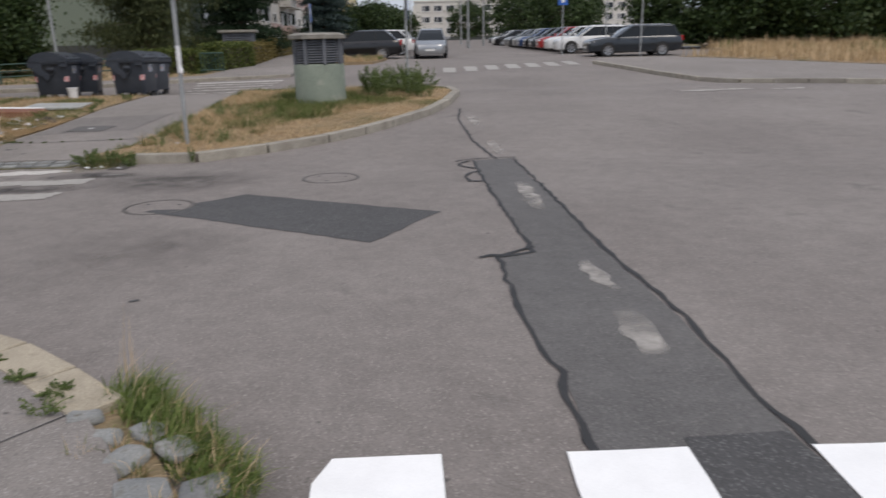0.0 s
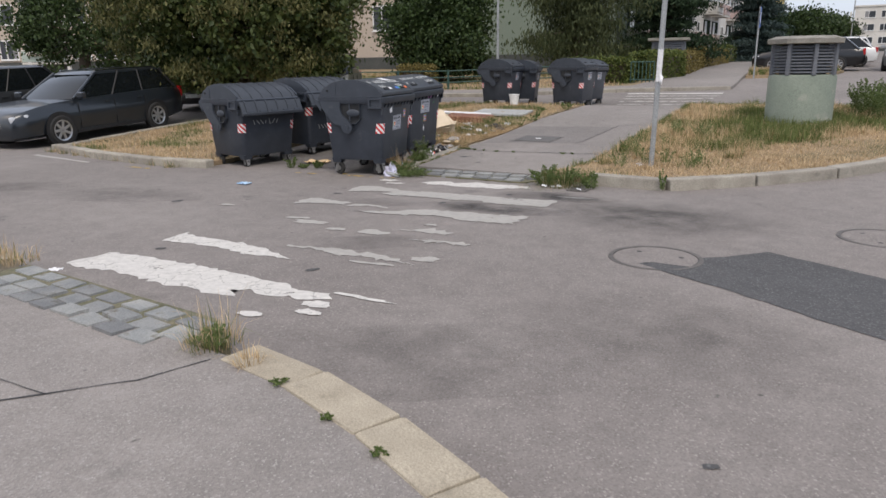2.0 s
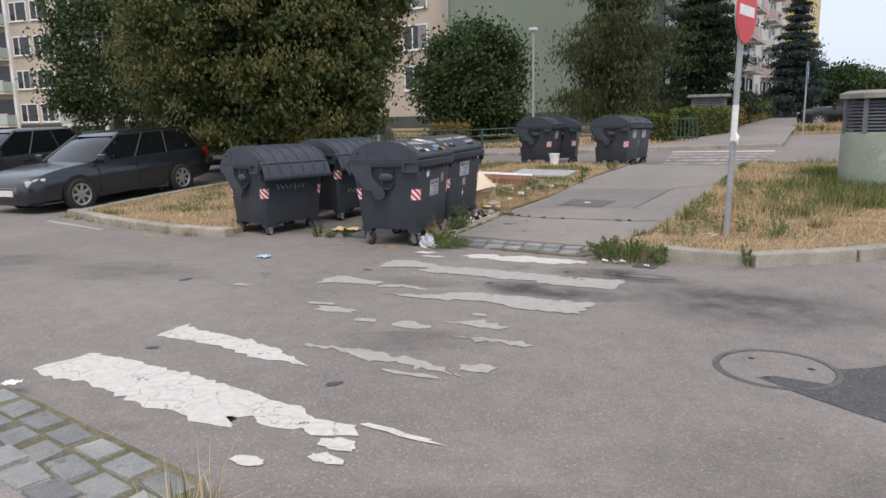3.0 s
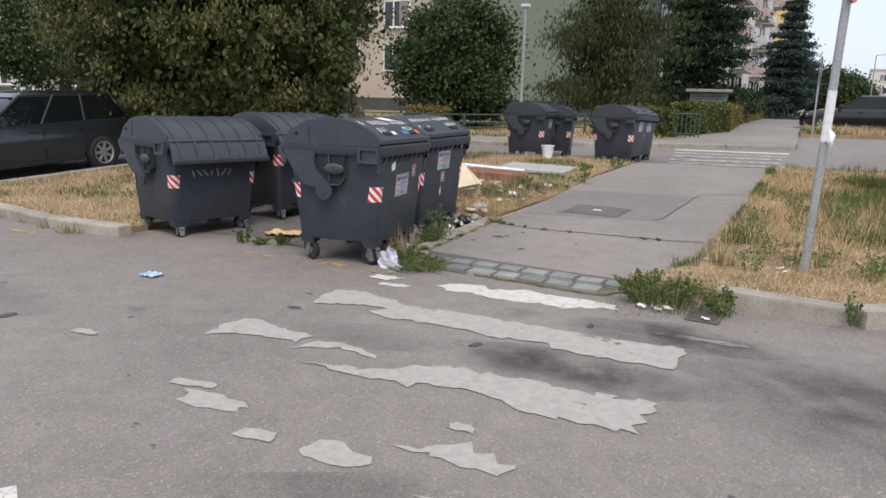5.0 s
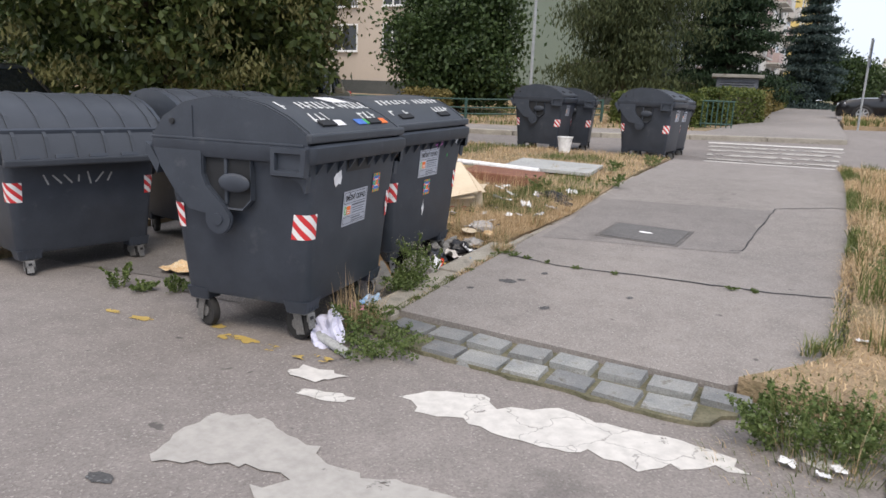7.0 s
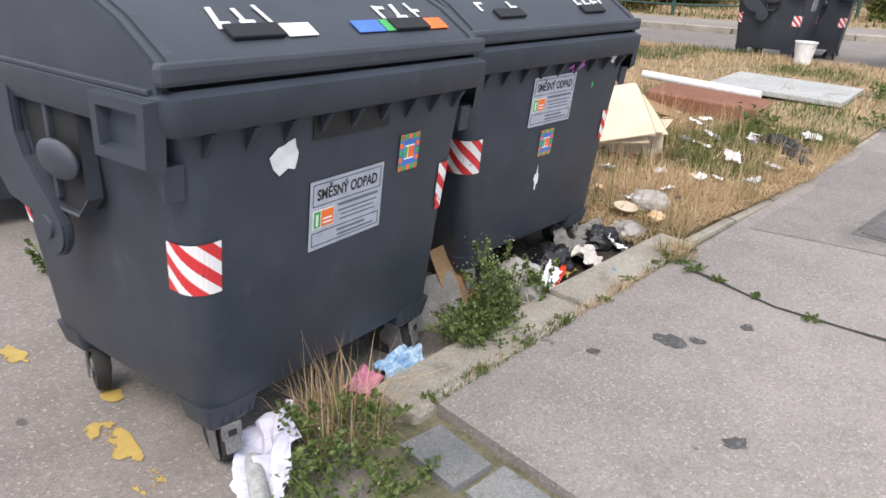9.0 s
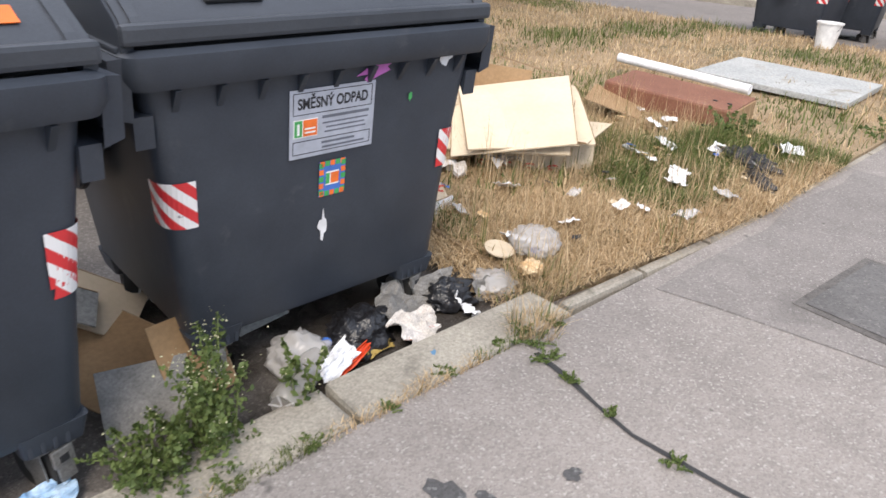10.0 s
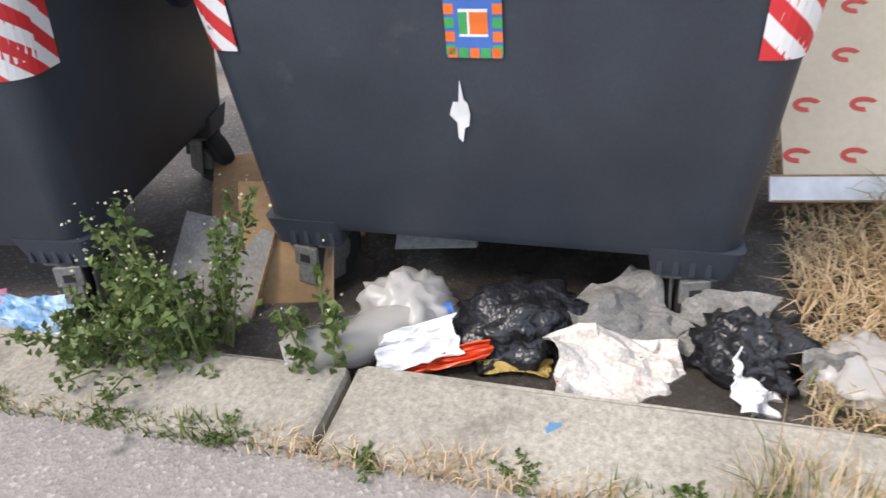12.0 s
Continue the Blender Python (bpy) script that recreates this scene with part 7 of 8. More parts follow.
# walls and floor in the darker brown board, top and flap in the pale one
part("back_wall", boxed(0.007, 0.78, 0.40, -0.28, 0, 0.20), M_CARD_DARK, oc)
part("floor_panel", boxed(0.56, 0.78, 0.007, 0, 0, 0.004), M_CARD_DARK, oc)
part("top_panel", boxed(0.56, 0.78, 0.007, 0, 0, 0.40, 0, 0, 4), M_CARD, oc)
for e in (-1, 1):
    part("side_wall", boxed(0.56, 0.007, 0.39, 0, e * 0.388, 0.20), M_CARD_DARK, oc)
flap_ = part("top_flap", boxed(0.20, 0.74, 0.007, 0.09, 0, 0), M_CARD, oc)
flap_.matrix_basis = pose(0.28, 0, 0.375, 0, 38, 0)
for k, (x, y, z, w, d, rz, mat) in enumerate(((-7.12, 11.32, 0.15, 0.34, 0.28, 20, M_CARD), (-7.02, 11.48, 0.13, 0.30, 0.2, 70, M_CARD_DARK), (-7.2, 11.52, 0.2, 0.3, 0.26, 110, M_CARD), (-6.92, 11.4, 0.11, 0.24, 0.12, 10, M_FABRIC))):
    crumpled("packing_paper", pose(x, y, G(x, y, z), 12 - 9 * k, 18, rz), w, d, 0.13, mat, "crumpled brown packing paper spilling from a carton", 230 + k)
carton_panel("white_board", -6.51, 10.94, 0.105, 55, 0, 104, 0.5, 0.06, M_WHITE, "white board edge lying under the cartons")
crumpled("film", pose(-6.85, 11.7, G(0, 11.7, 0.12), 0, 0, 0), 0.25, 0.2, 0.1, M_CLEARBAG, "clear plastic film in the carton heap", 31)
# no bag here: an added dark lump stands for the shaded gap
stuffed("dark_bag", pose(-7.45, 11.55, G(0, 11.5, 0.08)), (0.16, 0.16, 0.08), 0.4, M_GREYCLOTH, "dark grey lump added for the shaded gap beneath the cartons", 33)
# brown box, board and roll
bx = thing("brown_box", pose(-6.98, 13.62, G(0, 13.5, 0.09), 3, 2, 12), "brown leatherette ottoman box lying on the verge", "box")
part("shell", boxed(0.95, 0.5, 0.16, 0, 0, 0.08, 0.02), M_LEATHER, bx)
part("base_panel", boxed(0.012, 0.46, 0.13, 0.478, 0, 0.08, 0.002), M_CARD_DARK, bx)
for k in range(2):
    part("stud", boxed(0.03, 0.02, 0.006, 0.3 + 0.1 * k, -0.1, 0.163, 0.002), M_BLACK, bx)
bd = thing("grey_board", pose(-6.95, 15.2, G(0, 15.2, 0.12), 2, 1, 8), "weathered grey board lying flat on the verge", "board")
part("panel", boxed(1.25, 1.0, 0.05, 0, 0, 0, 0.008), M_GREYSLAB, bd)
rl = thing("white_tube", pose(-7.45, 14.35, G(0, 14.3, 0.18), 0, 2, 6), "long white cardboard tube behind the brown box", "tube")
part("tube_wall", tubed((-0.6, 0, 0), (0.6, 0, 0), 0.04, None, 14), M_WHITE, rl, "", True)
carton_panel("flattened_carton", -7.2, 13.2, 0.16, 5, 12, 30, 0.4, 0.4, M_CARD_DARK, "reddish carton piece beside the brown box")
stuffed("black_bag", pose(-6.02, 12.95, G(0, 12.9, 0.09), 0, 0, -20), (0.19, 0.07, 0.06), 0.4, M_BLACKBAG, "torn black plastic bag on the verge", 35)
stuffed("black_bag", pose(-5.82, 12.72, G(0, 12.7, 0.09), 0, 0, -40), (0.15, 0.05, 0.035), 0.4, M_BLACKBAG, "torn black plastic strip on the verge", 36)
rng_l = random.Random(77)
for k in range(60):
    x, y = rng_l.uniform(-7.1, -5.75), rng_l.uniform(11.0, 13.4)
    mat = (M_WHITE, M_WHITE, M_CLEARBAG, M_CARD, M_BLUEP, M_FOOD, M_WHITE, M_BLACKBAG)[k % 8]
    s = rng_l.uniform(0.05, 0.16) if mat in (M_WHITE, M_CLEARBAG) else rng_l.uniform(0.03, 0.07)
    crumpled("litter_scrap", pose(x, y, G(x, y, 0.115), rng_l.uniform(-20, 20), rng_l.uniform(-20, 20), rng_l.uniform(0, 180)), s, s * 0.7, s * 0.4, mat, "small torn scrap of litter on dry grass", 100 + k, n=6)
stuffed("bread_lump", pose(-5.83, 10.97, G(0, 11.0, 0.095)), (0.045, 0.05, 0.035), 0.3, M_FOOD, "lump of old bread beside the kerb", 41, "food scrap")
ds = thing("card_disc", pose(-6.02, 10.97, G(0, 11.0, 0.115), 8, 5, 0), "round tan cardboard disc on dry grass", "disc")
part("disc", plate([(0.07 * math.cos(2 * math.pi * i / 24), 0.055 * math.sin(2 * math.pi * i / 24)) for i in range(24)], "z", 0, 0.006), M_CARD, ds)
for k, (x, y) in enumerate(((-3.18, 8.5), (-3.0, 8.55), (-2.7, 8.42), (-3.05, 8.46), (-2.95, 9.9), (-2.35, 9.9), (-2.3, 9.82), (-9.5, 9.0))):
    crumpled("litter_scrap", pose(x, y, G(x, y, 0.02 if y < 9 else 0.12), 10, 10, 40 * k), 0.06, 0.045, 0.03, M_WHITE, "small white scrap of litter among weeds", 150 + k, n=6)
bk = thing("bucket", pose(-7.78, 17.71, G(0, 17.7, 0.065)), "white plastic bucket in front of the far containers", "bucket")
ring = lambda r, z: [(r * math.cos(2 * math.pi * i / 24), r * math.sin(2 * math.pi * i / 24), z) for i in range(24)]
part("shell", loft([ring(0.10, 0.0), ring(0.135, 0.27), ring(0.145, 0.27), ring(0.145, 0.29), ring(0.13, 0.29), ring(0.095, 0.02)], True, True, True), M_SIGNWHITE, bk, "", True)
hd = [(0.14 * math.cos(t_), -0.02 - 0.05 * math.sin(t_), 0.26 - 0.1 * math.sin(t_)) for t_ in [math.pi * i / 10 for i in range(11)]]
part("handle", loft([[(x, y + 0.005 * math.cos(a), z + 0.005 * math.sin(a)) for a in [math.pi * i / 3 for i in range(6)]] for x, y, z in hd]), M_ZINC, bk)
blue = drape("blue_paint_mark", blob(-5.645, 10.34, 0.018, 0.015, 0, 3), 0.0705, 0, plain("dull_blue_paint", (0.10, 0.22, 0.36), 0.8), "small blue paint spot on the kerb", "paint mark")
for k, (x, y, r) in enumerate(((-5.15, 9.98, 0.06), (-5.08, 10.06, 0.03), (-5.3, 9.7, 0.03), (-4.7, 9.6, 0.04), (-4.3, 10.1, 0.03), (-5.0, 10.3, 0.03))):
    drape("oil_stain", blob(x, y, r, r * 0.7, 20 * k, k + 5), 0.063, 0, M_PATCH, "dark sticky stain on the footpath", "stain")
for k, (x, y, r) in enumerate(((-4.11, 7.24, 0.09), (-5.27, 6.9, 0.06), (-0.18, 2.75, 0.035), (-4.9, 4.0, 0.05), (-3.3, 4.1, 0.06), (-3.8, 6.95, 0.05), (-6.6, 5.6, 0.08), (-3.35, 7.8, 0.05))):
    drape("oil_stain", blob(x, y, r, r * 0.55, 15 * k, k + 15), 0.0045, 0, M_PATCH, "dark bitumen spot on the road", "stain")


# ---------------- grass and weeds ----------------
def inside(px, py, poly):
    res = np.zeros(len(px), bool)
    n = len(poly)
    for i in range(n):
        x0, y0 = poly[i]
        x1, y1 = poly[(i + 1) % n]
        cross = ((y0 > py) != (y1 > py)) & (px < (x1 - x0) * (py - y0) / ((y1 - y0) or 1e-9) + x0)
        res ^= cross
    return res


def land_np(x, y):
    return np.interp(y, [p[0] for p in PROFILE], [p[1] for p in PROFILE])


def blades(name, x, y, z, h, w, lean, rng, material, label, parent=None, away=None):
    """Grass blades bent over: each one a tapering strip of two steps."""
    n = len(x)
    a = rng.uniform(0, 2 * np.pi, n) if away is None else away
    dx, dy = np.cos(a), np.sin(a)
    sx, sy = -dy * w / 2, dx * w / 2
    l1, l2 = lean * 0.6, np.minimum(lean * 1.35, 2.2)
    m = np.stack([x + dx * np.sin(l1) * h * 0.55, y + dy * np.sin(l1) * h * 0.55, z + np.cos(l1) * h * 0.55], 1)
    t = m + np.stack([dx * np.sin(l2) * h * 0.5, dy * np.sin(l2) * h * 0.5, np.cos(l2) * h * 0.5], 1)
    s = np.stack([sx, sy, np.zeros(n)], 1)
    base = np.stack([x, y, z], 1)
    verts = np.stack([base - s, base + s, m + s * 0.7, m - s * 0.7, t], 1).reshape(-1, 3)
    i = np.arange(n) * 5
    tri = np.concatenate([np.stack([i, i + 1, i + 2], 1), np.stack([i, i + 2, i + 3], 1), np.stack([i + 3, i + 2, i + 4], 1)])
    me = bpy.data.meshes.new(name)
    me.vertices.add(len(verts))
    me.vertices.foreach_set("co", verts.astype(np.float32).ravel())
    me.loops.add(len(tri) * 3)
    me.loops.foreach_set("vertex_index", tri.astype(np.int32).ravel())
    me.polygons.add(len(tri))
    me.polygons.foreach_set("loop_start", np.arange(0, len(tri) * 3, 3, dtype=np.int32))
    me.update(calc_edges=True)
    me.materials.append(material)
    ob = new(name, me)
    ob.parent = parent
    ob["kind"] = "stuff"
    if label:
        tagged(ob, label, "grass", kind="stuff")
    return ob


def patchy(x, y, scale, seed):
    return np.array([noise.noise(Vector((px * scale + seed, py * scale, seed * 0.37))) for px, py in zip(x, y)])


def sward(poly, n, h, w, lift, seed, label, green_above=0.12, lean=(0.2, 1.35), scale=0.8):
    """Straw and green grass over an area, green in patches."""
    rng = np.random.default_rng(seed)
    xs, ys = [p[0] for p in poly], [p[1] for p in poly]
    x, y = rng.uniform(min(xs), max(xs), n * 3), rng.uniform(min(ys), max(ys), n * 3)
    ok = inside(x, y, poly)
    x, y = x[ok][:n], y[ok][:n]
    g = patchy(x, y, scale, seed) + rng.normal(0, 0.12, len(x))
    tuft = 0.55 + 0.9 * np.clip(patchy(x, y, scale * 2.7, seed + 9) + 0.35, 0, 1)
    hh = rng.uniform(h[0], h[1], len(x)) * tuft
    ww = rng.uniform(0.6, 1.3, len(x)) * w
    ln = rng.uniform(lean[0], lean[1], len(x))
    z = land_np(x, y) + lift
    dry = g < green_above
    blades("dry_grass", x[dry], y[dry], z[dry], hh[dry], ww[dry], ln[dry], rng, M_STRAW, "straw-coloured dry grass, " + label)
    grn = ~dry
    blades("green_grass", x[grn], y[grn], z[grn], hh[grn], ww[grn] * 1.2, ln[grn] * 0.7, rng, M_GREEN, "green grass tufts, " + label)


NEAR_LITTER = [(-7.6, 10.95), (-5.66, 10.93), (-5.59, 12.4), (-5.70, 13.6), (-7.7, 13.6)]
sward(NEAR_LITTER, 52000, (0.04, 0.13), 0.0045, 0.07, 4, "matted among the litter", 0.22, (1.0, 1.62), 1.3)
sward(NEAR_LITTER, 3600, (0.12, 0.30), 0.003, 0.07, 74, "standing thin among the litter", 0.2, (0.05, 0.7), 1.3)
sward([(-7.5, 10.76), (-5.74, 10.74), (-5.72, 11.0), (-7.5, 11.0)], 4000, (0.04, 0.14), 0.0045, 0.03, 24, "along the edge of the stand", 0.5, (1.0, 1.62), 1.3)
sward(ISLAND_L, 46000, (0.03, 0.12), 0.008, 0.07, 5, "on the verge behind the bins", 0.22, (0.4, 1.5))
sward(ISLAND_R, 76000, (0.02, 0.10), 0.006, 0.11, 6, "on the traffic island", 0.16, (0.9, 1.6), 0.6)
sward([(-3.0, 10.6), (-1.6, 11.2), (0.2, 13.2), (1.3, 15), (1.9, 18.8), (-3.1, 18.6)], 30000, (0.05, 0.21), 0.007, 0.11, 16, "growing tall round the vent shaft", -0.1, (0.3, 1.3), 0.5)
sward([(-3.24, 9.6), (-3.0, 9.6), (-2.95, 12.6), (-3.1, 16.4), (-3.3, 18.9), (-3.44, 18.9), (-3.24, 16.4), (-3.1, 12.6), (-3.12, 9.9)], 7000, (0.03, 0.15), 0.005, 0.08, 46, "spilling over the footpath's edge", 0.05, (0.5, 1.5), 0.9)
sward([(-40, 22.0), (-20, 22.6), (-11.4, 24.3), (-7.2, 26.2), (-7.2, 36), (-40, 36)], 20000, (0.06, 0.2), 0.03, 0.08, 7, "on the lawn by the fence", 0.1)
sward([(-3.7, 31.3), (-0.9, 32.4), (-0.5, 35.4), (-3.95, 35.1)], 5000, (0.1, 0.3), 0.025, 0.12, 8, "on the small far verge", 0.15, (0.1, 0.8))
sward([(60, 18.5), (40, 19.8), (18.4, 24.6), (13.2, 31.2), (16.8, 33), (18.5, 42), (40, 40), (60, 34)], 34000, (0.2, 0.6), 0.04, 0.14, 9, "standing tall below the dark trees", 0.35, (0.1, 0.7), 0.3)


def tuft(name, x, y, z, r, n, h, w, material, label, seed, lean=(0.1, 0.9), dry=0.0, droop=None):
    """A clump of grass rooted in one spot."""
    rng = np.random.default_rng(seed)
    t = thing(name, pose(x, y, z), label, "weed")
    a, q = rng.uniform(0, 2 * np.pi, n), r * np.sqrt(rng.uniform(0, 1, n))
    px, py = q * np.cos(a), q * np.sin(a)
    hh, ww, ln = h[0] * 0.6 + (h[1] - h[0] * 0.6) * rng.uniform(0, 1, n) ** 2.2, w * rng.uniform(0.6, 1.3, n), rng.uniform(0.1, 1.5, n) ** 1.2
    if droop is not None:
        ln = rng.uniform(lean[0], lean[1], n)
    k = int(n * (1 - dry))
    zz = np.zeros(n)
    aw = a + rng.normal(0, 0.7, n) if droop is None else radians(droop) + rng.normal(0, 0.8, n)
    if k:
        blades("blade_clump", px[:k], py[:k], zz[:k], hh[:k], ww[:k], ln[:k], rng, material, "", t, aw[:k])
    if k < n:
        blades("dry_blade_clump", px[k:], py[k:], zz[k:], hh[k:] * 1.25, ww[k:] * 0.8, ln[k:] * 0.8, rng, M_STRAW, "", t, aw[k:])
    return t


def leafy_weed(x, y, z, r, h, n, label, seed, leaf=0.035, flowers=40, stems=14, dry_stems=0):
    """A branching weed: thin stems, many leaves, tiny flower heads."""
    rng = np.random.default_rng(seed)
    t = thing("weed", pose(x, y, z), label, "weed")
    sb = bmesh.new()
    pts, tips = [], []
    for i in range(stems):
        a = rng.uniform(0, 2 * np.pi)
        b = Vector((float(r * 0.25 * np.cos(a)), float(r * 0.25 * np.sin(a)), 0))
        q = float(rng.uniform(0.3, 1.0))
        top = Vector((float(r * q * np.cos(a)), float(r * q * np.sin(a)), float(h * rng.uniform(0.5, 1.0) * (1.1 - 0.4 * q))))
        mid = (b + top) / 2 + Vector((0, 0, float(h) * 0.12))
        tube(sb, b, mid, 0.003, 0.0024, 5, False)
        tube(sb, mid, top, 0.0024, 0.001, 5, False)
        m = n // stems
        u = rng.uniform(0.1, 1.0, m)
        line = np.where((u < 0.5)[:, None], np.array(b) + np.outer(u * 2, np.array(mid - b)), np.array(mid) + np.outer(u * 2 - 1, np.array(top - mid)))
        pts.append(line + rng.normal(size=(m, 3)) * np.array([1, 1, 0.6]) * r * 0.14 * (1.15 - u)[:, None])
        tips.append(np.array(top) + rng.normal(size=(max(1, flowers // stems), 3)) * np.array([0.022, 0.022, 0.016]))
    part("stem", sb, M_STEM, t)["kind"] = "stuff"
    p = np.concatenate(pts)
    p[:, 2] = np.maximum(p[:, 2], 0.012)
    leaf_mesh("foliage", p, leaf, rng, M_WEED, t, droop=np.array([0, 0, -0.2]))
    if flowers:
        fl = np.concatenate(tips)
        leaf_mesh("bloom", fl, 0.0062, rng, M_FLOWER, t, ratio=1.0, label="tiny pale flower heads")["kind"] = "stuff"
    return t


leafy_weed(-5.72, 9.62, G(0, 9.6, 0.02), 0.2, 0.44, 1100, "tall thin green weed with tiny white flowers between the bins", 1, 0.02, 170, 13)
leafy_weed(-5.70, 9.48, G(0, 9.5, 0.02), 0.25, 0.16, 800, "low bushy green weed between the bins", 101, 0.019, 40, 20)
leafy_weed(-5.73, 9.88, G(0, 9.9, 0.02), 0.11, 0.28, 220, "thin green weed sprig beside the kerb", 102, 0.026, 20, 7)
leafy_weed(-5.66, 9.42, G(0, 9.4, 0.06), 0.18, 0.16, 700, "low green weed spilling over the kerb", 2, 0.022, 30, 14)
leafy_weed(-5.80, 9.56, G(0, 9.5, 0.02), 0.12, 0.2, 120, "thin green weed beside cardboard", 3, 0.028, 50, 10)
leafy_weed(-5.22, 8.56, -0.04, 0.32, 0.13, 1600, "low spreading green weed beside the setts", 4, 0.02, 0, 22)
leafy_weed(-5.48, 8.68, 0.0, 0.24, 0.2, 1000, "green weed at the container's wheel", 5, 0.022, 20, 16)
tuft("dry_tuft", -5.56, 8.76, 0.0, 0.15, 420, (0.06, 0.26), 0.0042, M_GREEN, "tall dry grass tuft by the container's wheel", 6, (0.1, 0.7), 0.85)
tuft("dry_tuft", -5.60, 8.72, -0.01, 0.13, 26, (0.22, 0.44), 0.007, M_STRAW, "few thick straw stalks by the container's wheel", 66, (0.0, 0.35), 0.0, 250)
leafy_weed(-3.22, 8.68, -0.04, 0.26, 0.3, 1700, "bushy green weed beside the drain", 7, 0.022, 40, 22)
leafy_weed(-2.98, 8.74, -0.04, 0.26, 0.3, 1700, "bushy green weed with white flowers at the kerb end", 8, 0.022, 130, 24)
leafy_weed(-2.62, 8.66, -0.04, 0.20, 0.24, 600, "green weed growing round the drain", 9, 0.03, 20, 16)
tuft("grass_tuft", -3.02, 8.72, -0.045, 0.26, 460, (0.06, 0.3), 0.005, M_GREEN, "long grass tuft at the kerb end", 10, (0.2, 0.9), 0.25)
tuft("grass_tuft", -3.2, 8.46, -0.042, 0.3, 260, (0.03, 0.09), 0.004, M_GREEN, "matted grass beside the drain", 11, (0.7, 1.5), 0.3, 200)
leafy_weed(-1.78, 8.86, -0.02, 0.07, 0.3, 160, "upright green weed in a kerb joint", 12, 0.03, 0, 8)
tuft("grass_tuft", -2.64, 2.54, 0.10, 0.15, 300, (0.05, 0.27), 0.005, M_GREEN, "mixed dry and green tuft at the kerb end", 13, (0.1, 0.9), 0.5)
leafy_weed(-2.6, 2.5, 0.10, 0.12, 0.15, 180, "green weed at the kerb end", 14, 0.02, 0, 10)
tuft("grass_tuft", -2.3, 2.46, 0.09, 0.07, 120, (0.04, 0.16), 0.005, M_STRAW, "dry stalks at the kerb end", 15, (0.1, 0.8))
for k in range(9):
    u = k / 8
    tuft("grass_tuft", 0.40 + 0.66 * u + 0.02 * math.sin(3 * k), 1.32 - 0.74 * u, 0.05, 0.12, 420, (0.07, 0.22 - 0.06 * u), 0.006, M_LUSH, "drooping green grass along the cobbled corner", 16 + 200 * k, (0.4, 1.45), 0.03 + 0.1 * u, 20)
for k, (x, y) in enumerate(((0.52, 0.85), (0.68, 0.68), (0.86, 0.66), (0.42, 0.80), (0.84, 0.45))):
    tuft("grass_tuft", x, y, 0.06, 0.05, 60, (0.03, 0.10), 0.005, M_GREEN, "short grass between rounded cobbles", 18 + 100 * k, (0.4, 1.4), 0.4)
tuft("dry_tuft", 0.36, 1.42, 0.06, 0.06, 14, (0.2, 0.42), 0.004, M_STRAW, "few tall dry stalks at the pavement corner", 17, (0.0, 0.3), 0.0, 60)
leafy_weed(0.10, 1.12, 0.1, 0.14, 0.06, 260, "flat green weed in the pavement crack", 19, 0.014, 0, 10)
leafy_weed(0.0, 0.8, 0.1, 0.10, 0.05, 180, "flat green weed in the pavement crack", 20, 0.014, 0, 8)
for k, (x, y, r) in enumerate(((-0.42, 1.62, 0.09), (-0.18, 1.45, 0.11), (0.08, 1.3, 0.12), (-0.9, 1.9, 0.05), (-1.25, 2.08, 0.05), (-1.6, 2.2, 0.04), (-2.0, 2.36, 0.06))):
    leafy_weed(x, y, 0.1, r * 0.95, r * 0.35, int(4200 * r), "small green weed along the kerb joint", 30 + k, 0.012, 0, 12)
for k, (x, y) in enumerate(((-6.2, 2.9), (-5.9, 2.95), (-5.55, 2.98), (-5.25, 3.0), (-6.7, 2.85), (-7.4, 2.8))):
    tuft("grass_tuft", x, y, 0.09, 0.15, 200, (0.03, 0.17), 0.006, M_GREEN, "dry grass tuft along the low kerb", 40 + k, (0.2, 1.0), 0.75)
rng_w = random.Random(9)
sward([(-5.445, 9.05), (-5.5, 9.05), (-5.59, 10.9), (-5.54, 10.9)], 1700, (0.01, 0.05), 0.003, 0.06, 55, "in the joint beside the kerb", 0.05, (0.5, 1.5), 3.0)
for k in range(0, 15, 2):
    y = 9.05 + 0.125 * k
    x = -5.475 + 0.02 * math.sin(k) - 0.045 * (y - 9)
    if k % 4 == 3:
        tuft("grass_tuft", x, y, G(x, y, 0.06), 0.035, 70, (0.02, 0.07), 0.003, M_GREEN, "small tuft in the kerb joint", 60 + k, (0.3, 1.3), 0.6)
    else:
        leafy_weed(x, y, G(x, y, 0.06), 0.05, 0.025, 170, "tiny green weed in the kerb joint", 60 + k, 0.009, 0, 9)
for k, (x, y, r) in enumerate(((-5.52, 10.66, 0.10), (-5.40, 10.62, 0.07), (-5.28, 10.6, 0.05), (-5.1, 10.57, 0.04), (-4.85, 10.55, 0.05), (-4.55, 10.57, 0.04), (-3.75, 10.68, 0.06), (-3.6, 10.7, 0.05))):
    leafy_weed(x, y, G(x, y, 0.06), r, 0.035, int(4000 * r), "small green weed in the footpath joint", 90 + k, 0.011, 0, 10)
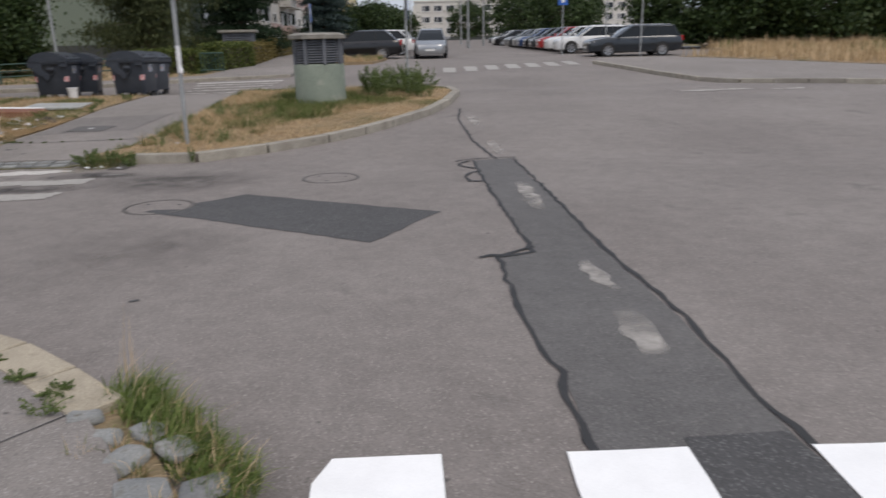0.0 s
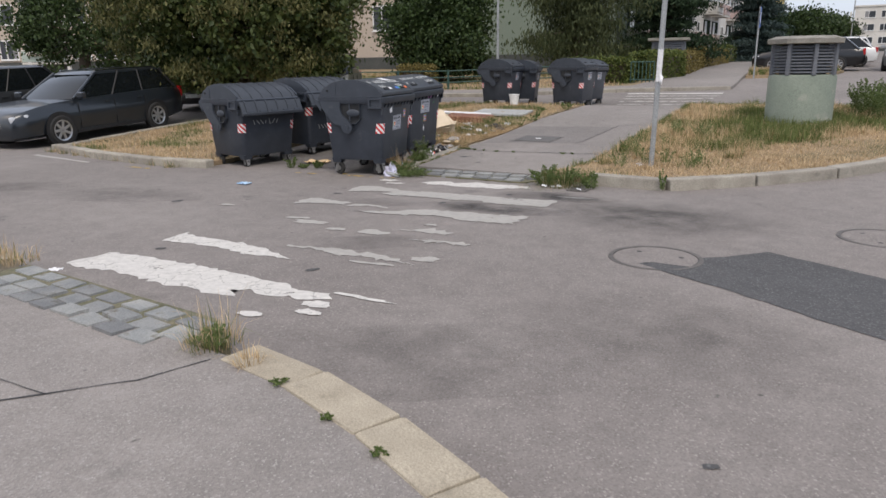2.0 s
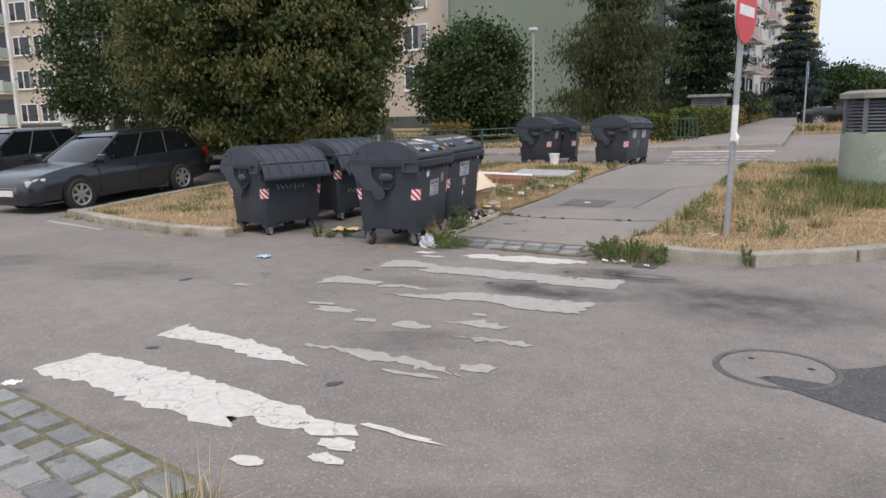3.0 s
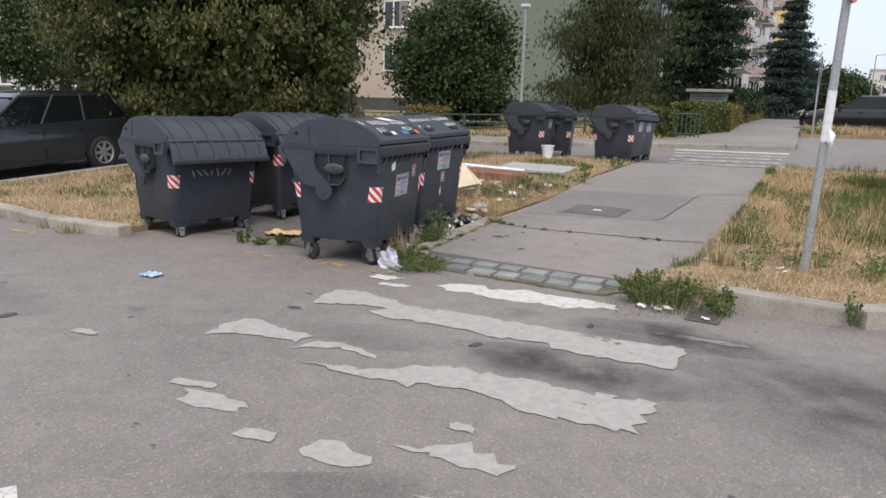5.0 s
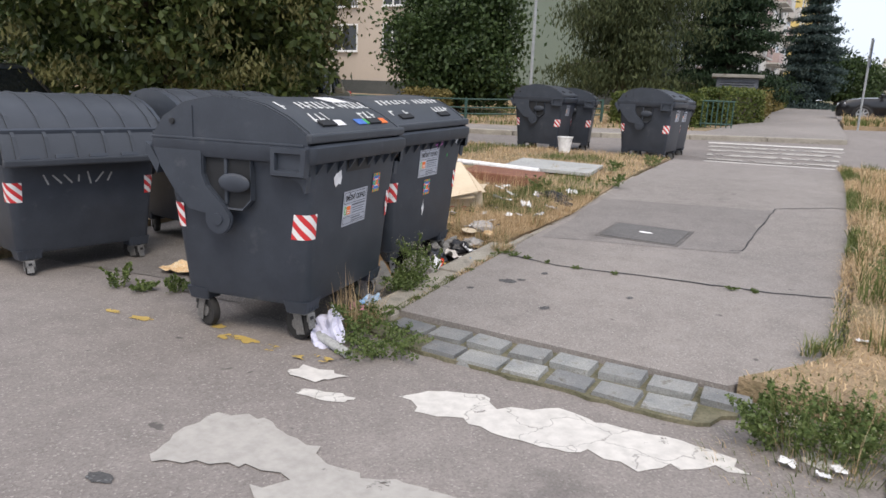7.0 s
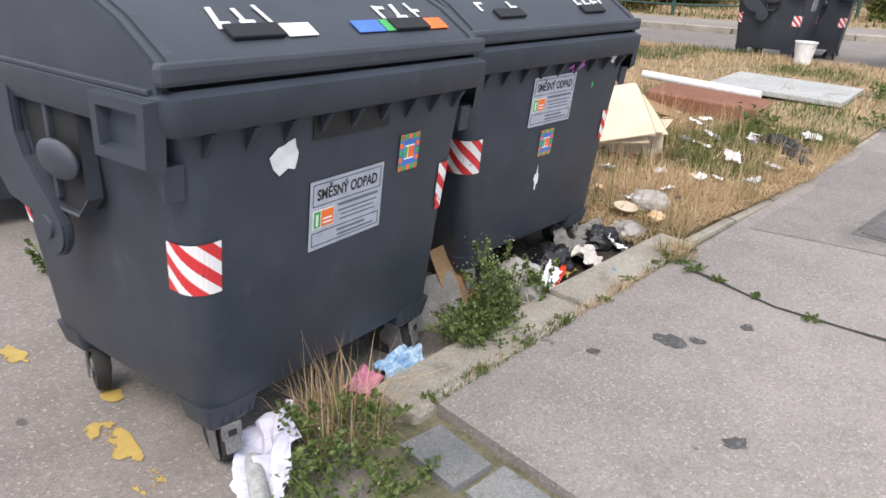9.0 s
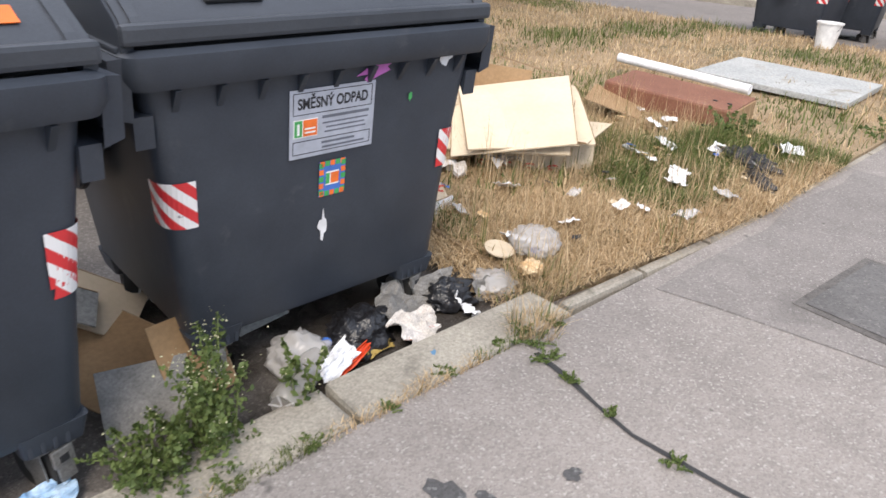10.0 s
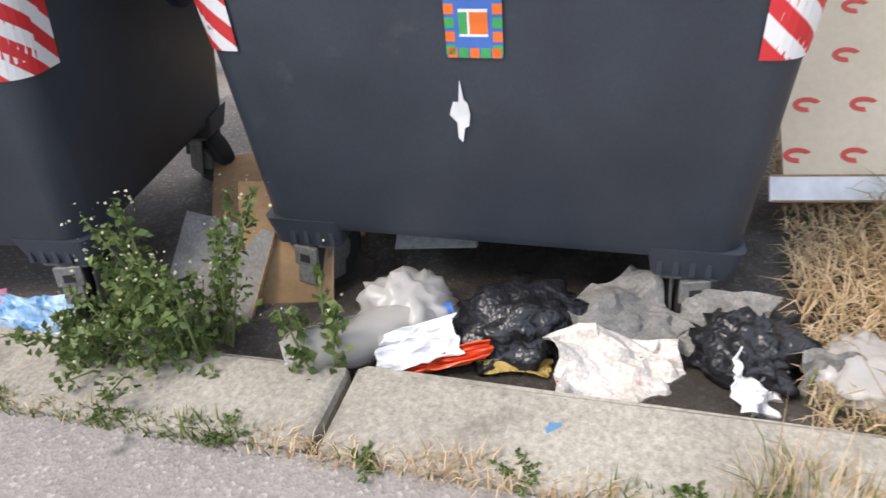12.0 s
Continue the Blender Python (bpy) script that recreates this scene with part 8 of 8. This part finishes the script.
tuft("dry_tuft", -5.56, 10.72, G(0, 10.7, 0.065), 0.10, 300, (0.04, 0.13), 0.0035, M_GREEN, "dry grass tuft at the kerb's end", 99, (0.2, 1.3), 0.75)
tuft("dry_tuft", -5.78, 10.98, G(0, 11, 0.08), 0.15, 420, (0.05, 0.16), 0.0035, M_GREEN, "dry grass tuft at the kerb's end", 98, (0.3, 1.4), 0.7)
for k in range(9):
    x, y = -13.2 + 0.5 * k, 8.28 - 0.06 * k
    tuft("grass_tuft", x, y - 0.14, G(x, y, 0.0), 0.14, 130, (0.05, 0.16), 0.007, M_GREEN, "grass tuft along the verge kerb", 110 + k, (0.2, 1.1), 0.45)
for k, (x, y) in enumerate(((-7.4, 8.45), (-7.0, 8.62), (-7.2, 8.5))):
    leafy_weed(x, y, -0.04, 0.12, 0.2 - 0.06 * k, 240, "green weed between the containers", 130 + k, 0.03, 0, 10)
for k in range(10):
    x, y = rng_w.uniform(0.3, 1.8), rng_w.uniform(15.4, 17.4)
    leafy_weed(x, y, G(x, y, 0.11), 0.42, 0.85, 1500, "tall green weed bush on the traffic island", 140 + k, 0.034, 36, 18)
for k in range(16):
    x, y = rng_w.uniform(-2.85, -1.5), rng_w.uniform(9.7, 13.5)
    leafy_weed(x, y, G(x, y, 0.11), 0.18, 0.28, 180, "wild flower weed on the traffic island", 160 + k, 0.022, 60, 12)
for k, (x, y) in enumerate(((-6.2, 15.6), (-5.9, 16.6), (-5.75, 14.2), (-6.4, 13.4))):
    leafy_weed(x, y, G(x, y, 0.085), 0.2, 0.22, 240, "green weed at the footpath's edge", 170 + k, 0.035, 0, 10)
rng_v = random.Random(31)
for k in range(26):
    x, y = rng_v.uniform(-2.9, -0.9), rng_v.uniform(9.6, 13.5)
    if y < 9.3 + max(0.0, (x + 1.9) * 0.9) + 0.1:
        continue
    tuft("dry_tuft", x, y, G(x, y, 0.11), rng_v.uniform(0.08, 0.2), 170, (0.05, rng_v.uniform(0.16, 0.3)), 0.005, M_GREEN, "uneven dry grass tuft on the traffic island", 300 + k, (0.2, 1.2), rng_v.choice((0.95, 0.8, 0.4)))
